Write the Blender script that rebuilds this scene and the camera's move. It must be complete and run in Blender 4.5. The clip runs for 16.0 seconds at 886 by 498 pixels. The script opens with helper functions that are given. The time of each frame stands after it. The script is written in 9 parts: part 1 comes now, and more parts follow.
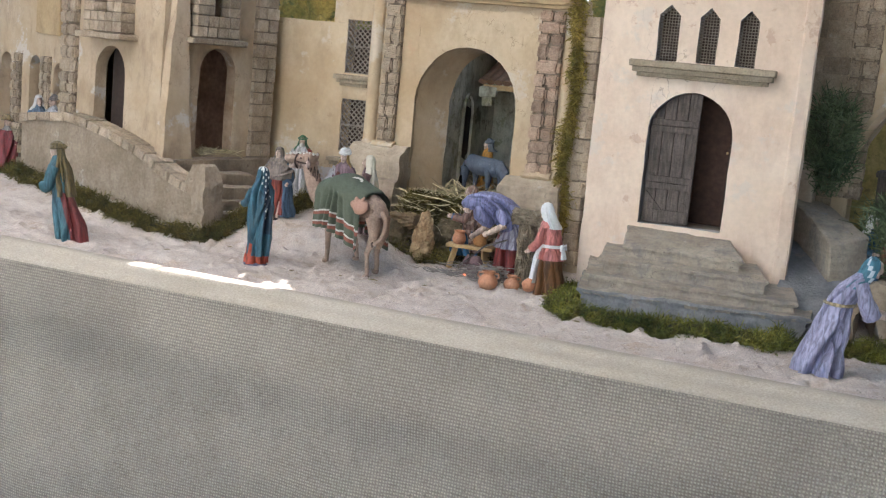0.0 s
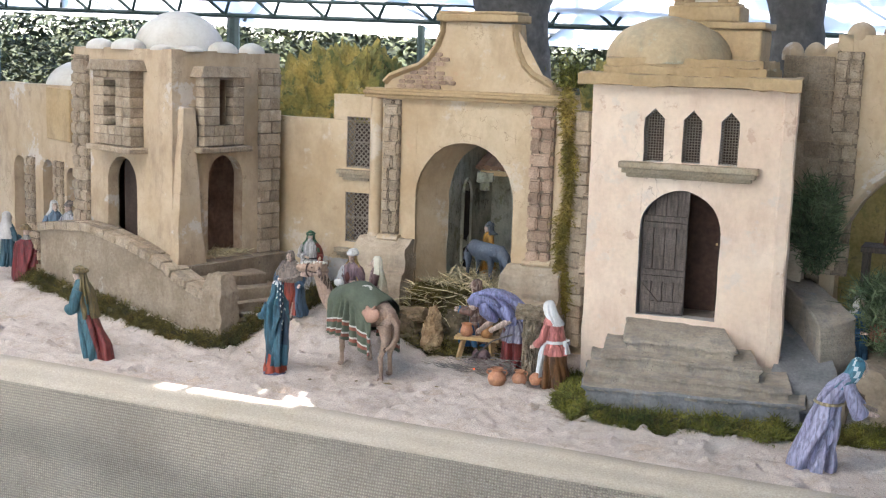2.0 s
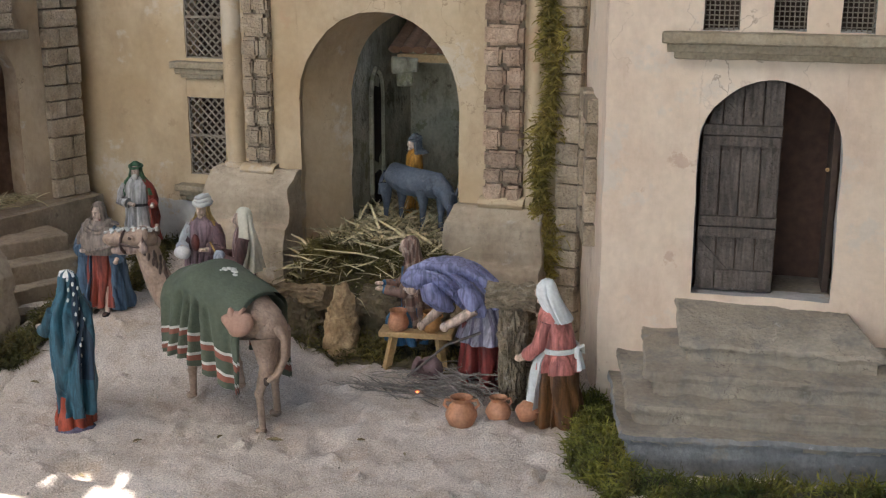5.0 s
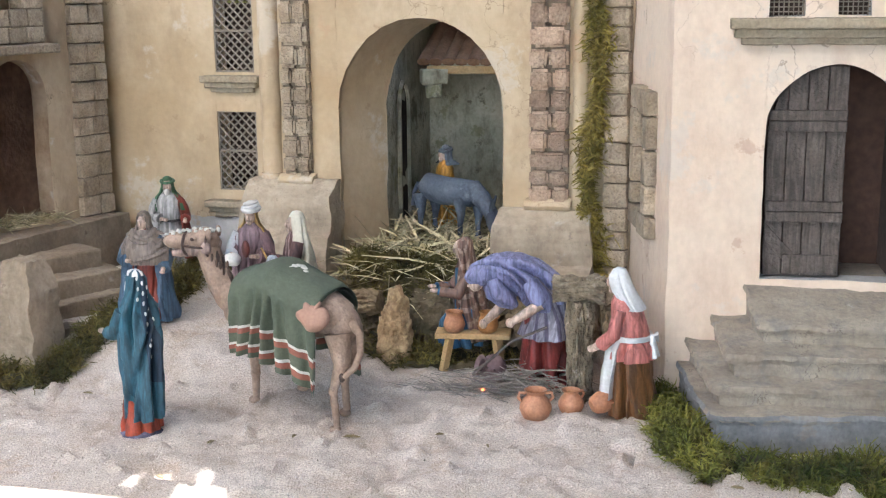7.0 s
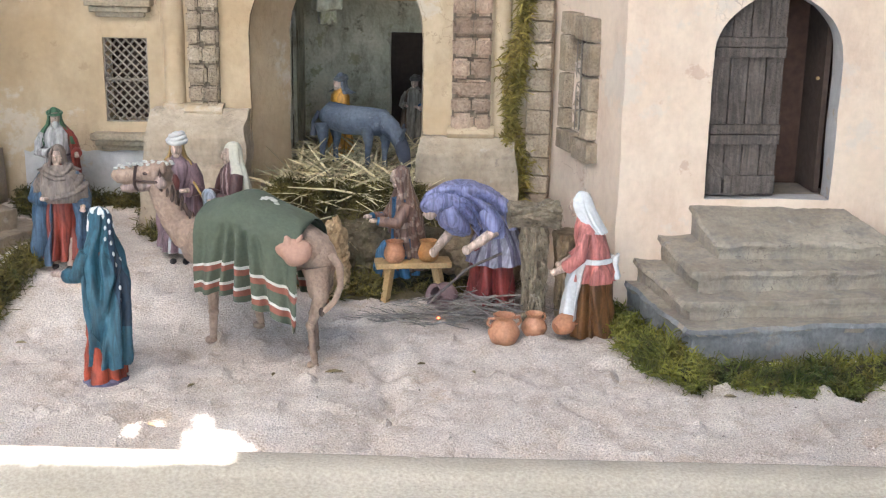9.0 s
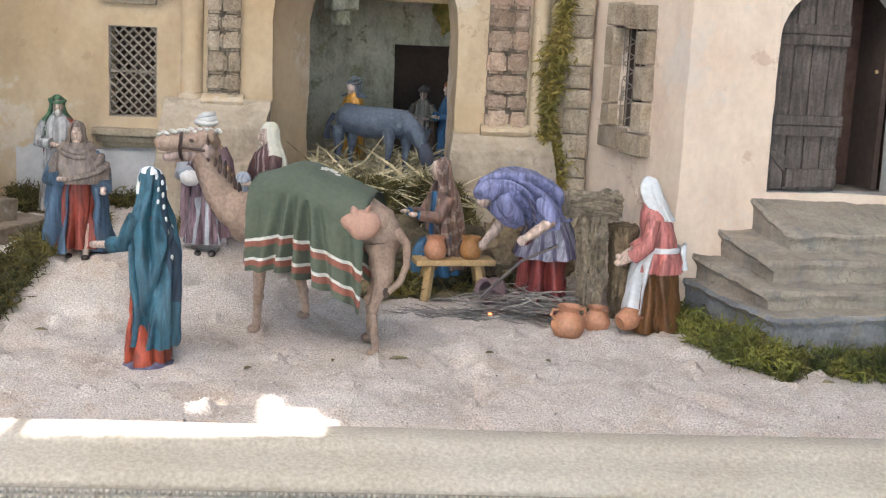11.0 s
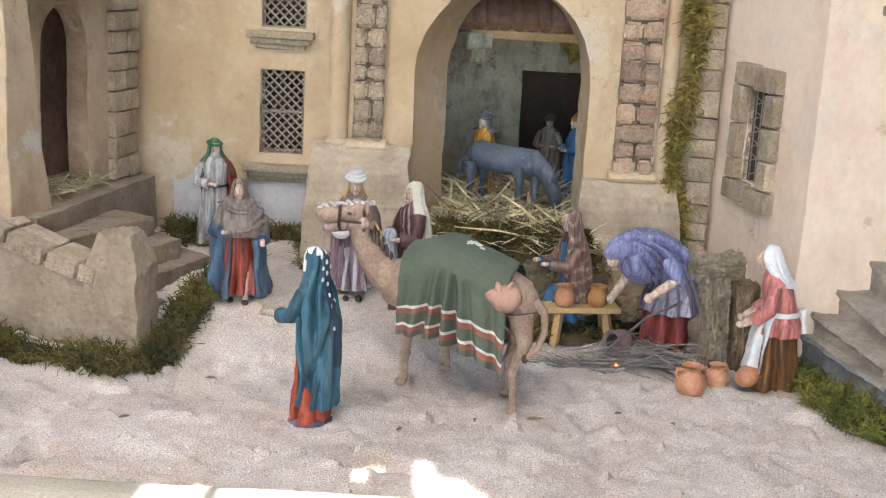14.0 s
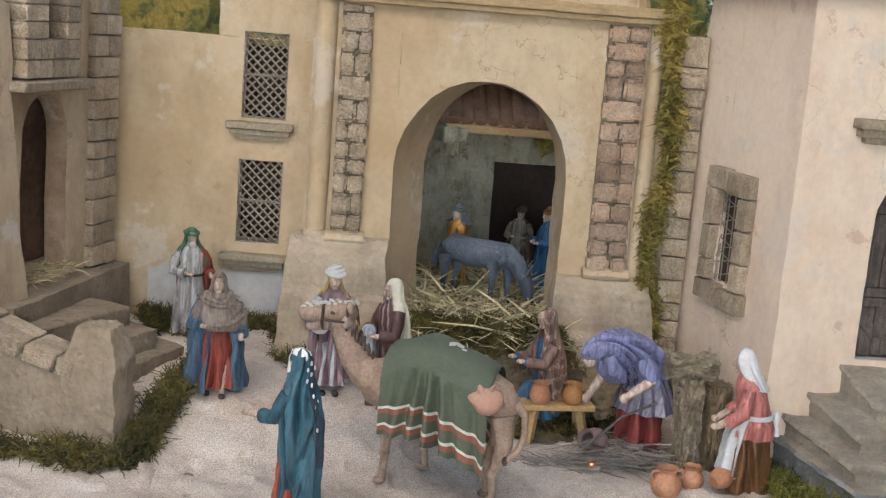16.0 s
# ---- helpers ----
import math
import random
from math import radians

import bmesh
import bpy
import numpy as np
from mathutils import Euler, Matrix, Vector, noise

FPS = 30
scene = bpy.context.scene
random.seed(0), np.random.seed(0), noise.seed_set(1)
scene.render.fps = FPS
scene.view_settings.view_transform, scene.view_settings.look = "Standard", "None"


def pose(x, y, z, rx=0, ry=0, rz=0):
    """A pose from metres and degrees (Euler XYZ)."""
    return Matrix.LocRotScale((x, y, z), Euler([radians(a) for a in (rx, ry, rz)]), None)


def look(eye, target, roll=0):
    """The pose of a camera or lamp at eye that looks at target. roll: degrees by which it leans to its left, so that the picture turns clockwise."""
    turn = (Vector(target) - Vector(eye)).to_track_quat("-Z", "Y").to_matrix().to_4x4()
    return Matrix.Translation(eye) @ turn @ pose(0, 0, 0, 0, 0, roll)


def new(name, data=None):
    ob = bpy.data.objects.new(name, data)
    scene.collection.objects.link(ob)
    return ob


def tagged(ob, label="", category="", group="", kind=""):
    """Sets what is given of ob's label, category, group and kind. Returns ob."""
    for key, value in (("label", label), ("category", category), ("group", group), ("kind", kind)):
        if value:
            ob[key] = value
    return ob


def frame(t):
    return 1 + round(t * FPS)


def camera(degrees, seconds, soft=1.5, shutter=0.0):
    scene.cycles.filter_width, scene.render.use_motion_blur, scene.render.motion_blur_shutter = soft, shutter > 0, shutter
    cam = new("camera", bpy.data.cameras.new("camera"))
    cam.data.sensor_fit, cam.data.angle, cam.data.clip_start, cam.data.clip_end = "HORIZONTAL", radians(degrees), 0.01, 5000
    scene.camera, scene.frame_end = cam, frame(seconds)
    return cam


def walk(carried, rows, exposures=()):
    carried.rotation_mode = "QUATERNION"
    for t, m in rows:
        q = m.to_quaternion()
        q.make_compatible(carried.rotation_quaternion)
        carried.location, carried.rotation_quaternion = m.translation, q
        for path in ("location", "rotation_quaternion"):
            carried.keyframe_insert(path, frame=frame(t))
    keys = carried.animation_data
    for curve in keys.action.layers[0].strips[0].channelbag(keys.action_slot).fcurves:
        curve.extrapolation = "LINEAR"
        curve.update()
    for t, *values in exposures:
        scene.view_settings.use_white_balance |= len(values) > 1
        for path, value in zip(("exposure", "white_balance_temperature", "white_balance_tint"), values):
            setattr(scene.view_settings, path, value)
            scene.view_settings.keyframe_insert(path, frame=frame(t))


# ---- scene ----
cam = camera(40.0, 16.0, 1.25)
# seconds, eye, target, roll
PATH = [
    (0.0, (1.332, 0.2758, 0.5039), (0.5246, 2.0796, 0.1968), 5.32),
    (0.5, (1.3374, 0.2739, 0.5183), (0.5235, 2.0789, 0.236), 4.92),
    (1.0, (1.2976, 0.2728, 0.5618), (0.5042, 2.0853, 0.2697), 4.32),
    (1.5, (1.3213, 0.2212, 0.6339), (0.5302, 2.0353, 0.3456), 2.38),
    (2.0, (1.3554, 0.1756, 0.7668), (0.5419, 1.976, 0.4558), 1.79),
    (2.5, (1.3925, 0.1382, 0.7601), (0.5905, 1.9465, 0.4652), 0.91),
    (3.0, (1.4159, 0.1551, 0.7822), (0.6262, 1.9683, 0.4848), -0.15),
    (3.5, (1.3277, 0.3659, 0.7763), (0.5336, 2.1777, 0.4818), 0.18),
    (4.0, (0.7975, 1.2689, 0.7179), (0.1488, 3.1138, 0.2988), -0.41),
    (4.5, (0.7972, 1.2684, 0.7055), (0.1887, 3.1072, 0.207), -0.26),
    (5.0, (0.7933, 1.2806, 0.6719), (0.1892, 3.1183, 0.1641), 0.07),
    (5.2, (0.7969, 1.2978, 0.6883), (0.1826, 3.1235, 0.1504), -0.64),
    (7.3, (0.579, 1.1617, 0.5728), (0.1199, 3.0673, 0.1755), -0.59),
    (7.5, (0.5613, 1.0972, 0.5993), (0.1348, 3.0108, 0.204), -0.59),
    (8.0, (0.5099, 1.0611, 0.59), (0.1685, 2.9824, 0.1517), -0.05),
    (8.5, (0.3725, 1.1032, 0.5936), (0.2273, 3.0444, 0.1347), 0.06),
    (9.0, (0.2659, 1.176, 0.5691), (0.2287, 3.1076, 0.0519), 0.92),
    (9.2, (0.2411, 1.2124, 0.5719), (0.2197, 3.1348, 0.0208), 0.66),
    (11.3, (0.0289, 1.2625, 0.386), (0.1948, 3.2242, 0.0334), 2.53),
    (11.5, (0.0213, 1.2559, 0.4077), (0.2074, 3.2126, 0.0381), 2.21),
    (12.0, (0.0201, 1.2507, 0.4977), (0.2106, 3.1843, 0.0235), 1.23),
    (12.5, (0.0187, 1.2237, 0.5626), (0.1577, 3.1606, 0.0839), 2.43),
    (13.0, (-0.0032, 1.2041, 0.5537), (-0.011, 3.1372, 0.0408), 4.43),
    (13.5, (-0.0232, 1.1916, 0.5739), (-0.0698, 3.1205, 0.0473), 3.91),
    (14.0, (-0.0197, 1.1806, 0.592), (-0.0372, 3.1212, 0.1086), 3.05),
    (14.5, (-0.0077, 1.1683, 0.6021), (-0.0127, 3.1171, 0.1524), 2.69),
    (15.0, (0.0023, 1.1641, 0.6136), (0.0241, 3.1267, 0.2294), 2.38),
    (15.5, (-0.0207, 1.1756, 0.621), (-0.0273, 3.1405, 0.248), 3.31),
    (16.0, (-0.0686, 1.1762, 0.6384), (-0.0082, 3.1401, 0.2651), 4.57),
]
# seconds, stops, kelvin, tint
EXPOSURES = [(0.0, 3.70, 6100, 14), (0.5, 4.05, 6100, 14), (1.0, 4.07, 6100, 14), (2.0, 3.87, 6100, 14), (2.5, 3.53, 6260, 14), (3.0, 3.28, 6510, 15), (3.5, 3.02, 6640, 17), (4.0, 2.82, 6840, 17), (4.5, 2.82, 6790, 17),
             (5.0, 3.21, 6340, 14), (7.5, 4.00, 6020, 14), (9.0, 4.04, 6070, 14), (11.5, 3.92, 6170, 14), (12.5, 4.04, 6220, 14), (14.0, 3.96, 6270, 14), (15.0, 3.83, 6290, 14), (15.5, 3.80, 6330, 14), (16.0, 3.64, 6370, 14)]
walk(cam, [(t, look(eye, target, roll)) for t, eye, target, roll in PATH], EXPOSURES)

# ---- light ----
SUN_DIR = Vector((-0.42, -0.50, 0.95)).normalized()  # towards the sun
world = bpy.data.worlds.new("sky")
scene.world = world
world.use_nodes = True
wn = world.node_tree
sky = wn.nodes.new("ShaderNodeTexSky")
sky.sky_type, sky.sun_disc = "NISHITA", False
sky.sun_elevation = math.asin(SUN_DIR.z)
sky.sun_rotation = math.atan2(SUN_DIR.x, SUN_DIR.y)
wn.links.new(sky.outputs[0], wn.nodes["Background"].inputs[0])
wn.nodes["Background"].inputs[1].default_value = 0.075
sun = new("sun", bpy.data.lights.new("sun", "SUN"))
sun.data.energy, sun.data.angle, sun.data.color = 3.0, radians(0.4), (1.0, 0.965, 0.92)
sun.matrix_world = look((0, 0, 0), -SUN_DIR)


# ---- materials ----
ALBEDO_SCALE = 0.72  # lowers every base colour to cut bounced light and deepen shade


def material(name, c1, c2, rough=0.9, scale=6.0, fine=90.0, bump=0.25, stain=None, stain_amount=0.35, metal=0.0, rand=0.0, detail=8.0, island=0.0, grain=(0.80, 1.18), depth=0.004, chips=None, streak=None, cracks=None, strata=None):
    """Two tones in large soft patches, a fine grain, stains and a small relief."""
    c1, c2, stain = [tuple(v * ALBEDO_SCALE for v in c) if c else None for c in (c1, c2, stain)]
    chips = [(tuple(v * ALBEDO_SCALE for v in c), *rest) for c, *rest in chips or ()]
    m = bpy.data.materials.new(name)
    m.use_nodes = True
    nt = m.node_tree
    N, L = nt.nodes.new, nt.links.new
    bsdf = nt.nodes["Principled BSDF"]
    bsdf.inputs["Roughness"].default_value = rough
    bsdf.inputs["Metallic"].default_value = metal
    geo = N("ShaderNodeNewGeometry")
    big = N("ShaderNodeTexNoise")
    big.inputs["Scale"].default_value, big.inputs["Detail"].default_value = scale, detail
    big.inputs["Roughness"].default_value = 0.62
    small = N("ShaderNodeTexNoise")
    small.inputs["Scale"].default_value, small.inputs["Detail"].default_value = fine, 6.0
    for n in (big, small):
        L(geo.outputs["Position"], n.inputs["Vector"])
    ramp = N("ShaderNodeMapRange")
    ramp.inputs[1].default_value, ramp.inputs[2].default_value = 0.35, 0.65
    L(big.outputs["Fac"], ramp.inputs[0])
    mix = N("ShaderNodeMix")
    mix.data_type = "RGBA"
    mix.inputs[6].default_value, mix.inputs[7].default_value = (*c1, 1), (*c2, 1)
    L(ramp.outputs[0], mix.inputs[0])
    out = mix.outputs[2]
    if stain:
        st = N("ShaderNodeTexNoise")
        st.inputs["Scale"].default_value, st.inputs["Detail"].default_value = scale * 2.7, 10.0
        st.inputs["Roughness"].default_value = 0.7
        sq = N("ShaderNodeMapping")
        sq.inputs["Scale"].default_value = (1, 1, 0.45)
        L(geo.outputs["Position"], sq.inputs["Vector"])
        L(sq.outputs[0], st.inputs["Vector"])
        r2 = N("ShaderNodeMapRange")
        r2.inputs[1].default_value, r2.inputs[2].default_value = 0.49, 0.70
        r2.inputs[4].default_value = stain_amount
        L(st.outputs["Fac"], r2.inputs[0])
        mx = N("ShaderNodeMix")
        mx.data_type = "RGBA"
        mx.inputs[7].default_value = (*stain, 1)
        L(r2.outputs[0], mx.inputs[0])
        L(out, mx.inputs[6])
        out = mx.outputs[2]
    # worn patches with a ragged edge: colour, scale, threshold, amount
    for cc, cs, ct, ca in chips or ():
        ch = N("ShaderNodeTexNoise")
        ch.inputs["Scale"].default_value, ch.inputs["Detail"].default_value = cs, 12.0
        ch.inputs["Roughness"].default_value = 0.68
        mo = N("ShaderNodeVectorMath")
        mo.inputs[1].default_value = (cs * 0.37, cs * 0.11, cs * 0.23)
        L(geo.outputs["Position"], mo.inputs[0])
        L(mo.outputs[0], ch.inputs["Vector"])
        cr = N("ShaderNodeMapRange")
        cr.inputs[1].default_value, cr.inputs[2].default_value, cr.inputs[4].default_value = ct, ct + 0.035, ca
        L(ch.outputs["Fac"], cr.inputs[0])
        cm = N("ShaderNodeMix")
        cm.data_type = "RGBA"
        cm.inputs[7].default_value = (*cc, 1)
        L(cr.outputs[0], cm.inputs[0])
        L(out, cm.inputs[6])
        out = cm.outputs[2]
    # long brush strokes down the form: dark, light
    if streak:
        tc = N("ShaderNodeTexCoord")
        sm = N("ShaderNodeMapping")
        sm.inputs["Scale"].default_value = (1, 1, 0.13)
        sm.inputs["Rotation"].default_value = (0.15, 0.2, 0)
        L(tc.outputs["Object"], sm.inputs["Vector"])
        sn = N("ShaderNodeTexNoise")
        sn.inputs["Scale"].default_value, sn.inputs["Detail"].default_value, sn.inputs["Distortion"].default_value = 150, 4.0, 0.9
        L(sm.outputs[0], sn.inputs["Vector"])
        sr = N("ShaderNodeMapRange")
        sr.inputs[1].default_value, sr.inputs[2].default_value, sr.inputs[3].default_value, sr.inputs[4].default_value = 0.36, 0.66, *streak
        L(sn.outputs["Fac"], sr.inputs[0])
        sh = N("ShaderNodeHueSaturation")
        L(sr.outputs[0], sh.inputs["Value"])
        L(out, sh.inputs["Color"])
        out = sh.outputs[0]
    # hairline cracks that come and go: colour, cell scale, amount
    if cracks:
        kc, ks, ka = cracks
        kd = N("ShaderNodeTexNoise")
        kd.inputs["Scale"].default_value, kd.inputs["Detail"].default_value = ks * 2.0, 8.0
        L(geo.outputs["Position"], kd.inputs["Vector"])
        kmix = N("ShaderNodeMix")
        kmix.data_type, kmix.blend_type = "RGBA", "LINEAR_LIGHT"
        kmix.inputs[0].default_value = 0.16
        L(geo.outputs["Position"], kmix.inputs[6])
        L(kd.outputs["Color"], kmix.inputs[7])
        kv = N("ShaderNodeTexVoronoi")
        kv.feature = "DISTANCE_TO_EDGE"
        kv.inputs["Scale"].default_value = ks
        L(kmix.outputs[2], kv.inputs["Vector"])
        kr = N("ShaderNodeMapRange")
        kr.inputs[1].default_value, kr.inputs[2].default_value, kr.inputs[3].default_value, kr.inputs[4].default_value = 0.002, 0.009, 1.0, 0.0
        L(kv.outputs["Distance"], kr.inputs[0])
        kn = N("ShaderNodeMapRange")
        kn.inputs[1].default_value, kn.inputs[2].default_value, kn.inputs[4].default_value = 0.50, 0.60, ka
        L(big.outputs["Fac"], kn.inputs[0])
        km = N("ShaderNodeMath")
        km.operation = "MULTIPLY"
        L(kr.outputs[0], km.inputs[0])
        L(kn.outputs[0], km.inputs[1])
        kx = N("ShaderNodeMix")
        kx.data_type = "RGBA"
        kx.inputs[7].default_value = (*[v * ALBEDO_SCALE for v in kc], 1)
        L(km.outputs[0], kx.inputs[0])
        L(out, kx.inputs[6])
        out = kx.outputs[2]
    # level bands in the stone: dark, light
    if strata:
        tm = N("ShaderNodeMapping")
        tm.inputs["Scale"].default_value = (0.10, 0.10, 1.0)
        L(geo.outputs["Position"], tm.inputs["Vector"])
        tn = N("ShaderNodeTexNoise")
        tn.inputs["Scale"].default_value, tn.inputs["Detail"].default_value, tn.inputs["Distortion"].default_value = 110, 6.0, 0.3
        L(tm.outputs[0], tn.inputs["Vector"])
        tr = N("ShaderNodeMapRange")
        tr.inputs[1].default_value, tr.inputs[2].default_value, tr.inputs[3].default_value, tr.inputs[4].default_value = 0.36, 0.64, *strata
        L(tn.outputs["Fac"], tr.inputs[0])
        th = N("ShaderNodeHueSaturation")
        L(tr.outputs[0], th.inputs["Value"])
        L(out, th.inputs["Color"])
        out = th.outputs[0]
    hsv = N("ShaderNodeHueSaturation")
    vr = N("ShaderNodeMapRange")
    vr.inputs[1].default_value, vr.inputs[2].default_value, vr.inputs[3].default_value, vr.inputs[4].default_value = 0.3, 0.7, *grain
    L(small.outputs["Fac"], vr.inputs[0])
    val = vr.outputs[0]
    if rand or island:
        info = N("ShaderNodeObjectInfo") if rand else geo
        rr = N("ShaderNodeMapRange")
        rr.inputs[3].default_value, rr.inputs[4].default_value = 1 - (rand or island), 1 + (rand or island)
        L(info.outputs["Random" if rand else "Random Per Island"], rr.inputs[0])
        mul = N("ShaderNodeMath")
        mul.operation = "MULTIPLY"
        L(val, mul.inputs[0])
        L(rr.outputs[0], mul.inputs[1])
        val = mul.outputs[0]
    L(val, hsv.inputs["Value"])
    L(out, hsv.inputs["Color"])
    L(hsv.outputs[0], bsdf.inputs["Base Color"])
    add = N("ShaderNodeMath")
    add.operation = "ADD"
    L(small.outputs["Fac"], add.inputs[0])
    L(big.outputs["Fac"], add.inputs[1])
    b = N("ShaderNodeBump")
    b.inputs["Strength"].default_value, b.inputs["Distance"].default_value = bump, depth
    L(add.outputs[0], b.inputs["Height"])
    L(b.outputs[0], bsdf.inputs["Normal"])
    return m


SOFT = dict(grain=(0.95, 1.04), depth=0.003)
PLASTER = material("cream_plaster", (0.57, 0.41, 0.235), (0.73, 0.585, 0.395), 0.92, 4.0, 90, 0.3, (0.42, 0.30, 0.18), 0.65, cracks=((0.34, 0.24, 0.15), 6.0, 0.7), chips=[((0.74, 0.66, 0.54), 5.0, 0.56, 0.55), ((0.46, 0.32, 0.19), 22.0, 0.64, 0.7), ((0.62, 0.40, 0.24), 9.0, 0.60, 0.5)], **SOFT)
PLASTER_PINK = material("pale_pink_plaster", (0.89, 0.70, 0.525), (0.97, 0.81, 0.64), 0.92, 4.0, 90, 0.3, (0.66, 0.46, 0.34), 0.6, cracks=((0.42, 0.31, 0.23), 5.0, 0.75), chips=[((0.76, 0.69, 0.60), 6.0, 0.58, 0.5), ((0.60, 0.38, 0.27), 11.0, 0.62, 0.55), ((0.46, 0.36, 0.28), 40.0, 0.70, 0.7)], **SOFT)
PLASTER_LEFT = material("warm_plaster", (0.54, 0.40, 0.245), (0.66, 0.52, 0.36), 0.92, 6.0, 90, 0.35, (0.34, 0.24, 0.16), 0.8, cracks=((0.25, 0.18, 0.12), 7.0, 0.8), chips=[((0.73, 0.68, 0.61), 5.0, 0.57, 0.7), ((0.30, 0.22, 0.15), 14.0, 0.63, 0.55), ((0.27, 0.20, 0.14), 45.0, 0.68, 0.6)], **SOFT)
WHITEWASH = material("grey_whitewash", (0.56, 0.55, 0.54), (0.68, 0.66, 0.63), 0.92, 9.0, 110, 0.4, (0.45, 0.41, 0.36), 0.5, chips=[((0.56, 0.44, 0.31), 9.0, 0.60, 0.7)], **SOFT)
REVEAL = material("worn_ochre_reveal", (0.40, 0.265, 0.155), (0.58, 0.43, 0.29), 0.93, 14.0, 120, 0.8, (0.26, 0.16, 0.10), 0.6, chips=[((0.66, 0.58, 0.48), 16.0, 0.60, 0.6)], grain=(0.9, 1.08))
PEDESTAL = material("pedestal_plaster", (0.46, 0.36, 0.25), (0.62, 0.51, 0.375), 0.93, 9.0, 120, 0.7, (0.28, 0.22, 0.16), 0.65, strata=(0.94, 1.05), cracks=((0.18, 0.14, 0.10), 10.0, 0.8), chips=[((0.66, 0.60, 0.51), 10.0, 0.60, 0.5), ((0.28, 0.22, 0.17), 30.0, 0.66, 0.6)], grain=(0.9, 1.08))
LOW_WALL = material("brown_rough_plaster", (0.31, 0.24, 0.16), (0.45, 0.36, 0.26), 0.94, 11.0, 120, 0.8, (0.24, 0.18, 0.12), 0.6, chips=[((0.60, 0.54, 0.46), 12.0, 0.61, 0.55), ((0.19, 0.14, 0.10), 30.0, 0.64, 0.6)], grain=(0.86, 1.1))
STEP_BROWN = material("brown_stone_steps", (0.25, 0.185, 0.125), (0.40, 0.32, 0.225), 0.92, 11.0, 160, 0.7, (0.17, 0.13, 0.10), 0.6, chips=[((0.50, 0.44, 0.36), 24.0, 0.63, 0.6), ((0.14, 0.10, 0.08), 20.0, 0.64, 0.6)], grain=(0.88, 1.1))
# brown of the room's walls, darkened further to paint the shade indoors
ROOM_SHADED = material("brown_room_with_shade", (0.075, 0.038, 0.026), (0.12, 0.066, 0.046), 0.95, 5.0, 80, 0.4)
ROOM_WARM = material("reddish_brown_room", (0.25, 0.135, 0.085), (0.40, 0.24, 0.16), 0.95, 9.0, 90, 0.5, (0.13, 0.075, 0.05), 0.6)
PLASTER_ROOF = material("ochre_plaster", (0.50, 0.35, 0.18), (0.58, 0.43, 0.24), 0.93, 8.0, 110, 0.4, (0.30, 0.22, 0.13), 0.6, grain=(0.9, 1.08))
PLASTER_DOME = material("worn_ochre_plaster", (0.50, 0.37, 0.21), (0.60, 0.47, 0.29), 0.93, 8.0, 110, 0.4, (0.36, 0.33, 0.22), 0.7, grain=(0.9, 1.08), chips=[((0.56, 0.55, 0.42), 7.0, 0.53, 0.7)])
PLASTER_OLD = material("grey_green_plaster", (0.50, 0.47, 0.33), (0.78, 0.72, 0.55), 0.93, 11.0, 140, 0.6, (0.16, 0.14, 0.09), 0.85, grain=(0.88, 1.1), chips=[((0.14, 0.11, 0.07), 10.0, 0.58, 0.7), ((0.28, 0.27, 0.12), 18.0, 0.58, 0.6)])
DOME = material("white_dome_plaster", (0.70, 0.65, 0.56), (0.78, 0.75, 0.68), 0.9, 8.0, 120, 0.2, (0.5, 0.44, 0.34), 0.4, **SOFT)
MORTAR = material("dark_mortar", (0.20, 0.15, 0.105), (0.31, 0.245, 0.175), 0.95, 40.0, 200, 0.4)
STONE = material("tan_stone", (0.40, 0.305, 0.20), (0.56, 0.45, 0.325), 0.93, 30.0, 260, 1.0, (0.22, 0.165, 0.12), 0.6, rand=0.22, chips=[((0.58, 0.50, 0.40), 45.0, 0.64, 0.6)])
STONE_WARM = material("reddish_stone", (0.42, 0.28, 0.19), (0.57, 0.42, 0.30), 0.93, 30.0, 260, 0.9, (0.25, 0.18, 0.14), 0.5, rand=0.26)
STEP_PAINTED = material("blue_grey_painted_step", (0.215, 0.215, 0.21), (0.35, 0.35, 0.34), 0.9, 14.0, 160, 0.7, (0.14, 0.145, 0.15), 0.6, chips=[((0.66, 0.67, 0.68), 40.0, 0.66, 0.7), ((0.36, 0.31, 0.25), 16.0, 0.60, 0.6)], grain=(0.85, 1.12))
STEP = material("grey_stone_steps", (0.33, 0.275, 0.21), (0.49, 0.42, 0.325), 0.92, 11.0, 160, 0.7, (0.21, 0.21, 0.205), 0.7, strata=(0.90, 1.08), cracks=((0.12, 0.10, 0.08), 9.0, 0.8), chips=[((0.58, 0.55, 0.50), 26.0, 0.66, 0.7), ((0.20, 0.17, 0.14), 20.0, 0.64, 0.6), ((0.36, 0.375, 0.385), 7.0, 0.62, 0.45)], grain=(0.88, 1.1))
SAND = material("coarse_sand", (0.71, 0.60, 0.50), (0.89, 0.78, 0.68), 0.95, 7.0, 440, 0.8, (0.50, 0.36, 0.24), 0.55, grain=(0.63, 1.26), depth=0.005, chips=[((0.66, 0.50, 0.36), 8.0, 0.585, 0.5), ((0.80, 0.74, 0.66), 160.0, 0.70, 0.7), ((0.36, 0.27, 0.19), 120.0, 0.70, 0.5)])
WOOD = material("grey_weathered_wood", (0.10, 0.077, 0.062), (0.17, 0.138, 0.115), 0.8, 18.0, 260, 0.6, streak=(0.6, 1.25))
# near-black: paints the shade inside openings, also colours two door leaves
DARK = material("painted_shade_and_doors", (0.055, 0.035, 0.025), (0.09, 0.06, 0.045), 0.95, 9.0, 100, 0.3)
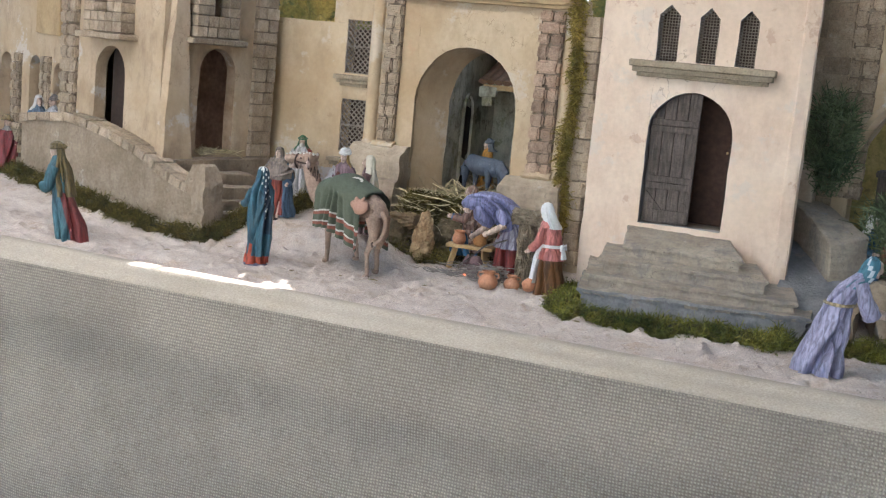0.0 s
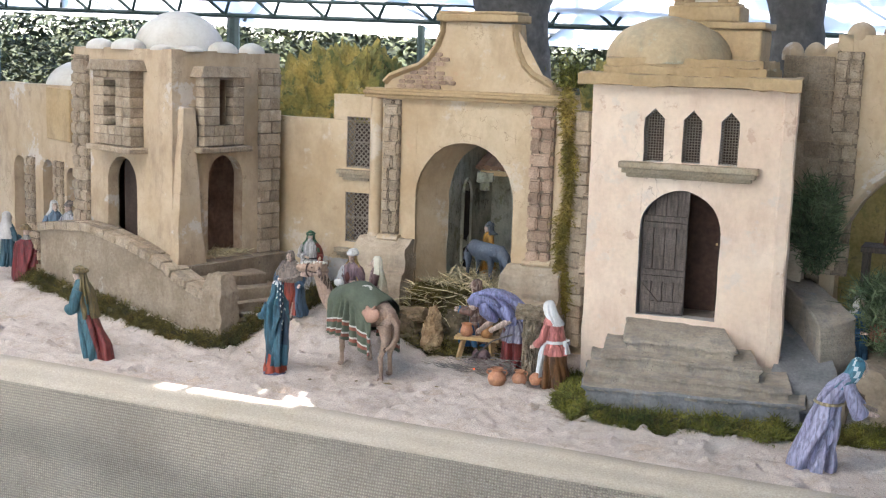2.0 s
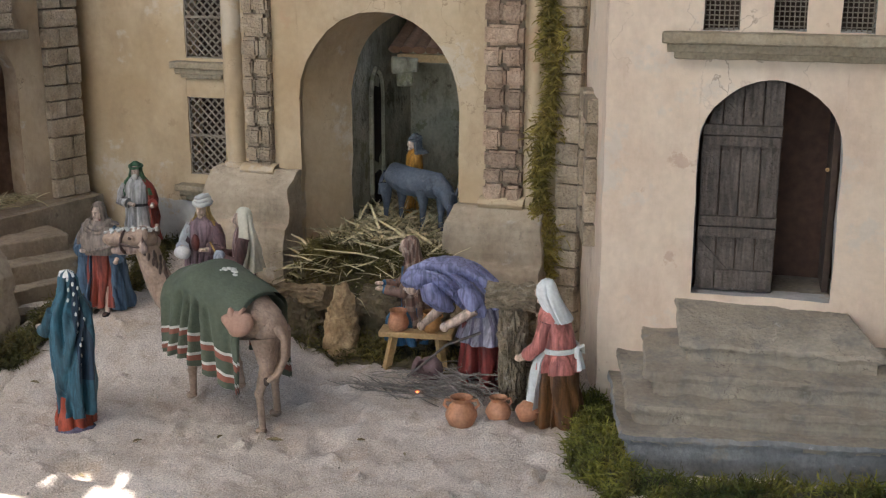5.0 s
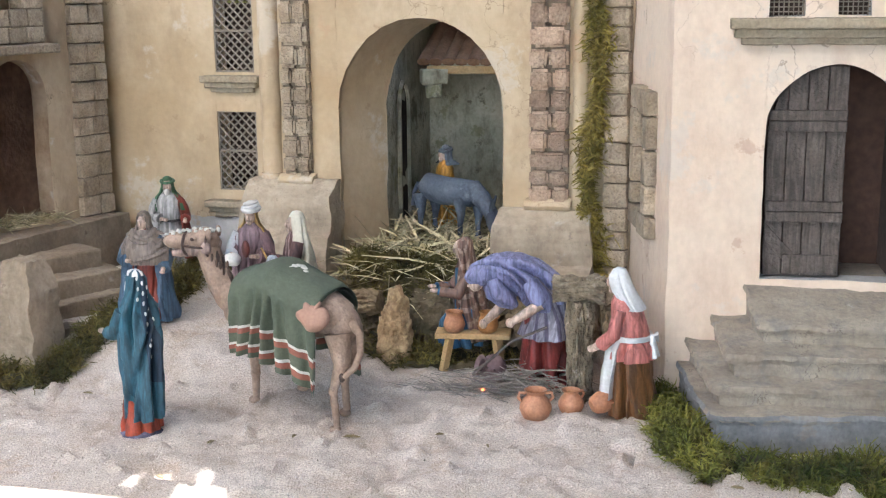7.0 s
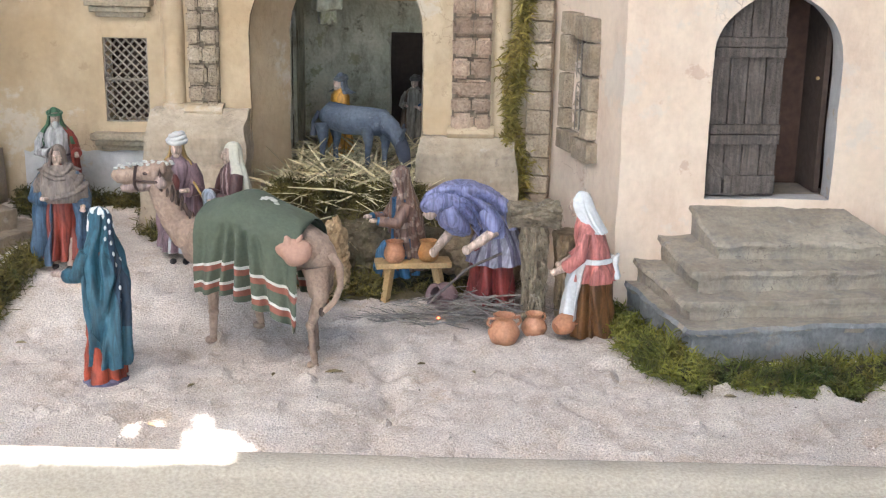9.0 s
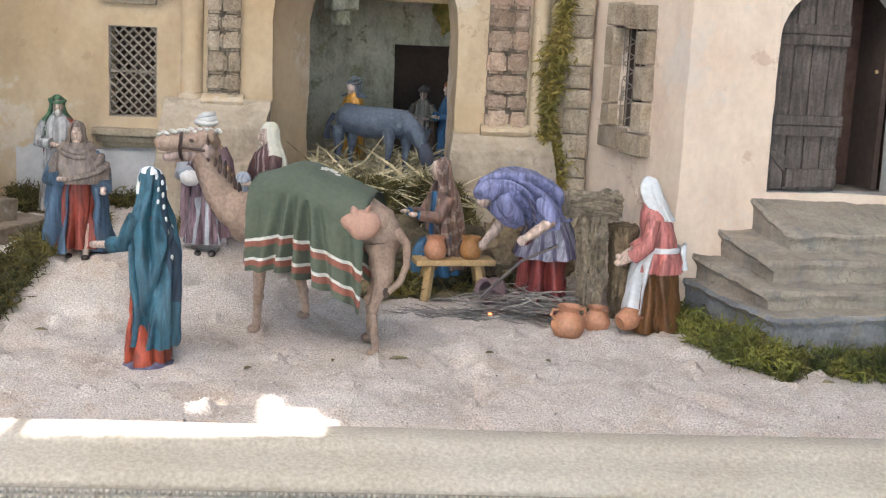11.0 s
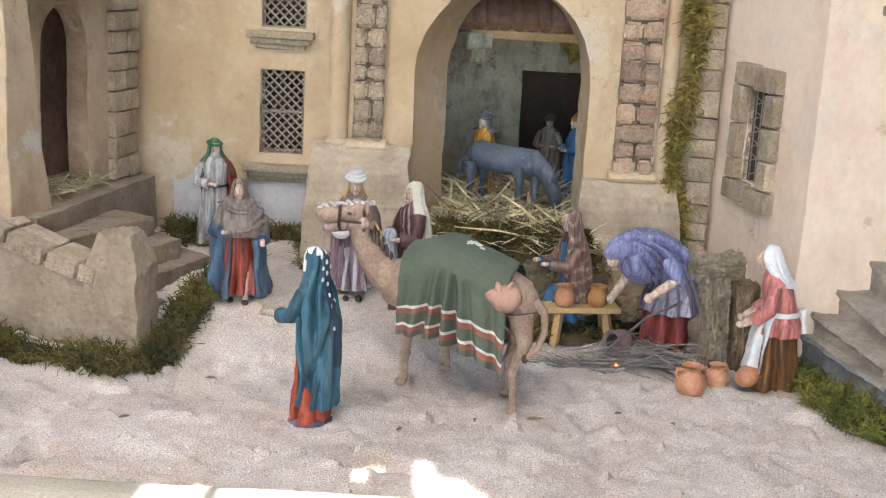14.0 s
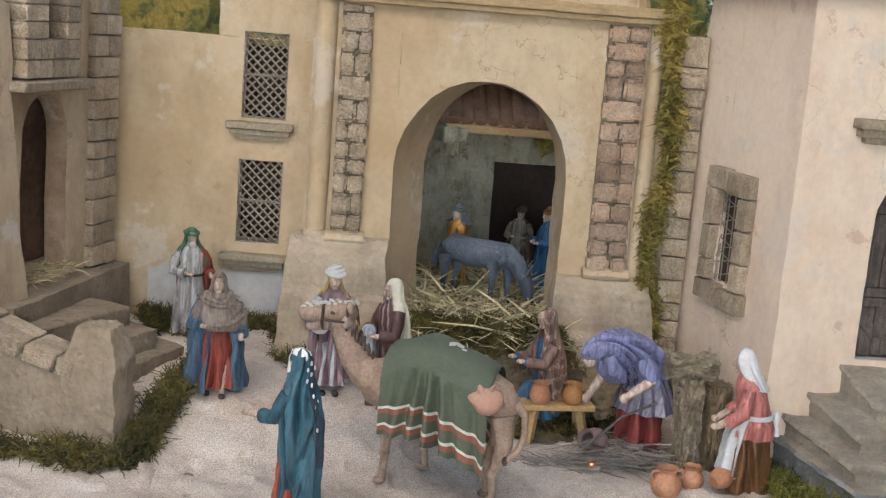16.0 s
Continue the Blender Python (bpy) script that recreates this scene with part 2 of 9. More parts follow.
IRON = material("brown_grille", (0.27, 0.22, 0.17), (0.36, 0.31, 0.245), 0.7, 40.0, 300, 0.3)
MOSS = material("green_moss", (0.045, 0.07, 0.012), (0.30, 0.29, 0.05), 0.95, 13.0, 300, 0.3, (0.24, 0.14, 0.045), 0.5, island=0.6)
STRAW = material("dry_straw", (0.58, 0.47, 0.25), (0.80, 0.70, 0.45), 0.85, 25.0, 300, 0.2, (0.16, 0.15, 0.06), 0.5, island=0.45)
ROCK = material("brown_cork_rock", (0.21, 0.145, 0.085), (0.42, 0.31, 0.185), 0.95, 24.0, 180, 0.9, (0.09, 0.08, 0.04), 0.6)
TERRA = material("terracotta", (0.54, 0.23, 0.115), (0.64, 0.32, 0.18), 0.6, 20.0, 240, 0.15, (0.44, 0.22, 0.13), 0.5)
PINE = material("pale_pine_wood", (0.55, 0.35, 0.15), (0.62, 0.42, 0.20), 0.65, 14.0, 240, 0.3)
STEEL = material("dark_green_painted_steel", (0.015, 0.04, 0.035), (0.03, 0.06, 0.05), 0.5, 8.0, 90, 0.1)
BARK = material("grey_tree_bark", (0.09, 0.085, 0.08), (0.17, 0.16, 0.15), 0.95, 14.0, 60, 1.0)
LEAF = material("tree_leaves", (0.04, 0.06, 0.015), (0.14, 0.15, 0.04), 0.8, 3.0, 60, 0.1, island=0.45)
HEDGE = material("dark_hedge_leaf", (0.022, 0.034, 0.012), (0.085, 0.095, 0.03), 0.8, 3.0, 60, 0.1, island=0.6)
HILL = material("painted_green_hill", (0.20, 0.21, 0.06), (0.62, 0.44, 0.11), 0.95, 9.0, 120, 0.9, (0.07, 0.10, 0.03), 0.75, chips=[((0.10, 0.14, 0.05), 16.0, 0.56, 0.7)])
VAULT = material("mossy_ochre_wall", (0.32, 0.27, 0.09), (0.50, 0.38, 0.15), 0.95, 14.0, 120, 0.8, (0.20, 0.20, 0.07), 0.7, chips=[((0.16, 0.13, 0.07), 30.0, 0.60, 0.6)])
SHRUB = material("shrub_leaf", (0.08, 0.125, 0.055), (0.25, 0.30, 0.15), 0.85, 14.0, 120, 0.1, island=0.5)
PAVING = material("grey_paving", (0.22, 0.21, 0.20), (0.30, 0.28, 0.26), 0.9, 2.0, 60, 0.3)
TILE = material("brown_roof_tile", (0.25, 0.13, 0.07), (0.36, 0.21, 0.13), 0.85, 22.0, 200, 0.4)


def weave(name, c1, c2, threads, bump, rough=0.95, broad=(1.0, 1.0)):
    """Coarse cloth: crossed threads."""
    m = material(name, c1, c2, rough, 3.0, 220, 0.15)
    nt = m.node_tree
    N, L = nt.nodes.new, nt.links.new
    tc = N("ShaderNodeTexCoord")
    waves = []
    for axis in ("X", "Z"):
        w = N("ShaderNodeTexWave")
        w.bands_direction = axis
        w.inputs["Scale"].default_value = threads
        w.inputs["Distortion"].default_value = 1.2
        w.inputs["Detail Scale"].default_value = 3.0
        L(tc.outputs["Object"], w.inputs["Vector"])
        waves.append(w)
    mul = N("ShaderNodeMath")
    mul.operation = "MULTIPLY"
    for i, w in enumerate(waves):
        L(w.outputs["Fac"], mul.inputs[i])
    bsdf = nt.nodes["Principled BSDF"]
    old = bsdf.inputs["Base Color"].links[0].from_socket
    mx = N("ShaderNodeMix")
    mx.data_type, mx.blend_type = "RGBA", "MULTIPLY"
    mx.inputs[0].default_value = 0.9
    L(old, mx.inputs[6])
    rmp = N("ShaderNodeMapRange")
    rmp.inputs[3].default_value, rmp.inputs[4].default_value = 0.66, 1.16
    L(mul.outputs[0], rmp.inputs[0])
    L(rmp.outputs[0], mx.inputs[7])
    L(mx.outputs[2], bsdf.inputs["Base Color"])
    b = N("ShaderNodeBump")
    b.inputs["Strength"].default_value, b.inputs["Distance"].default_value = bump, 0.003
    L(mul.outputs[0], b.inputs["Height"])
    L(b.outputs[0], bsdf.inputs["Normal"])
    return m


BURLAP = weave("burlap", (0.40, 0.35, 0.275), (0.52, 0.455, 0.36), 52.0, 0.8)
HEM = material("pale_hem_cloth", (0.50, 0.43, 0.33), (0.57, 0.50, 0.40), 0.9, 5.0, 260, 0.3)


def tarp_material():
    m = bpy.data.materials.new("white_canopy_cloth")
    m.use_nodes = True
    nt = m.node_tree
    N, L = nt.nodes.new, nt.links.new
    out = nt.nodes["Material Output"]
    d, t = N("ShaderNodeBsdfDiffuse"), N("ShaderNodeBsdfTranslucent")
    no = N("ShaderNodeTexNoise")
    no.inputs["Scale"].default_value, no.inputs["Detail"].default_value = 2.5, 6.0
    geo = N("ShaderNodeNewGeometry")
    L(geo.outputs["Position"], no.inputs["Vector"])
    mp = N("ShaderNodeMapRange")
    mp.inputs[1].default_value, mp.inputs[2].default_value, mp.inputs[3].default_value, mp.inputs[4].default_value = 0.4, 0.6, 0.72, 0.95
    L(no.outputs["Fac"], mp.inputs[0])
    tone = N("ShaderNodeMix")
    tone.data_type, tone.blend_type = "RGBA", "MULTIPLY"
    tone.inputs[0].default_value, tone.inputs[7].default_value = 1.0, (1.0, 0.96, 0.89, 1)
    L(mp.outputs[0], tone.inputs[6])
    L(tone.outputs[2], t.inputs["Color"])
    d.inputs["Color"].default_value = (0.82, 0.79, 0.73, 1)
    mx = N("ShaderNodeMixShader")
    mx.inputs[0].default_value = 0.82
    L(d.outputs[0], mx.inputs[1])
    L(t.outputs[0], mx.inputs[2])
    L(mx.outputs[0], out.inputs["Surface"])
    return m


TARP = tarp_material()


# ---- mesh helpers ----
def finish(bm, name, mats, parent=None, label="", sharp=42, bevel=0.0):
    """One mesh object out of a bmesh."""
    bmesh.ops.recalc_face_normals(bm, faces=bm.faces)
    me = bpy.data.meshes.new(name)
    bm.to_mesh(me)
    bm.free()
    for m in mats if isinstance(mats, (list, tuple)) else [mats]:
        me.materials.append(m)
    for p in me.polygons:
        p.use_smooth = True
    me.set_sharp_from_angle(angle=radians(sharp))
    ob = new(name, me)
    if parent:
        ob.parent = parent
    if label:
        ob["label"] = label
    if bevel:
        b = ob.modifiers.new("bevel", "BEVEL")
        b.width, b.segments, b.limit_method, b.angle_limit = bevel, 2, "ANGLE", radians(50)
    return ob


def part(name, bm, mats, parent, label="", sharp=42, bevel=0.0):
    return finish(bm, name, mats, parent, label, sharp, bevel)


def thing(name, at, label, category, group="", turn=0.0):
    """An Empty at the base of a thing."""
    e = new(name)
    e.empty_display_size = 0.02
    e.matrix_world = pose(*at, 0, 0, turn)
    return tagged(e, label, category, group)


def roughen(bm, size, amp, freq=14.0, keep=None):
    """Split long edges and shift all points a little, for a hand-made look."""
    for _ in range(6):
        long = [e for e in bm.edges if e.calc_length() > size]
        if not long:
            break
        bmesh.ops.subdivide_edges(bm, edges=long, cuts=1)
        bmesh.ops.triangulate(bm, faces=[f for f in bm.faces if len(f.verts) > 4])
    for v in bm.verts:
        p = v.co * freq
        v.co += Vector(noise.noise_vector(p)) * amp + Vector(noise.noise_vector(p * 3.1)) * amp * 0.45


def box(bm, c, s, rot=0.0, mat=0, taper=1.0):
    """A box by its centre and size, turned about z; taper: the top's size."""
    m = pose(*c, 0, 0, rot)
    vs = []
    for z in (-0.5, 0.5):
        k = taper if z > 0 else 1.0
        for x, y in ((-0.5, -0.5), (0.5, -0.5), (0.5, 0.5), (-0.5, 0.5)):
            vs.append(bm.verts.new(m @ Vector((x * s[0] * k, y * s[1] * k, z * s[2]))))
    fs = [(3, 2, 1, 0), (4, 5, 6, 7), (0, 1, 5, 4), (1, 2, 6, 5), (2, 3, 7, 6), (3, 0, 4, 7)]
    for f in fs:
        bm.faces.new([vs[i] for i in f]).material_index = mat
    return vs


def prism(bm, pts, z0, z1, mat=0):
    """An upright prism over a plan of (x, y) points."""
    lo = [bm.verts.new((x, y, z0)) for x, y in pts]
    hi = [bm.verts.new((x, y, z1)) for x, y in pts]
    n = len(pts)
    bm.faces.new(lo[::-1]).material_index = mat
    bm.faces.new(hi).material_index = mat
    for i in range(n):
        bm.faces.new((lo[i], lo[(i + 1) % n], hi[(i + 1) % n], hi[i])).material_index = mat


def slab(bm, a, u, n, outline, depth, mat=0):
    """An outline of (s, z) points in the upright plane through a along u, pushed back by depth against n."""
    fr = [bm.verts.new((a[0] + u[0] * s, a[1] + u[1] * s, z)) for s, z in outline]
    bk = [bm.verts.new((v.co.x - n[0] * depth, v.co.y - n[1] * depth, v.co.z)) for v in fr]
    k = len(outline)
    bm.faces.new(fr).material_index = mat
    bm.faces.new(bk[::-1]).material_index = mat
    for i in range(k):
        bm.faces.new((fr[i], bk[i], bk[(i + 1) % k], fr[(i + 1) % k])).material_index = mat


def arch_height(o, s):
    """The height of an opening's head at s."""
    w, mid = (o["s1"] - o["s0"]) / 2, (o["s0"] + o["s1"]) / 2
    rise = o.get("rise", w)
    if not rise:
        return o["zt"]
    k = max(0.0, 1 - ((s - mid) / w) ** 2)
    if o.get("point"):
        return o["zt"] - rise * abs(s - mid) / w
    return o["zt"] - rise + rise * math.sqrt(k)


def wall_mesh(bm, a, b, z0, z1, thick, openings=()):
    """An upright wall from a to b (plan points, left to right as seen from its front) with openings that go through it."""
    a, b = Vector(a).to_3d(), Vector(b).to_3d()
    length = (b - a).length
    u = (b - a) / length
    n = Vector((u.y, -u.x, 0))
    cuts = {0.0, length}
    for o in openings:
        k = 14 if o.get("rise", 1) else 1
        for i in range(k + 1):
            cuts.add(o["s0"] + (o["s1"] - o["s0"]) * (0.5 - 0.5 * math.cos(math.pi * i / k)))
    cuts = sorted(cuts)
    cuts = [c for i, c in enumerate(cuts) if i == 0 or c - cuts[i - 1] > 1e-5]

    def inside(s0, s1):
        m = (s0 + s1) / 2
        return [o for o in openings if o["s0"] < m < o["s1"]]

    # the heights at which each upright line is broken
    breaks = {s: {z0, z1} for s in cuts}
    for s0, s1 in zip(cuts, cuts[1:]):
        for o in inside(s0, s1):
            for s in (s0, s1):
                breaks[s] |= {round(max(o["zb"], z0), 5), round(min(arch_height(o, s), z1), 5)}
    at = {}

    def vert(s, z, back):
        key = (round(s, 5), round(z, 5), back)
        if key not in at:
            p = a + u * s - n * (thick if back else 0)
            at[key] = bm.verts.new((p.x, p.y, z))
        return at[key]

    def face(vs):
        vs = [v for i, v in enumerate(vs) if v is not vs[i - 1]]
        if len(set(vs)) == len(vs) > 2:
            try:
                bm.faces.new(vs)
            except ValueError:
                pass

    for s0, s1 in zip(cuts, cuts[1:]):
        os_ = sorted(inside(s0, s1), key=lambda o: o["zb"])
        spans, lo0, lo1 = [], z0, z0
        for o in os_:
            spans.append((lo0, lo1, max(o["zb"], z0), max(o["zb"], z0)))
            lo0, lo1 = arch_height(o, s0), arch_height(o, s1)
        spans.append((lo0, lo1, z1, z1))
        for l0, l1, h0, h1 in spans:
            if h0 - l0 < 1e-4 and h1 - l1 < 1e-4:
                continue
            left = sorted(z for z in breaks[s0] if l0 - 1e-4 <= z <= h0 + 1e-4)
            right = sorted(z for z in breaks[s1] if l1 - 1e-4 <= z <= h1 + 1e-4)
            for back in (0, 1):
                face([vert(s0, z, back) for z in reversed(left)] + [vert(s1, z, back) for z in right])
            # underside and top of this span
            face([vert(s0, left[0], 0), vert(s1, right[0], 0), vert(s1, right[0], 1), vert(s0, left[0], 1)])
            face([vert(s0, left[-1], 0), vert(s1, right[-1], 0), vert(s1, right[-1], 1), vert(s0, left[-1], 1)])
    for o in openings:
        for s in (o["s0"], o["s1"]):
            s = min(cuts, key=lambda c: abs(c - s))
            zs = sorted(z for z in breaks[s] if max(o["zb"], z0) - 1e-4 <= z <= arch_height(o, s) + 1e-4)
            for l, h in zip(zs, zs[1:]):
                face([vert(s, l, 0), vert(s, h, 0), vert(s, h, 1), vert(s, l, 1)])
    for s in (0.0, length):
        zs = sorted(breaks[s])
        for l, h in zip(zs, zs[1:]):
            face([vert(s, l, 0), vert(s, h, 0), vert(s, h, 1), vert(s, l, 1)])
    return u, n


def wall(name, a, b, z0, z1, thick, mat, openings=(), label="", category="wall", amp=0.0024, parent=None, size=0.035):
    bm = bmesh.new()
    wall_mesh(bm, a, b, z0, z1, thick, openings)
    if isinstance(mat, (list, tuple)):
        # the reveals of the openings take the second material
        d = (Vector(b).to_3d() - Vector(a).to_3d()).normalized()
        bm.normal_update()
        for f in bm.faces:
            s, z = (f.calc_center_median() - Vector(a).to_3d()).dot(d), f.calc_center_median().z
            if abs(f.normal.dot(Vector((d.y, -d.x, 0)))) < 0.1 and any(o["s0"] - 1e-3 < s < o["s1"] + 1e-3 and o["zb"] < z < o["zt"] + 1e-3 for o in openings):
                f.material_index = 1
    bmesh.ops.triangulate(bm, faces=[f for f in bm.faces if len(f.verts) > 4])
    roughen(bm, size, amp)
    ob = finish(bm, name, mat, parent, "", 42, 0.004)
    if not parent:
        tagged(ob, label, category, kind="structure")
    elif label:
        ob["label"] = label
    return ob


def bar(bm, p, q, r, seg=6, mat=0, r2=None):
    """A round bar between two points."""
    tube(bm, [p, q], [r, r if r2 is None else r2], seg, mat)


def tube(bm, pts, radii, seg=8, mat=0, cap=True):
    pts = [Vector(p) for p in pts]
    rings = []
    side = None
    for i, p in enumerate(pts):
        d = (pts[min(i + 1, len(pts) - 1)] - pts[max(i - 1, 0)]).normalized()
        if side is None:
            side = d.cross(Vector((0, 0, 1)) if abs(d.z) < 0.9 else Vector((1, 0, 0))).normalized()
        side = (side - d * side.dot(d)).normalized()
        up = d.cross(side)
        r = radii[i] if isinstance(radii, (list, tuple)) else radii
        rx, ry = r if isinstance(r, (list, tuple)) else (r, r)
        rings.append([bm.verts.new(p + side * math.cos(2 * math.pi * k / seg) * rx + up * math.sin(2 * math.pi * k / seg) * ry) for k in range(seg)])
    for A, B in zip(rings, rings[1:]):
        for k in range(seg):
            bm.faces.new((A[k], A[(k + 1) % seg], B[(k + 1) % seg], B[k])).material_index = mat
    if cap:
        bm.faces.new(rings[0][::-1]).material_index = mat
        bm.faces.new(rings[-1]).material_index = mat
    return rings


def ball(bm, c, r, mat=0, seg=14, rows=9, turn=None, wob=0.0, lo=-1.0):
    """An ellipsoid; lo: the height on the unit ball at which it is cut off."""
    m = Matrix.Translation(c) @ (turn or Matrix.Identity(4))
    t0 = math.asin(max(-1.0, lo))
    rings = []
    for i in range(rows + 1):
        t = t0 + (math.pi / 2 - t0) * i / rows
        ring = []
        for k in range(seg):
            p = Vector((math.cos(t) * math.cos(2 * math.pi * k / seg) * r[0], math.cos(t) * math.sin(2 * math.pi * k / seg) * r[1], math.sin(t) * r[2]))
            if wob:
                p *= 1 + wob * noise.noise((p + Vector(c)) * 40)
            ring.append(m @ p)
        rings.append(ring)
    vr = []
    for i, ring in enumerate(rings):
        if i == rows or (i == 0 and lo <= -1):
            mid = sum(ring, Vector()) / seg
            vr.append([bm.verts.new(mid)])
        else:
            vr.append([bm.verts.new(p) for p in ring])
    for A, B in zip(vr, vr[1:]):
        for k in range(seg):
            q = [A[k % len(A)], A[(k + 1) % len(A)], B[(k + 1) % len(B)], B[k % len(B)]]
            q = [v for i, v in enumerate(q) if v is not q[i - 1]]
            if len(q) > 2:
                bm.faces.new(q).material_index = mat
    if len(vr[0]) > 1:
        bm.faces.new(vr[0][::-1]).material_index = mat


# shared meshes of worn stone blocks, unit size
STONE_MESHES = []
rs = random.Random(5)
for k in range(8):
    bm = bmesh.new()
    bmesh.ops.create_cube(bm, size=1.0)
    bmesh.ops.bevel(bm, geom=bm.edges[:], offset=0.15, segments=2, affect="EDGES")
    for v in bm.verts:
        v.co += Vector((rs.uniform(-1, 1), rs.uniform(-1, 1), rs.uniform(-1, 1))) * 0.022 + Vector(noise.noise_vector(v.co * 2.2 + Vector((k * 7, 0, 0)))) * 0.055
    me = bpy.data.meshes.new("stone")
    bm.to_mesh(me)
    bm.free()
    for p in me.polygons:
        p.use_smooth = True
    me.set_sharp_from_angle(angle=radians(38))
    me.materials.append(STONE)
    STONE_MESHES.append(me)
# flatter blocks with crisp edges, for thin facings and cappings
FLAT_MESHES = []
for k in range(6):
    bm = bmesh.new()
    bmesh.ops.create_cube(bm, size=1.0)
    bmesh.ops.bevel(bm, geom=bm.edges[:], offset=0.05, segments=1, affect="EDGES")
    for v in bm.verts:
        v.co += Vector((rs.uniform(-1, 1), rs.uniform(-1, 1), rs.uniform(-1, 1))) * 0.014
    me = bpy.data.meshes.new("brick")
    bm.to_mesh(me)
    bm.free()
    for p in me.polygons:
        p.use_smooth = True
    me.set_sharp_from_angle(angle=radians(38))
    me.materials.append(STONE)
    FLAT_MESHES.append(me)
STONE_WARM_MESHES = []
for me in STONE_MESHES:
    m2 = me.copy()
    m2.materials[0] = STONE_WARM
    STONE_WARM_MESHES.append(m2)


def stone(parent, c, s, turn=0.0, name="stone", warm=False, tilt=0.0, flat=False):
    ob = new(name, rs.choice(FLAT_MESHES if flat else STONE_WARM_MESHES if warm else STONE_MESHES))
    ob.parent = parent
    ob.matrix_world = pose(*c, tilt, 0, turn) @ Matrix.Diagonal((*s, 1))
    return ob


def stone_column(parent, a, u, n, s0, s1, z0, z1, row=0.034, proud=0.012, warm=False, two=True, flat=False):
    """Courses of one or two blocks each on an upright wall strip, with recessed dark mortar behind them."""
    bm = bmesh.new()
    slab(bm, (a[0] + n[0] * proud * 0.3, a[1] + n[1] * proud * 0.3), u, n, [(s0 + 0.002, z0), (s1 - 0.002, z0), (s1 - 0.002, z1), (s0 + 0.002, z1)], proud * 0.3 + 0.003)
    column = finish(bm, "stone_column", MORTAR)
    column["label"] = "column of reddish stone blocks" if warm else "column of tan stone blocks"
    column.parent = parent
    column.matrix_parent_inverse = parent.matrix_world.inverted()
    z, turn, k = z0, math.degrees(math.atan2(u[1], u[0])), 0
    while z < z1 - 0.008:
        h = min(row * rs.uniform(0.8, 1.25), z1 - z)
        if z1 - z - h < 0.012:
            h = z1 - z
        w = s1 - s0
        split = [0, 1]
        if two and (k % 3 != 2 or rs.random() < 0.3):
            split = [0, rs.choice((0.42, 0.5, 0.6)) + rs.uniform(-0.05, 0.05), 1]
        for l, r in zip(split, split[1:]):
            sm = s0 + w * (l + r) / 2
            d = proud * rs.uniform(0.8, 1.25)
            p = Vector((a[0] + u[0] * sm, a[1] + u[1] * sm, z + h / 2)) + Vector((n[0], n[1], 0)) * (d / 2 - 0.004)
            stone(column, p, (w * (r - l) - 0.0022, d + 0.012, h - 0.0022), turn, warm=warm, flat=flat)
        z += h
        k += 1


def uv_dir(a, b):
    u = (Vector(b).to_3d() - Vector(a).to_3d()).normalized()
    return u, Vector((u.y, -u.x, 0))


# ---- ground, table and sand ----
bm = bmesh.new()
bmesh.ops.create_grid(bm, x_segments=20, y_segments=20, size=150)
for v in bm.verts:
    v.co.z = -0.9
tagged(finish(bm, "ground", PAVING), "grey paved ground under the canopy", "ground", kind="structure")


def sand_height(x, y):
    p = Vector((x, y, 0))
    h = 0.006 * noise.noise(p * 7) + 0.0055 * noise.noise(p * 19) + 0.0028 * noise.noise(p * 44) + 0.0017 * noise.noise(p * 90)
    h -= 0.032 * max(0.0, noise.noise(p * 15 + Vector((3, 7, 1))) - 0.24)
    h += 0.026 * max(0.0, noise.noise(p * 34 + Vector((1, 9, 4))) - 0.28) - 0.018 * max(0.0, noise.noise(p * 52 + Vector((8, 2, 5))) - 0.34)
    k, m = max(0.0, min(1.0, (y - 2.73) / 0.22)), max(0.0, min(1.0, (0.06 - x) / 0.14))
    h += (0.062 * k * k * (3 - 2 * k) + 0.02 * max(0.0, min(1.0, (y - 2.97) / 0.25))) * m
    return h - 0.004 * max(0.0, (2.44 - y) / 0.04)


def grid_sheet(xs, ys, fn, depth=0.0):
    bm = bmesh.new()
    rows = [[bm.verts.new((x, y, fn(x, y))) for x in xs] for y in ys]
    for r0, r1 in zip(rows, rows[1:]):
        for i in range(len(xs) - 1):
            bm.faces.new((r0[i], r0[i + 1], r1[i + 1], r1[i]))
    if depth:
        edge = [e for e in bm.edges if e.is_boundary]
        ret = bmesh.ops.extrude_edge_only(bm, edges=edge)
        for g in ret["geom"]:
            if isinstance(g, bmesh.types.BMVert):
                g.co.z = -depth
    return bm


def lin(a, b, k):
    return [a + (b - a) * i / k for i in range(k + 1)]


def front_wave(x):
    """How the front edge of the sand wanders."""
    return 0.006 * noise.noise(Vector((x * 6, 0, 0))) + 0.003 * noise.noise(Vector((x * 25, 3, 0)))


xs = lin(-3.2, -1.45, 14)[:-1] + lin(-1.45, 1.5, 430) + lin(1.5, 3.4, 14)[1:]
bm = grid_sheet(xs, lin(2.40, 3.35, 138) + lin(3.35, 4.4, 10)[1:], sand_height, 0.03)
for v in bm.verts:
    if v.co.y < 2.405:
        v.co.y += front_wave(v.co.x)
sand = tagged(finish(bm, "sand_ground", SAND), "pale coarse sand spread over the display", "sand", kind="structure")

table = thing("display_table", (0, 2.4, -0.9), "display table draped in burlap with a pale hem", "table")


def local(bm, parent):
    bmesh.ops.transform(bm, matrix=parent.matrix_world.inverted(), verts=bm.verts)
    return bm


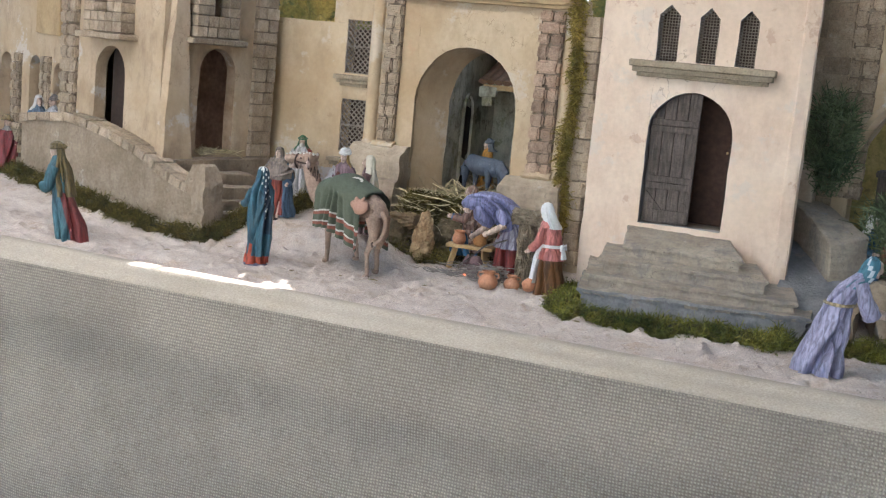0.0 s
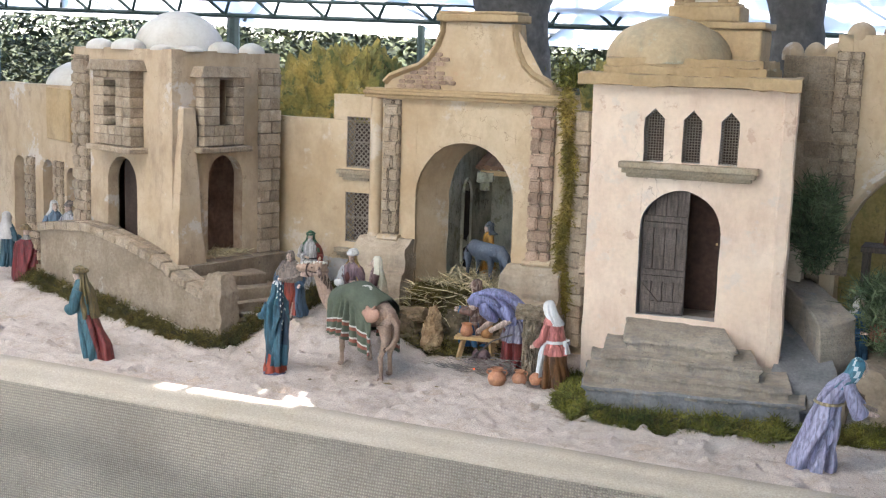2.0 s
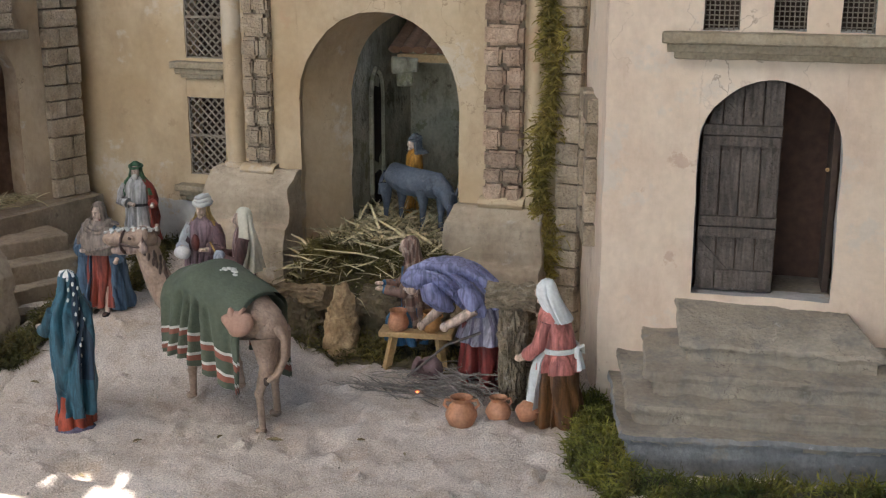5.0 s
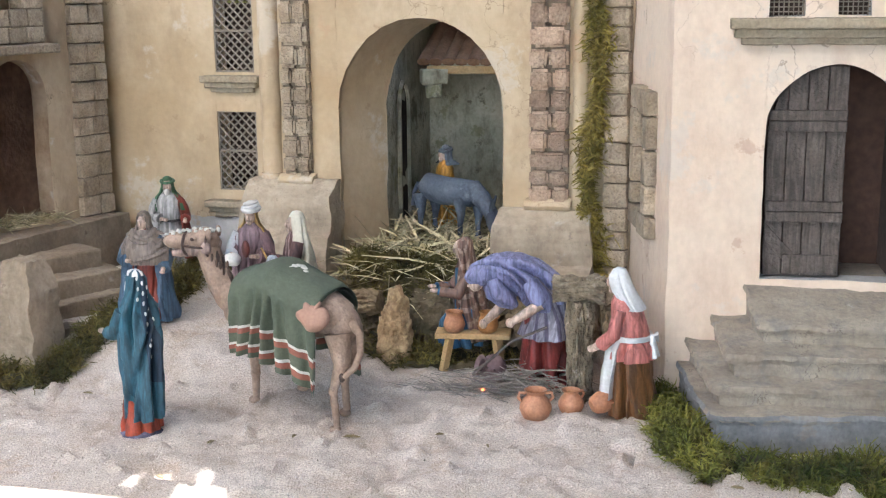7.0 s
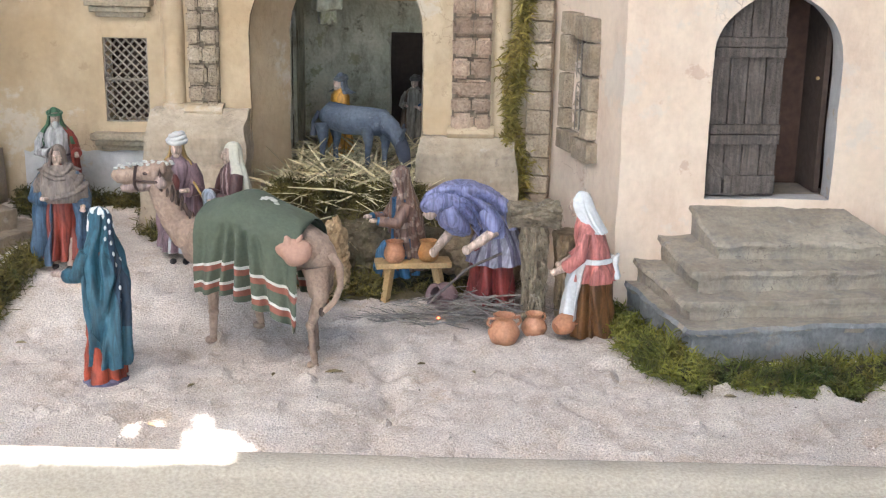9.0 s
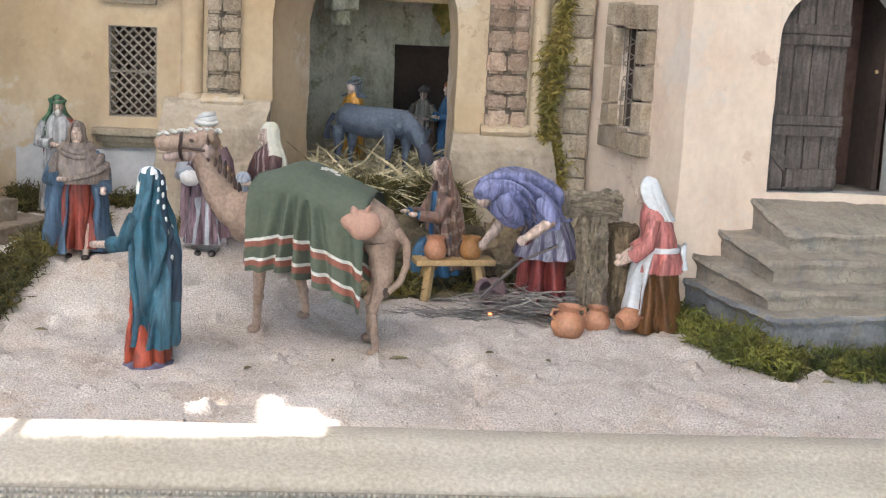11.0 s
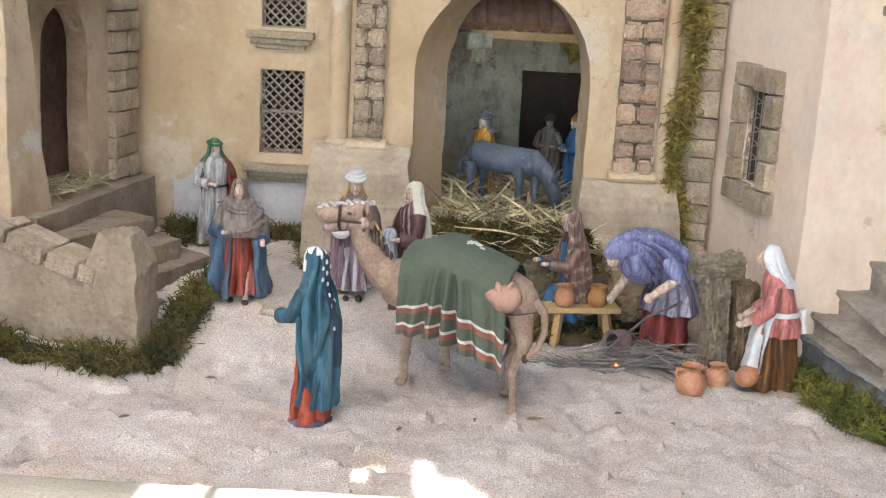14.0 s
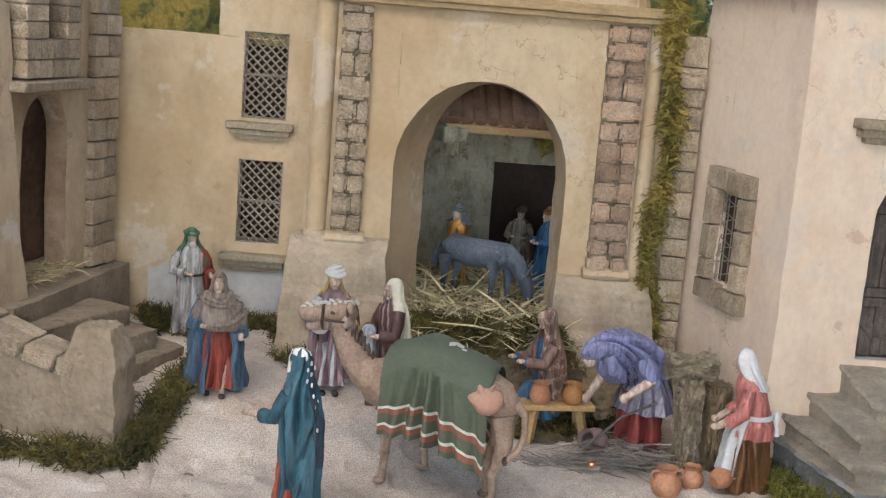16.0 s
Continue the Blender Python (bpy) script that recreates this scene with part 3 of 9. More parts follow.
bm = bmesh.new()
xs = lin(-3.2, 3.4, 220)
prof = [(2.42, -0.010), (2.410, 0.003), (2.398, 0.0075), (2.375, 0.0085), (2.360, 0.007), (2.354, 0.002), (2.345, -0.002), (2.325, -0.005), (2.306, -0.010), (2.298, -0.019), (2.295, -0.034)]
rows = [[bm.verts.new((x, y + 0.003 * noise.noise(Vector((x * 3, z * 20, 1))), z + 0.002 * noise.noise(Vector((x * 5, y * 9, 2))))) for x in xs] for y, z in prof]
for r0, r1 in zip(rows, rows[1:]):
    for i in range(len(xs) - 1):
        bm.faces.new((r0[i], r0[i + 1], r1[i + 1], r1[i]))
part("hem", local(bm, table), HEM, table, "pale cream cloth hem")
bm = bmesh.new()
zs = lin(-0.018, -0.9, 36)


def drape(x, z):
    k = min(1.0, -z / 0.5)
    k2 = 0.018 * math.exp(-((z + 0.13 + 0.03 * math.sin(x * 2.1)) / 0.055) ** 2)
    return 2.293 - k2 - 0.05 * k - 0.03 * k * noise.noise(Vector((x * 2.2, z * 0.8, 5))) - 0.02 * k * noise.noise(Vector((x * 5, z * 2, 9)))


rows = [[bm.verts.new((x, drape(x, z), z)) for x in xs] for z in zs]
for r0, r1 in zip(rows, rows[1:]):
    for i in range(len(xs) - 1):
        bm.faces.new((r0[i], r0[i + 1], r1[i + 1], r1[i]))
part("skirt", local(bm, table), BURLAP, table, "hanging coarse burlap skirt")
bm = bmesh.new()
box(bm, (0.1, 3.35, -0.06), (6.5, 2.1, 0.04))
part("table_board", local(bm, table), WOOD, table)

# ---- left house ----
LA = Vector((-0.69, 2.89, 0))           # its front corner
LU = Vector((0.28, 0.96, 0))            # along the right face, away from the corner
LN = Vector((LU.y, -LU.x, 0))           # out of the right face
LO = Vector((-0.337, -0.9416, 0))       # out of the left face
LV = Vector((LO.y, -LO.x, 0))           # along the left face, away from the corner


def on_right(s, z, out=0.0):
    p = LA + LU * s + LN * out
    return (p.x, p.y, z)


def on_left(s, z, out=0.0):
    p = LA + LV * s + LO * out
    return (p.x, p.y, z)


house = thing("left_house", (LA.x, LA.y, 0), "two-storey cream plaster house with dome and stone corners", "house")


def fit(ob, parent):
    """Hang an object built in world places under its thing."""
    ob.parent = parent
    ob.matrix_parent_inverse = parent.matrix_world.inverted()
    return ob


RL, LL = 0.385, 0.52
fit(wall("front_wall", on_right(0, 0)[:2], on_right(RL, 0)[:2], 0.0, 0.762, 0.038, [PLASTER_LEFT, REVEAL],
         [dict(s0=0.122, s1=0.246, zb=0.19, zt=0.474), dict(s0=0.136, s1=0.182, zb=0.55, zt=0.685, rise=0)], parent=house), house)
a, b = on_left(LL, 0), on_left(0.0, 0)
fit(wall("side_wall", a[:2], b[:2], 0.0, 0.765, 0.035, PLASTER_LEFT,
         [dict(s0=LL - 0.335, s1=LL - 0.178, zb=0.19, zt=0.457), dict(s0=LL - 0.280, s1=LL - 0.218, zb=0.545, zt=0.675, rise=0)], parent=house), house)
bk = LA + LU * RL + LV * LL
fit(wall("back_wall", on_right(RL, 0)[:2], (bk.x, bk.y), 0.0, 0.76, 0.03, PLASTER_LEFT, parent=house, size=0.1), house)
fit(wall("far_wall", (bk.x, bk.y), on_left(LL, 0)[:2], 0.0, 0.76, 0.03, PLASTER_LEFT, parent=house, size=0.1), house)
for z, nm in ((0.185, "floor_slab"), (0.5, "upper_floor"), (0.735, "roof_slab")):
    bm = bmesh.new()
    q = [LA + LU * 0.03 + LV * 0.03, LA + LU * (RL - 0.03) + LV * 0.03, LA + LU * (RL - 0.03) + LV * (LL - 0.03), LA + LU * 0.03 + LV * (LL - 0.03)]
    prism(bm, [(p.x, p.y) for p in q], z - 0.012, z)
    fit(part(nm, bm, PLASTER_LEFT, house), house)
# parapet blocks with rounded tops
for p, turn_, w, tall in [(on_right(0.075, 0.766, -0.02), 74, 0.065, 0.014), (on_right(0.19, 0.766, -0.02), 74, 0.080, 0.028), (on_right(0.295, 0.766, -0.02), 74, 0.066, 0.026),
                          (on_left(0.075, 0.768, -0.02), -20, 0.06, 0.014), (on_left(0.25, 0.768, -0.02), -20, 0.13, 0.028), (on_left(0.40, 0.768, -0.02), -20, 0.10, 0.026)]:
    bm = bmesh.new()
    ball(bm, (0, 0, 0), (w * 0.62, 0.034, tall * 1.05), 0, 20, 8, lo=-0.1)
    for v in bm.verts:
        v.co.x = math.copysign(min(abs(v.co.x), w * 0.47), v.co.x)
    bmesh.ops.transform(bm, matrix=pose(p[0], p[1], p[2] - 0.004, 0, 0, turn_), verts=bm.verts)
    roughen(bm, 0.03, 0.002)
    fit(part("merlon", bm, DOME, house), house)
bm = bmesh.new()
dc = LA + LU * 0.19 + LV * 0.235
ball(bm, (dc.x, dc.y, 0.76), (0.132, 0.132, 0.115), 0, 32, 14, lo=-0.05)
roughen(bm, 0.05, 0.002)
fit(part("dome", bm, DOME, house, "whitewashed plaster dome"), house)
# leaning buttress at the corner
bm = bmesh.new()
lo = [on_right(-0.02, 0.10, 0.045), on_right(0.094, 0.10, 0.045), on_right(0.094, 0.10, -0.002), on_right(-0.02, 0.10, -0.002)]
hi = [on_right(0.025, 0.61, 0.016), on_right(0.066, 0.61, 0.016), on_right(0.070, 0.615, -0.002), on_right(0.02, 0.615, -0.002)]
mid = [on_right(0.0, 0.33, 0.030), on_right(0.074, 0.33, 0.030), on_right(0.078, 0.33, -0.002), on_right(0.0, 0.33, -0.002)]
R3 = [[bm.verts.new(p) for p in r] for r in (lo, mid, hi)]
for A, B in zip(R3, R3[1:]):
    for i in range(4):
        bm.faces.new((A[i], A[(i + 1) % 4], B[(i + 1) % 4], B[i]))
bm.faces.new(R3[2])
bm.faces.new(R3[0][::-1])
roughen(bm, 0.03, 0.003)
fit(part("buttress", bm, PLASTER_LEFT, house, "sloping plaster buttress", bevel=0.006), house)


def ring_blocks(parent, put, u, s0, s1, z0, z1, w0, w1, v0, v1, out, warm=False):
    """Stone blocks in courses round a small window, with a hole at w0..w1, v0..v1."""
    turn = math.degrees(math.atan2(u.y, u.x))
    z = z0
    while z < z1 - 0.01:
        h = min(rs.uniform(0.024, 0.031), z1 - z)
        if z1 - z - h < 0.014:
            h = z1 - z
        spans = [(s0, s1)] if (z + h / 2 < v0 or z + h / 2 > v1) else [(s0, w0), (w1, s1)]
        for l, r in spans:
            k = max(1, round((r - l) / 0.040))
            cut = [l] + [l + (r - l) * (i + rs.uniform(-0.15, 0.15)) / k for i in range(1, k)] + [r]
            for c0, c1 in zip(cut, cut[1:]):
                stone(parent, put((c0 + c1) / 2, z + h / 2, out / 2), (c1 - c0 - 0.0018, out + 0.004, h - 0.0018), turn, "brick", warm, flat=not warm)
        z += h
    for l, r, b, t in ((s0, s1, z0, v0), (s0, s1, v1, z1), (s0, w0, v0, v1), (w1, s1, v0, v1)):
        bm = bmesh.new()
        box(bm, put((l + r) / 2, (b + t) / 2, (out - 0.001) / 2), (r - l - 0.003, out - 0.001, t - b), turn)
        fit(part("mortar", bm, MORTAR, parent), parent)


def box_window(parent, put, u, s0, s1, z0, z1, w0, w1, v0, v1, out):
    """A projecting stone window box with a sloping hood and a sill slab."""
    ring_blocks(parent, put, u, s0 + 0.012, s1 - 0.012, z0 + 0.018, z1 - 0.03, w0, w1, v0, v1, out)
    turn = math.degrees(math.atan2(u.y, u.x))
    bm = bmesh.new()
    mid = (s0 + s1) / 2
    box(bm, put(mid, z0 + 0.008, out / 2 + 0.006), (s1 - s0 + 0.012, out + 0.02, 0.016), turn)
    roughen(bm, 0.03, 0.0014)
    fit(part("window_sill", bm, STONE, parent, "stone ledge under the window", bevel=0.003), parent)
    bm = bmesh.new()
    box(bm, put(mid, z1 - 0.015, out / 2 + 0.003), (s1 - s0 + 0.014, out + 0.016, 0.03), turn, taper=0.86)
    roughen(bm, 0.03, 0.0014)
    fit(part("window_hood", bm, STONE, parent, bevel=0.003), parent)


box_window(house, on_right, LU, 0.066, 0.236, 0.485, 0.722, 0.136, 0.182, 0.55, 0.685, 0.035)
box_window(house, on_left, -LV, 0.128, 0.352, 0.475, 0.732, 0.218, 0.280, 0.545, 0.675, 0.042)
stone_column(house, LA, LU, LN, 0.302, 0.380, 0.0, 0.72, 0.034, 0.012, flat=True)
stone_column(house, LA, LV, LO, 0.43, 0.522, 0.0, 0.742, 0.034, 0.012)
# dark sheets that paint the shade inside the two box windows
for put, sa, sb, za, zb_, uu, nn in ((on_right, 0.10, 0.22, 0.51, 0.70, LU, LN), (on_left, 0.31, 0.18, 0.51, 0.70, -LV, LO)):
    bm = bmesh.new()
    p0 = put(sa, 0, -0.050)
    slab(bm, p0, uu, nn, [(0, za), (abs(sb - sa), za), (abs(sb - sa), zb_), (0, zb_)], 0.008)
    fit(part("window_shade_sheet", bm, DARK, house, "dark sheet painting the shade behind the window"), house)
bm = bmesh.new()
slab(bm, on_right(0.05, 0, -0.085), LU, LN, [(0, 0.186), (0.30, 0.186), (0.30, 0.49), (0, 0.49)], 0.01)
fit(part("doorway_backing", bm, ROOM_WARM, house, "reddish brown wall inside the doorway"), house)
# the dark door leaf inside the side doorway
bm = bmesh.new()
p0, p1 = on_left(0.325, 0.19, -0.05), on_left(0.19, 0.19, -0.05)
slab(bm, p0, (-LV), LO, [(0, 0.19), (0.14, 0.19), (0.14, 0.47), (0, 0.47)], 0.012)
fit(part("door", bm, DARK, house, "dark wooden door set back in the arch"), house)

# ---- terrace, low wall and steps before the left house ----
bm = bmesh.new()
prism(bm, [(-0.635, 2.925), (-0.72, 2.875), (-1.24, 3.0), (-1.45, 3.2), (-1.0, 3.25), (-0.57, 3.26), (-0.60, 3.05)], -0.01, 0.18)
roughen(bm, 0.05, 0.003)
tagged(finish(bm, "terrace", STEP_BROWN, bevel=0.005), "brown stone terrace before the house", "terrace", kind="structure")
steps = thing("left_steps", (-0.5, 3.05, 0), "worn brown stone steps up to the house", "steps")
# front edge from, front edge to, back end, height of each tread
TREADS = [((-0.625, 2.885), (-0.545, 3.258), (-0.60, 3.285), 0.178), ((-0.592, 2.90), (-0.500, 3.075), (-0.575, 3.125), 0.147), ((-0.548, 2.89), (-0.455, 3.062), (-0.52, 3.115), 0.117),
          ((-0.505, 2.88), (-0.414, 3.088), (-0.48, 3.13), 0.085), ((-0.462, 2.87), (-0.376, 3.07), (-0.43, 3.12), 0.058)]
for f0, f1, back, z in TREADS:
    bm = bmesh.new()
    w = Vector((-0.66, 3.12)) if z > 0.17 else Vector((-0.62, 3.0))
    prism(bm, [f0, f1, back, (w.x, w.y), (f0[0] - 0.05, f0[1] + 0.02)], -0.005, z)
    roughen(bm, 0.014, 0.0030, 26)
    fit(part("step", bm, STEP_BROWN, steps, bevel=0.005), steps)
parapet = thing("low_wall", (-0.85, 2.88, 0), "low curved plaster garden wall with stone capping", "wall")
WU = Vector((-0.9696, 0.2447, 0))
WN = Vector((-WU.y, WU.x, 0)) * -1
if WN.y > 0:
    WN = -WN
cap_line = [(0.022, 0.126), (0.05, 0.132), (0.10, 0.145), (0.164, 0.166), (0.25, 0.20), (0.349, 0.222), (0.46, 0.243), (0.576, 0.252), (0.70, 0.24), (0.79, 0.228)]
bm = bmesh.new()
W0 = Vector((-0.489, 2.79, 0))
outline = [(0.015, -0.01)] + [(0.80, -0.01)] + [(s, z - 0.012) for s, z in reversed(cap_line)]
slab(bm, W0, WU, WN, outline, 0.05)
bmesh.ops.triangulate(bm, faces=bm.faces[:])
roughen(bm, 0.03, 0.003)
fit(part("wall_body", bm, LOW_WALL, parapet, bevel=0.004), parapet)
# its far end turns back towards the house
bm = bmesh.new()
e = W0 + WU * 0.80
slab(bm, e + WN * 0.0, Vector((0.2, 0.98, 0)), Vector((-0.98, 0.2, 0)), [(0, -0.01), (0.25, -0.01), (0.25, 0.215), (0, 0.215)], 0.05)
roughen(bm, 0.03, 0.003)
fit(part("wall_return", bm, LOW_WALL, parapet, bevel=0.004), parapet)
for (s0, z0), (s1, z1) in zip(cap_line, cap_line[1:]):
    k = max(1, round((s1 - s0) / 0.055))
    for i in range(k):
        for row in (0, 1):
            f = (i + 0.5) / k
            s, z = s0 + (s1 - s0) * f, z0 + (z1 - z0) * f
            p = W0 + WU * s - WN * (0.010 + row * 0.034)
            ob = new("cap_stone", rs.choice(FLAT_MESHES))
            ob.parent = parapet
            ob.matrix_world = pose(p.x, p.y, z - 0.003 + rs.uniform(-0.0015, 0.0015), 0, 0, math.degrees(math.atan2(-WU.y, -WU.x))) @ pose(0, 0, 0, rs.uniform(-3, 3), math.degrees(math.atan2(z1 - z0, s1 - s0)), rs.uniform(-2, 2)) @ Matrix.Diagonal(((s1 - s0) / k - 0.002, 0.033, 0.024, 1))
bm = bmesh.new()
nw = [(-0.528, 2.796), (-0.450, 2.776), (-0.436, 2.838), (-0.514, 2.860)]
prism(bm, nw, -0.01, 0.185)
roughen(bm, 0.008, 0.0055, 26)
roughen(bm, 0.008, 0.0025, 75)
for v in bm.verts:
    k = max(0.0, v.co.z - 0.115) / 0.075
    c = Vector((-0.482, 2.818))
    v.co.xy = c + (v.co.xy - c) * (1 - 0.42 * k * k)
fit(part("end_pier", bm, LOW_WALL, parapet, "rough rounded plaster pier", bevel=0.018), parapet)
stone_column(parapet, e + WU * 0.0, WU, WN, -0.02, 0.03, 0.0, 0.21, 0.03, 0.012, two=False)

# ---- house further left ----
hut = thing("far_left_house", (-1.45, 3.25, 0), "low cream plaster house with arched openings", "house")
fa, fb = (-1.95, 3.42), (-1.17, 3.14)
fit(wall("front_wall", fa, fb, 0.0, 0.64, 0.04, PLASTER_LEFT,
         [dict(s0=0.50, s1=0.565, zb=0.10, zt=0.40), dict(s0=0.655, s1=0.72, zb=0.10, zt=0.385), dict(s0=0.30, s1=0.38, zb=0.1, zt=0.4)], parent=hut), hut)
fu, fn = uv_dir(fa, fb)
for s in (0.42, 0.61, 0.755):
    stone_column(hut, fa, fu, fn, s - 0.03, s + 0.03, 0.0, 0.40, 0.03, 0.01, two=True)
bm = bmesh.new()
slab(bm, Vector(fa).to_3d() + fn * 0.012, fu, fn, [(0.55, 0.47), (0.70, 0.465), (0.70, 0.63), (0.55, 0.635)], 0.02)
roughen(bm, 0.03, 0.002)
fit(part("shutter_panel", bm, PLASTER_ROOF, hut, "rust-brown plaster panel", bevel=0.003), hut)
# solid near-black core, paints the shade seen through the arches
bm = bmesh.new()
prism(bm, [(-1.95, 3.46), (-1.2, 3.19), (-1.1, 3.5), (-1.85, 3.78)], 0.0, 0.62)
fit(part("body", bm, DARK, hut), hut)
bm = bmesh.new()
ball(bm, (-1.42, 3.38, 0.62), (0.12, 0.12, 0.10), 0, 24, 10, lo=-0.05)
fit(part("dome", bm, DOME, hut, "whitewashed dome"), hut)

# ---- wall between left house and gate ----
back_wall = wall("wall_back", (-0.62, 3.29), (-0.20, 3.29), 0.0, 0.578, 0.05, PLASTER,
                 [dict(s0=0.62 - 0.370, s1=0.62 - 0.293, zb=0.223, zt=0.370, rise=0), dict(s0=0.62 - 0.370, s1=0.62 - 0.293, zb=0.441, zt=0.5775, rise=0)],
                 "cream plaster wall with two latticed windows")
raised = wall("wall_back_raised", (-0.415, 3.29), (-0.20, 3.29), 0.5785, 0.652, 0.05, PLASTER, [dict(s0=0.045, s1=0.122, zb=0.5785, zt=0.59, rise=0)], "raised part of the cream plaster wall")
# dark sheet close behind the lattices, its colour stands for the shade there
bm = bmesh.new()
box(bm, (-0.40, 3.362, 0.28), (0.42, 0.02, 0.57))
tagged(finish(bm, "lattice_shade_sheet", DARK), "dark sheet painting the shade behind the latticed windows", "wall", kind="structure")


# skim of grey whitewash along the foot of the wall, with an uneven upper edge
bm = bmesh.new()
xs_ = lin(-0.52, -0.235, 26)
slab(bm, (0, 3.2885), (1, 0), (0, -1), [(-0.52, -0.01), (-0.235, -0.01)] + [(x, 0.172 + 0.02 * noise.noise(Vector((x * 9, 1, 0))) + 0.012 * noise.noise(Vector((x * 40, 5, 0)))) for x in reversed(xs_)], 0.004)
bmesh.ops.triangulate(bm, faces=[f for f in bm.faces if len(f.verts) > 4])
tagged(finish(bm, "wall_dado", WHITEWASH), "grey whitewash skim along the foot of the wall", "wall", kind="structure")


def lattice(name, label, c, w, h, turn, cell=0.0154, r=0.0019):
    """A window grille of crossed diagonal bars in a thin frame."""
    g = thing(name, c, label, "window grille", "window grilles", turn)
    bm = bmesh.new()
    for sx in (-1, 1):
        box(bm, (sx * w / 2, 0, 0), (0.005, 0.008, h))
    for sz in (-1, 0, 1):
        box(bm, (0, 0, sz * h / 2), (w + 0.005, 0.008, 0.004))
    part("frame", bm, IRON, g)
    bm = bmesh.new()
    for sg in (-1, 1):
        k = -h - w
        while k < h + w:
            # the line z = sg * x + k, cut to the pane
            clip = []
            for x in (-w / 2, w / 2):
                zc = max(-h / 2, min(h / 2, sg * x + k))
                xc = (zc - k) / sg
                clip.append((xc, zc))
            if abs(clip[0][0]) <= w / 2 + 1e-6 and abs(clip[1][0]) <= w / 2 + 1e-6 and abs(clip[0][0] - clip[1][0]) > 0.002:
                bar(bm, (clip[0][0], sg * 0.001, clip[0][1]), (clip[1][0], sg * 0.001, clip[1][1]), r, 4)
            k += cell
    part("lattice", bm, IRON, g)
    return g


lattice("window_grille", "dark diagonal lattice in the upper window", (-0.3315, 3.296, 0.516), 0.077, 0.148, 0)
lattice("window_grille", "dark diagonal lattice in the lower window", (-0.3315, 3.296, 0.2965), 0.077, 0.147, 0)


def ledge(name, label, c, w, d, h, turn=0.0, mat=STONE):
    """A moulded stone ledge in three steps."""
    g = thing(name, c, label, "window sill", "window sills", turn)
    for k, (ww, dd, z, hh) in enumerate(((w, d, 0, h * 0.42), (w - 0.012, d * 0.72, -h * 0.42, h * 0.34), (w - 0.03, d * 0.45, -h * 0.74, h * 0.3))):
        bm = bmesh.new()
        box(bm, (0, -dd / 2 + 0.002, z - hh / 2), (ww, dd, hh))
        roughen(bm, 0.02, 0.0012, 40)
        part("moulding", bm, mat, g, bevel=0.002)
    return g


LEDGE = material("tan_wood_stone", (0.40, 0.32, 0.21), (0.50, 0.42, 0.30), 0.85, 20.0, 200, 0.4, (0.3, 0.23, 0.15), 0.5)
ledge("window_sill", "moulded tan ledge under the upper lattice window", (-0.335, 3.29, 0.436), 0.115, 0.026, 0.030, mat=LEDGE)
ledge("window_sill", "moulded tan ledge under the lower lattice window", (-0.335, 3.29, 0.205), 0.118, 0.028, 0.030, mat=LEDGE)

# ---- gate ----
gate = thing("gate_house", (0.03, 3.2, 0), "cream plaster gatehouse with an arch, stone pilasters and scrolled gable", "gatehouse")
gx0, gx1 = -0.245, 0.335
fit(wall("arch_wall", (gx0, 3.2), (gx1, 3.2), 0.0, 0.66, 0.10, PLASTER, [dict(s0=-0.100 - gx0, s1=0.190 - gx0, zb=0.0, zt=0.540, rise=0.155)], parent=gate), gate)
for nm, xa, xb, warm in (("left", -0.201, -0.147, False), ("right", 0.236, 0.303, True)):
    stone_column(gate, (0, 3.2), (1, 0), (0, -1), xa, xb, 0.245 if warm is False else 0.228, 0.648, 0.031, 0.016, warm)
# sloping pedestals at the foot of the pilasters
for x0, x1, zt, fl in ((-0.264, -0.100, 0.252, -0.02), (0.186, 0.342, 0.215, 0.02)):
    bm = bmesh.new()
    prof = [(0.0, 0.092), (0.09, 0.086), (zt - 0.080, 0.074), (zt - 0.072, 0.062), (zt - 0.030, 0.057), (zt - 0.014, 0.050), (zt, 0.034), (zt + 0.012, 0.020)]
    rings = []
    for z, d in prof:
        k = (zt - z) / zt
        xa, xb = x0 - (0.015 * k if fl < 0 else -0.0), x1 + 0.02 * k
        if fl < 0:
            xb = x1 + 0.0 * k
        else:
            xa = x0 - 0.03 * k
        rings.append([bm.verts.new(p) for p in ((xa, 3.2 - d, z), (xb, 3.2 - d, z), (xb, 3.215, z), (xa, 3.215, z))])
    for A, B in zip(rings, rings[1:]):
        for i in range(4):
            bm.faces.new((A[i], A[(i + 1) % 4], B[(i + 1) % 4], B[i]))
    bm.faces.new(rings[-1])
    bm.faces.new(rings[0][::-1])
    roughen(bm, 0.012, 0.0042, 24)
    fit(part("pedestal", bm, PEDESTAL, gate, "worn plaster pedestal", bevel=0.006), gate)
# plaster base mouldings under the stones and half-round plaster strips beside them
for xa, xb, z in ((-0.206, -0.142, 0.252), (0.231, 0.308, 0.222)):
    bm = bmesh.new()
    tube(bm, [(xa, 3.196, z + 0.010), ((xa + xb) / 2, 3.196, z + 0.011), (xb, 3.196, z + 0.010)], [(0.024, 0.011)] * 3, 14)
    roughen(bm, 0.02, 0.0016, 40)
    fit(part("base_moulding", bm, PLASTER, gate), gate)
for x, r, z in ((-0.224, 0.018, 0.25), (0.320, 0.014, 0.22)):
    bm = bmesh.new()
    tube(bm, [(x, 3.202, z + (0.652 - z) * i / 12) for i in range(13)], r, 16)
    tube(bm, [(x, 3.202, z), (x, 3.202, z + 0.022)], r + 0.005, 16)
    roughen(bm, 0.05, 0.0014, 30)
    fit(part("plaster_strip", bm, PLASTER, gate), gate)
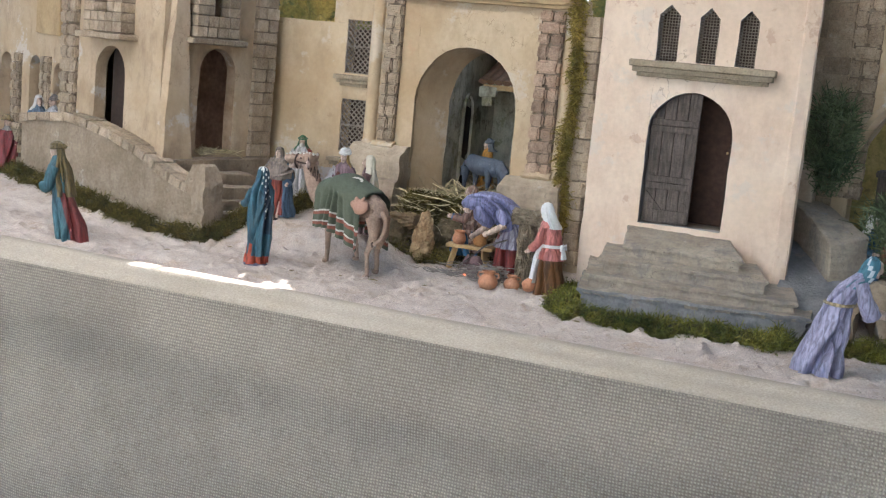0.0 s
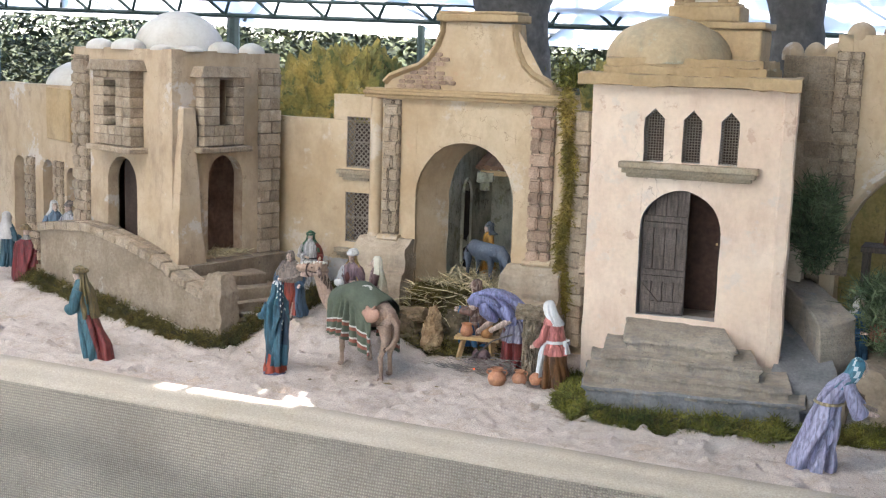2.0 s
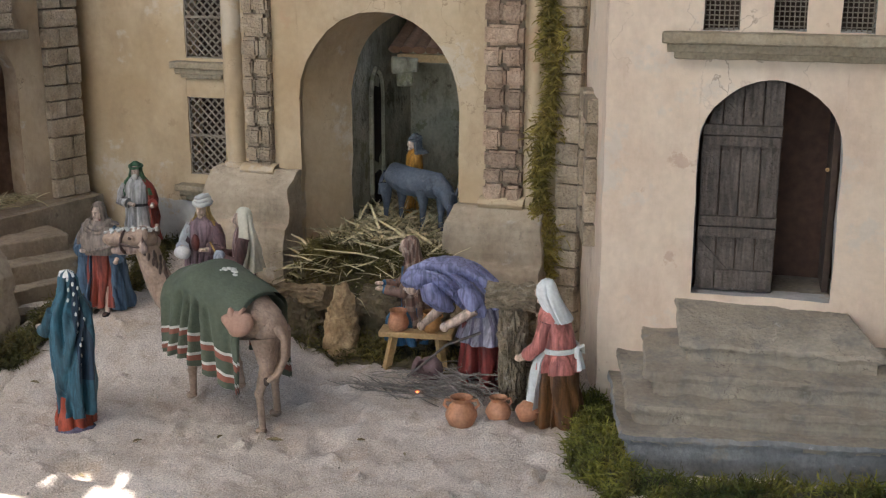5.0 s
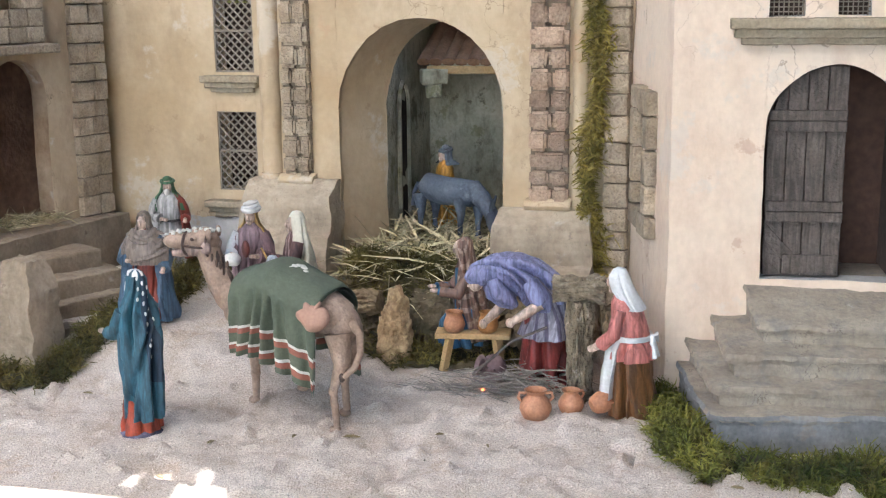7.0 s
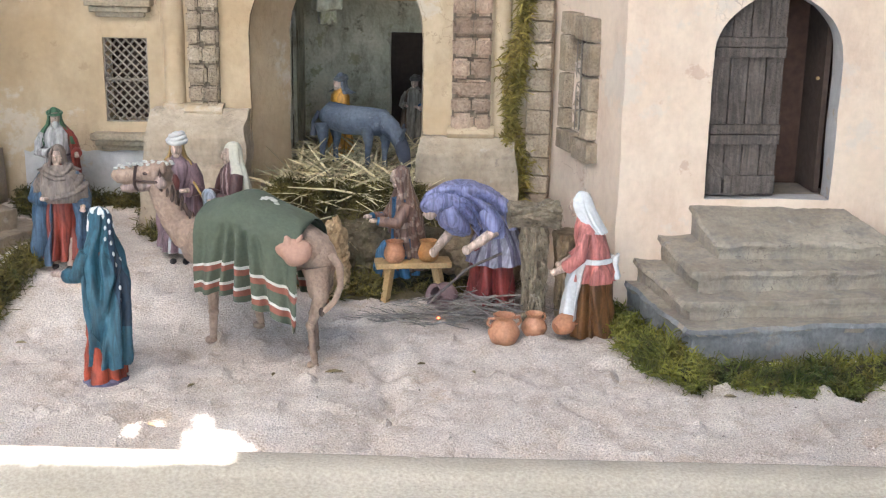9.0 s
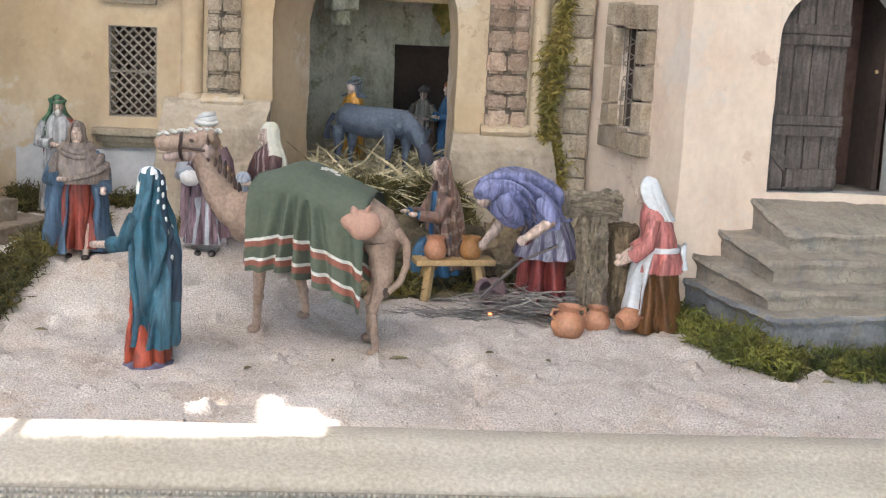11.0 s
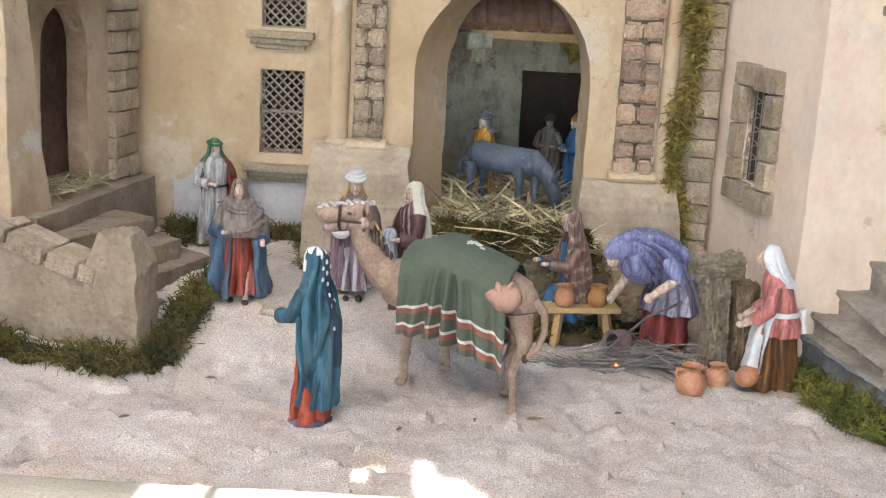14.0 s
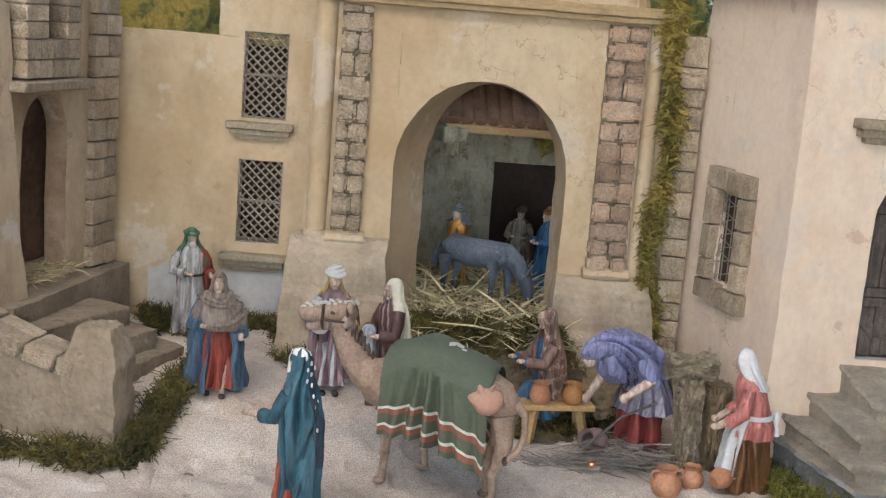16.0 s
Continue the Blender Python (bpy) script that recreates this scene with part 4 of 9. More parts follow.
# cornice
for z, d, h in ((0.652, 0.022, 0.010), (0.662, 0.030, 0.010), (0.671, 0.018, 0.008)):
    bm = bmesh.new()
    box(bm, ((gx0 + gx1) / 2 + 0.0, 3.2 - d / 2 + 0.03, z + h / 2), (gx1 - gx0 + 0.02, d + 0.06, h))
    roughen(bm, 0.03, 0.0012)
    fit(part("cornice", bm, PLASTER_ROOF, gate, bevel=0.002), gate)
# scrolled gable
gable = [(-0.205, 0.678), (0.292, 0.678), (0.288, 0.70), (0.262, 0.714), (0.232, 0.728), (0.207, 0.752), (0.190, 0.785), (0.178, 0.835), (0.178, 0.858),
         (-0.030, 0.862), (-0.032, 0.835), (-0.045, 0.80), (-0.066, 0.768), (-0.100, 0.742), (-0.150, 0.726), (-0.185, 0.712), (-0.203, 0.695)]
bm = bmesh.new()
slab(bm, (0, 3.2), (1, 0), (0, -1), gable, 0.07)
bmesh.ops.triangulate(bm, faces=[f for f in bm.faces if len(f.verts) > 4])
roughen(bm, 0.03, 0.0018)
fit(part("gable", bm, PLASTER, gate, bevel=0.004), gate)
for side in (gable[9:17], gable[1:9]):
    bm = bmesh.new()
    tube(bm, [(x, 3.21, z) for x, z in side], [(0.0225, 0.011)] * len(side), 8)
    fit(part("scroll_rim", bm, PLASTER_ROOF, gate), gate)
for z, w, h in ((0.862, 0.236, 0.020), (0.882, 0.222, 0.008)):
    bm = bmesh.new()
    box(bm, (0.074, 3.23, z + h / 2), (w, 0.10, h))
    roughen(bm, 0.03, 0.0012)
    fit(part("gable_cap", bm, PLASTER_ROOF, gate, bevel=0.003), gate)
# bare brick patch on the gable
for r in range(9):
    z = 0.686 + r * 0.0125
    xl = (-0.165, -0.160, -0.145, -0.128, -0.10, -0.075, -0.062, -0.052, -0.045)[r]
    k = 0
    x = xl
    while x < -0.052 + 0.05 * math.sin(r * 1.3) * 0.4 + (0.02 if r < 5 else 0.012):
        w = rs.uniform(0.020, 0.028)
        stone(gate, (x + w / 2, 3.199, z), (w - 0.002, 0.008, 0.0112), 0, "brick", True)
        x += w
# splayed plaster reveal behind the arch
bm = bmesh.new()
band = []
for f, y, dl, dt, dr in ((0, 3.212, 0.0, 0.0, 0.0), (1, 3.25, 0.020, 0.004, 0.003), (2, 3.31, 0.052, 0.010, 0.006)):
    xa, xb = -0.100 + dl, 0.190 - dr
    mid_, w = (xa + xb) / 2, (xb - xa) / 2
    line = [(xa, 0.10), (xa, 0.20), (xa, 0.30)] + [(mid_ - w * math.cos(t), 0.385 - dt + 0.155 * math.sin(t)) for t in lin(0, math.pi, 24)] + [(xb, 0.30), (xb, 0.20), (xb, 0.10)]
    band.append([bm.verts.new((x, y, z)) for x, z in line])
for A, B in zip(band, band[1:]):
    for i in range(len(A) - 1):
        bm.faces.new((A[i], A[i + 1], B[i + 1], B[i]))
roughen(bm, 0.02, 0.003, 24)
fit(part("arch_reveal", bm, PLASTER, gate, "rough plaster reveal of the arch"), gate)
# inner stable
fit(wall("inner_left_wall", (-0.075, 3.29), (-0.075, 3.72), 0.0, 0.62, 0.12, PLASTER_OLD, parent=gate), gate)
fit(wall("stable_back_wall", (-0.12, 3.70), (0.45, 3.70), 0.0, 0.62, 0.04, PLASTER_OLD, [dict(s0=0.222, s1=0.40, zb=0.12, zt=0.352, rise=0)], parent=gate), gate)
fit(wall("inner_right_wall", (0.33, 3.72), (0.33, 3.29), 0.0, 0.62, 0.03, PLASTER_OLD, parent=gate), gate)
# dark sheet painting the shade beyond the back doorway
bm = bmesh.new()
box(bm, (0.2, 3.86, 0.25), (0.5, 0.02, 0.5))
fit(part("doorway_shade_sheet", bm, DARK, gate), gate)
bm = bmesh.new()
box(bm, (0.1, 3.48, 0.065), (0.5, 0.50, 0.13))
fit(part("stable_floor", bm, STEP, gate), gate)
# unseen lid added to keep top light out of the stable
bm = bmesh.new()
box(bm, (0.12, 3.62, 0.605), (0.52, 0.24, 0.02))
fit(part("stable_light_lid", bm, WOOD, gate), gate)
# niche in the stable's side wall, drawn on the flat wall
bm = bmesh.new()
tube(bm, [(-0.073, 3.50 + 0.032 * math.cos(t), 0.36 + 0.05 * math.sin(t)) for t in lin(math.pi, 0, 10)], 0.006, 6)
tube(bm, [(-0.073, 3.468, 0.15), (-0.073, 3.468, 0.36)], 0.006, 6)
tube(bm, [(-0.073, 3.532, 0.15), (-0.073, 3.532, 0.36)], 0.006, 6)
fit(part("niche_rim", bm, PLASTER_OLD, gate), gate)
# dark sheet on the wall surface paints the shade inside the niche
bm = bmesh.new()
slab(bm, (-0.0745, 3.53), (0, -1), (1, 0), [(0.0, 0.14), (0.06, 0.14), (0.06, 0.36), (0.045, 0.395), (0.03, 0.405), (0.015, 0.395), (0.0, 0.36)], 0.01)
fit(part("niche_shade_sheet", bm, DARK, gate), gate)
# tiled lean-to roof inside
for i in range(15):
    x = -0.02 + i * 0.0245
    bm = bmesh.new()
    pts = [(x, 3.46 + 0.0, 0.452), (x, 3.55, 0.49), (x, 3.70, 0.56)]
    tube(bm, pts, [(0.0135, 0.008)] * 3, 8)
    fit(part("roof_tile", bm, TILE, gate), gate)
bm = bmesh.new()
box(bm, (0.17, 3.455, 0.438), (0.36, 0.016, 0.014))
roughen(bm, 0.04, 0.0015)
fit(part("roof_beam", bm, PINE, gate, "bare wooden beam"), gate)
bm = bmesh.new()
box(bm, (0.0, 3.46, 0.425), (0.05, 0.05, 0.03), 20)
box(bm, (0.0, 3.46, 0.40), (0.03, 0.03, 0.03), 20)
roughen(bm, 0.02, 0.003, 40)
fit(part("corbel", bm, PLASTER_OLD, gate, bevel=0.004), gate)

# brick strip in the corner beside the gate
corner_strip = wall("wall_corner", (0.335, 3.205), (0.405, 3.19), 0.0, 0.64, 0.04, PLASTER_LEFT, label="narrow masonry strip beside the gate")
stone_column(corner_strip, (0.362, 3.197), Vector((0.978, -0.2, 0)), Vector((-0.2, -0.978, 0)), 0.0, 0.043, 0.02, 0.64, 0.036, 0.014, two=False, flat=True)

# ---- right house ----
RA, RB = Vector((0.487, 2.922, 0)), Vector((0.948, 2.945, 0))
RU, RN = uv_dir(RA, RB)
SB = Vector((0.402, 3.205, 0))           # far end of its left side


def on_front(s, z, out=0.0):
    p = RA + RU * s + RN * out
    return (p.x, p.y, z)


chapel = thing("right_house", (RA.x, RA.y, 0), "pale pink plaster house with three narrow windows and dome", "house")
WIN = [(0.148, 0.023), (0.235, 0.021), (0.319, 0.021)]
fit(wall("front_wall", RA.xy, RB.xy, 0.0, 0.716, 0.04, [PLASTER_PINK, WHITEWASH],
         [dict(s0=0.127, s1=0.312, zb=0.184, zt=0.481)] + [dict(s0=s - w, s1=s + w, zb=0.545, zt=0.665, rise=0.022, point=True) for s, w in WIN], parent=chapel), chapel)
SU, SN = uv_dir(SB, RA)
fit(wall("side_wall", SB.xy, RA.xy, 0.0, 0.716, 0.04, PLASTER_PINK, [dict(s0=0.105, s1=0.175, zb=0.255, zt=0.405, rise=0)], parent=chapel), chapel)
RC = Vector((0.88, 3.25, 0))
fit(wall("far_side_wall", RB.xy, RC.xy, 0.0, 0.716, 0.03, PLASTER_PINK, parent=chapel, size=0.1), chapel)
fit(wall("rear_wall", RC.xy, (0.43, 3.25), 0.0, 0.716, 0.03, PLASTER_PINK, parent=chapel, size=0.1), chapel)
bm = bmesh.new()
prism(bm, [(0.455, 2.897), (0.957, 2.920), (0.905, 3.26), (0.375, 3.22)], 0.7165, 0.742)
roughen(bm, 0.016, 0.0062, 22)
fit(part("roof_slab", bm, PLASTER_ROOF, chapel, bevel=0.004), chapel)
bm = bmesh.new()
prism(bm, [(0.500, 2.945), (0.872, 2.965), (0.868, 3.2), (0.48, 3.19)], 0.742, 0.762)
prism(bm, [(0.506, 2.950), (0.864, 2.970), (0.862, 3.2), (0.486, 3.19)], 0.762, 0.780)
roughen(bm, 0.016, 0.0062, 22)
fit(part("roof_step", bm, PLASTER_ROOF, chapel, bevel=0.005), chapel)
bm = bmesh.new()
ball(bm, (0.622, 3.07, 0.774), (0.150, 0.12, 0.104), 0, 34, 12, lo=-0.05)
roughen(bm, 0.025, 0.0045, 18)
fit(part("dome", bm, PLASTER_DOME, chapel, "low worn ochre plaster dome"), chapel)
bm = bmesh.new()
box(bm, (0.752, 3.13, 0.81), (0.172, 0.12, 0.085))
roughen(bm, 0.03, 0.003)
fit(part("tower_base", bm, PLASTER_ROOF, chapel, bevel=0.005), chapel)
bm = bmesh.new()
box(bm, (0.752, 3.13, 0.861), (0.19, 0.136, 0.016))
roughen(bm, 0.03, 0.002)
fit(part("tower_cornice", bm, PLASTER_ROOF, chapel, bevel=0.003), chapel)
bm = bmesh.new()
box(bm, (0.700, 3.12, 0.887), (0.170, 0.11, 0.036))
box(bm, (0.700, 3.12, 0.909), (0.150, 0.10, 0.010))
roughen(bm, 0.03, 0.002)
fit(part("turret_foot", bm, PLASTER_ROOF, chapel, bevel=0.004), chapel)
bm = bmesh.new()
box(bm, (0.700, 3.13, 1.03), (0.10, 0.05, 0.24))
roughen(bm, 0.04, 0.0015)
fit(part("bell_turret", bm, DOME, chapel, bevel=0.003), chapel)
for dx in (-0.064, -0.040, 0.040, 0.064):
    bm = bmesh.new()
    bar(bm, (0.700 + dx, 3.085, 0.914), (0.700 + dx, 3.085, 1.15), 0.010, 12)
    bar(bm, (0.700 + dx, 3.085, 0.914), (0.700 + dx, 3.085, 0.924), 0.0135, 12)
    fit(part("turret_column", bm, PLASTER_ROOF, chapel), chapel)


def fine_grille(name, label, c, w, h, turn, cell=0.0064, r=0.00085):
    g = thing(name, c, label, "window grille", "window grilles", turn)
    bm = bmesh.new()
    k = -w / 2
    while k <= w / 2 + 1e-6:
        bar(bm, (k, 0, -h / 2), (k, 0, h / 2), r, 4)
        k += cell
    k = -h / 2
    while k <= h / 2 + 1e-6:
        bar(bm, (-w / 2, 0.001, k), (w / 2, 0.001, k), r, 4)
        k += cell
    part("lattice", bm, IRON, g)
    return g


for s, w in WIN:
    p = on_front(s, 0.603, -0.012)
    fine_grille("window_grille", "fine dark square mesh in a pointed slit window", p, 2 * w, 0.118, math.degrees(math.atan2(RU.y, RU.x)))
    # a dark sheet behind each slit paints the shade inside
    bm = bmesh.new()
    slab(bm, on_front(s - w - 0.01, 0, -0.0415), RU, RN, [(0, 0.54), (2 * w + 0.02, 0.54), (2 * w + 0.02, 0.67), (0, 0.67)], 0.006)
    fit(part("window_shade_sheet", bm, DARK, chapel), chapel)
p = on_front(0.232, 0.543, 0.0)
ledge("window_sill", "long moulded tan ledge under three slit windows", p, 0.315, 0.036, 0.034, math.degrees(math.atan2(RU.y, RU.x)), LEDGE)
bm = bmesh.new()
prism(bm, [(0.50, 2.97), (0.90, 2.99), (0.85, 3.2), (0.47, 3.18)], 0.17, 0.183)
fit(part("inner_floor", bm, STEP, chapel), chapel)

# added panels behind the doorway, the room's shade is in their colour
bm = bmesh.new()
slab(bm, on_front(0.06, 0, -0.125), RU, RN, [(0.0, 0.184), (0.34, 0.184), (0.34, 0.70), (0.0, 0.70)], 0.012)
fit(part("doorway_backing", bm, ROOM_SHADED, chapel, "brown panel inside the doorway, darkened to paint its shade"), chapel)
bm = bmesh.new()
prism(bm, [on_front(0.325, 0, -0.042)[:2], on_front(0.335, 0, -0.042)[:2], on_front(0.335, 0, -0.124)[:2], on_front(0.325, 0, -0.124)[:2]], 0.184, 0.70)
fit(part("doorway_backing", bm, ROOM_SHADED, chapel, "brown panel inside the doorway, darkened to paint its shade"), chapel)

# half-open plank door
door = thing("house_door", on_front(0.131, 0.186, -0.018), "grey weathered plank door standing half open", "door", turn=math.degrees(math.atan2(RU.y, RU.x)) + 2)
w_tot, top = 0.105, 0.292
for i in range(4):
    x0, x1 = i * w_tot / 4, (i + 1) * w_tot / 4 - 0.0012

    def head(x):
        c = 0.0925 - 0.004
        return 0.200 + 0.0 + math.sqrt(max(0.0, 0.0925 ** 2 - (c - x) ** 2))

    bm = bmesh.new()
    outline = [(x0, 0.0), (x1, 0.0), (x1, head(x1)), ((x0 + x1) / 2, head((x0 + x1) / 2)), (x0, head(x0) if i else 0.205)]
    slab(bm, (0, 0), (1, 0), (0, -1), outline, 0.008)
    roughen(bm, 0.03, 0.0007, 60)
    part("plank", bm, WOOD, door, bevel=0.001)
for z, h in ((0.218, 0.030), (0.092, 0.030)):
    for k in (0, 1):
        bm = bmesh.new()
        box(bm, (w_tot / 2, -0.004, z + (k - 0.5) * h / 2), (w_tot - 0.002, 0.007, h / 2 - 0.001))
        roughen(bm, 0.02, 0.0007, 60)
        part("batten", bm, WOOD, door, bevel=0.001)
bm = bmesh.new()
box(bm, (w_tot / 2 + 0.012, -0.004, 0.018), (w_tot * 0.72, 0.007, 0.026))
roughen(bm, 0.02, 0.0007, 60)
part("batten", bm, WOOD, door, bevel=0.001)
bm = bmesh.new()
slab(bm, (0, -0.004), (1, 0), (0, -1), [(0.001, 0.075), (0.001, 0.050), (0.045, 0.004), (0.068, 0.004)], 0.007)
part("brace", bm, WOOD, door, bevel=0.001)
leaf2 = thing("inner_door", on_front(0.306, 0.186, -0.045), "dark red-brown door leaf opened inwards", "door", turn=95)
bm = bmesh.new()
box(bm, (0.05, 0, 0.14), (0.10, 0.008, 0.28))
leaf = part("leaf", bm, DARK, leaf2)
bm = bmesh.new()
ball(bm, (0.012, 0.008, 0.17), (0.003, 0.003, 0.003), 0, 8, 5)
part("knob", bm, PINE, leaf, "small pale knob")

# barred window with stone surround in the side wall
side_win = thing("side_window", (0, 0, 0), "small barred window in a block stone surround", "window")


def on_side(s, z, out=0.0):
    p = SB + SU * s + SN * out
    return (p.x, p.y, z)


turn = math.degrees(math.atan2(SU.y, SU.x))
for s0, s1, z0, z1 in ((0.078, 0.138, 0.405, 0.44), (0.138, 0.205, 0.40, 0.437), (0.078, 0.106, 0.345, 0.404), (0.078, 0.106, 0.29, 0.344), (0.078, 0.106, 0.256, 0.289), (0.175, 0.205, 0.35, 0.399), (0.175, 0.205, 0.298, 0.349), (0.175, 0.205, 0.252, 0.297),
                       (0.072, 0.14, 0.222, 0.255), (0.141, 0.21, 0.217, 0.251)):
    stone(side_win, on_side((s0 + s1) / 2, (z0 + z1) / 2, 0.004), (s1 - s0 - 0.002, 0.026, z1 - z0 - 0.002), turn, "block", flat=True)
bm = bmesh.new()
for k in range(5):
    s = 0.105 + 0.07 * k / 4
    bar(bm, on_side(s, 0.255, -0.003), on_side(s, 0.405, -0.003), 0.0012, 5)
for sg in (-1, 1):
    for k in range(7):
        z = 0.262 + k * 0.022
        if 0.255 < z + sg * 0.02 < 0.405:
            bar(bm, on_side(0.105, z - sg * 0.0 if sg > 0 else z + 0.02, -0.004), on_side(0.175, z + 0.02 if sg > 0 else z, -0.004), 0.001, 5)
part("grille", bm, IRON, side_win)

# shade behind the bars, painted as a dark sheet in the opening
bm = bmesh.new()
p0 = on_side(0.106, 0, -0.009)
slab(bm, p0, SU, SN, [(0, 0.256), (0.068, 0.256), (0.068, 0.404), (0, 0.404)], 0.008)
fit(part("window_shade_sheet", bm, DARK, side_win, "dark sheet painting the shade behind the bars"), side_win)

# steps before the right house
rsteps = thing("right_steps", (0.78, 2.8, 0), "four worn grey stone steps widening towards the bottom", "steps")
for k, (fl, fr, bl, br, z, zb) in enumerate((((0.615, 2.832), (0.872, 2.850), 0.593, 0.815, 0.143, 0.177), ((0.579, 2.788), (0.932, 2.830), 0.550, 0.880, 0.112, 0.130),
                                             ((0.564, 2.748), (1.000, 2.812), 0.515, 0.960, 0.080, 0.092), ((0.561, 2.710), (1.030, 2.800), 0.502, 1.010, 0.054, 0.060))):
    bm = bmesh.new()
    q = [(*fl, z), (*fr, z), (br, 2.955, zb), (bl, 2.935, zb)]
    # worn tread, a lip, and a riser set back a little below it
    mid = sum((Vector(p) for p in q), Vector()) / 4
    rows = []
    for inset, dz in ((0.0, 0.0), (-0.004, -0.006), (0.009, -0.014), (0.007, -1)):
        ring = []
        for i, p in enumerate(q):
            d = (Vector(p) - mid).xy.normalized() * (inset if i < 2 else inset * 0.5)
            ring.append(bm.verts.new((p[0] - d.x, p[1] - d.y, p[2] + dz if dz > -1 else -0.006 - 0.001 * k)))
        rows.append(ring)
    bm.faces.new(rows[0])
    bm.faces.new(rows[-1][::-1])
    for A, B in zip(rows, rows[1:]):
        for i in range(4):
            bm.faces.new((A[i], A[(i + 1) % 4], B[(i + 1) % 4], B[i]))
    roughen(bm, 0.011, 0.0036, 30)
    tread = part("step", bm, STEP, rsteps, bevel=0.003)
    if k == 3:  # the lowest riser keeps an old coat of blue-grey paint
        tread.data.materials.append(STEP_PAINTED)
        for f in tread.data.polygons:
            f.material_index = 1 if abs(f.normal.z) < 0.6 else 0
    fit(tread, rsteps)

# ---- right part: town wall, ramp and arch ----
town = thing("town_wall", (1.1, 3.25, 0), "grey block town wall with merlons and a wide arch", "wall")
fit(wall("block_wall", (0.86, 3.28), (0.985, 3.25), 0.0, 0.80, 0.06, PLASTER_LEFT, parent=town), town)
tu, tn = uv_dir((0.86, 3.28), (0.985, 3.25))
for r in range(19):
    z = 0.02 + r * 0.041
    o = 0.0 if r % 2 else 0.045
    for s0, s1 in ((0.0, 0.065 if not o else 0.035), (0.065 if not o else 0.035, 0.128)):
        p = Vector((0.86, 3.28, 0)) + tu * (s0 + s1) / 2 + tn * 0.002
        stone(town, (p.x, p.y, z + 0.02), (s1 - s0 - 0.001, 0.010, 0.0398), math.degrees(math.atan2(tu.y, tu.x)), "block", flat=True)
fit(wall("plaster_wall", (0.985, 3.25), (1.75, 3.20), 0.0, 0.85, 0.07, PLASTER, [dict(s0=0.035, s1=0.50, zb=0.10, zt=0.555, rise=0.27), dict(s0=0.195, s1=0.235, zb=0.66, zt=0.775, rise=0.0)], parent=town), town)
pu, pn = uv_dir((0.985, 3.25), (1.75, 3.20))
stone_column(town, (0.985, 3.25), pu, pn, 0.0, 0.065, 0.27, 0.81, 0.04, 0.014)


def on_town(s, z, out=0.0):
    p = Vector((0.985, 3.25, 0)) + pu * s + pn * out
    return (p.x, p.y, z)


ring_blocks(town, on_town, pu, 0.152, 0.44, 0.572, 0.832, 0.197, 0.230, 0.662, 0.778, 0.020)
bm = bmesh.new()
box(bm, on_town(0.294, 0.563, 0.012), (0.31, 0.036, 0.018), math.degrees(math.atan2(pu.y, pu.x)))
roughen(bm, 0.03, 0.0014)
fit(part("window_sill", bm, STONE, town, "stone ledge under the block panel", bevel=0.003), town)
bm = bmesh.new()
for r in range(6):
    for c in (0.205, 0.222):
        m = on_town(c, 0.672 + 0.0186 * r + 0.0, 0.004)
        tube(bm, [Vector(m) + pu * 0.0078 * math.cos(t) + Vector((0, 0, 0.0086 * math.sin(t))) for t in lin(0, 2 * math.pi, 12)], 0.0015, 5)
fit(part("ring_lattice", bm, IRON, town, "lattice of small rings"), town)
# dark sheet for the shade behind the ring lattice
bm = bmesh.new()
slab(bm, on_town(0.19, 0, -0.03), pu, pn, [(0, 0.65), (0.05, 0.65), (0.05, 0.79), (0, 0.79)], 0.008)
fit(part("window_shade_sheet", bm, DARK, town), town)
for k, (x, y, z) in enumerate(((0.875, 3.30, 0.80), (0.93, 3.285, 0.80), (0.98, 3.27, 0.80), (1.035, 3.27, 0.85), (1.12, 3.265, 0.855), (1.21, 3.26, 0.855), (1.31, 3.26, 0.855))):
    bm = bmesh.new()
    ball(bm, (x, y, z), (0.027 if k < 3 else 0.034, 0.026, 0.032), 0, 16, 8, lo=-0.4)
    roughen(bm, 0.05, 0.002)
    fit(part("merlon", bm, PLASTER_LEFT, town), town)
bm = bmesh.new()
arc = [Vector((0.985, 3.25, 0)) + pu * (0.2675 - 0.245 * math.cos(t)) + pn * 0.006 + Vector((0, 0, 0.285 + 0.285 * math.sin(t))) for t in lin(0, math.pi, 18)]
tube(bm, arc, [(0.018, 0.014)] * len(arc), 6)
fit(part("arch_rim", bm, PLASTER_LEFT, town), town)
bm = bmesh.new()
slab(bm, (0.985, 3.55), pu, pn, [(-0.1, 0.0), (0.9, 0.0), (0.9, 0.7), (-0.1, 0.7)], 0.03)
fit(part("vault_back", bm, VAULT, town, "mossy ochre back of the arched recess"), town)
bm = bmesh.new()
prism(bm, [(0.99, 3.20), (1.75, 3.10), (1.75, 3.56), (0.99, 3.58)], 0.0, 0.13)
roughen(bm, 0.05, 0.004)
fit(part("ledge", bm, STEP, town, bevel=0.005), town)
ramp = thing("ramp_wall", (1.05, 3.1, 0), "grey plaster ramp wall sloping up beside the house", "wall")


def loft(bm, rings):
    """Closed form through rings of four corners each."""
    rr = [[bm.verts.new(p) for p in r] for r in rings]
    for A, B in zip(rr, rr[1:]):
        for i in range(4):
            bm.faces.new((A[i], A[(i + 1) % 4], B[(i + 1) % 4], B[i]))
    bm.faces.new(rr[0][::-1])
    bm.faces.new(rr[-1])


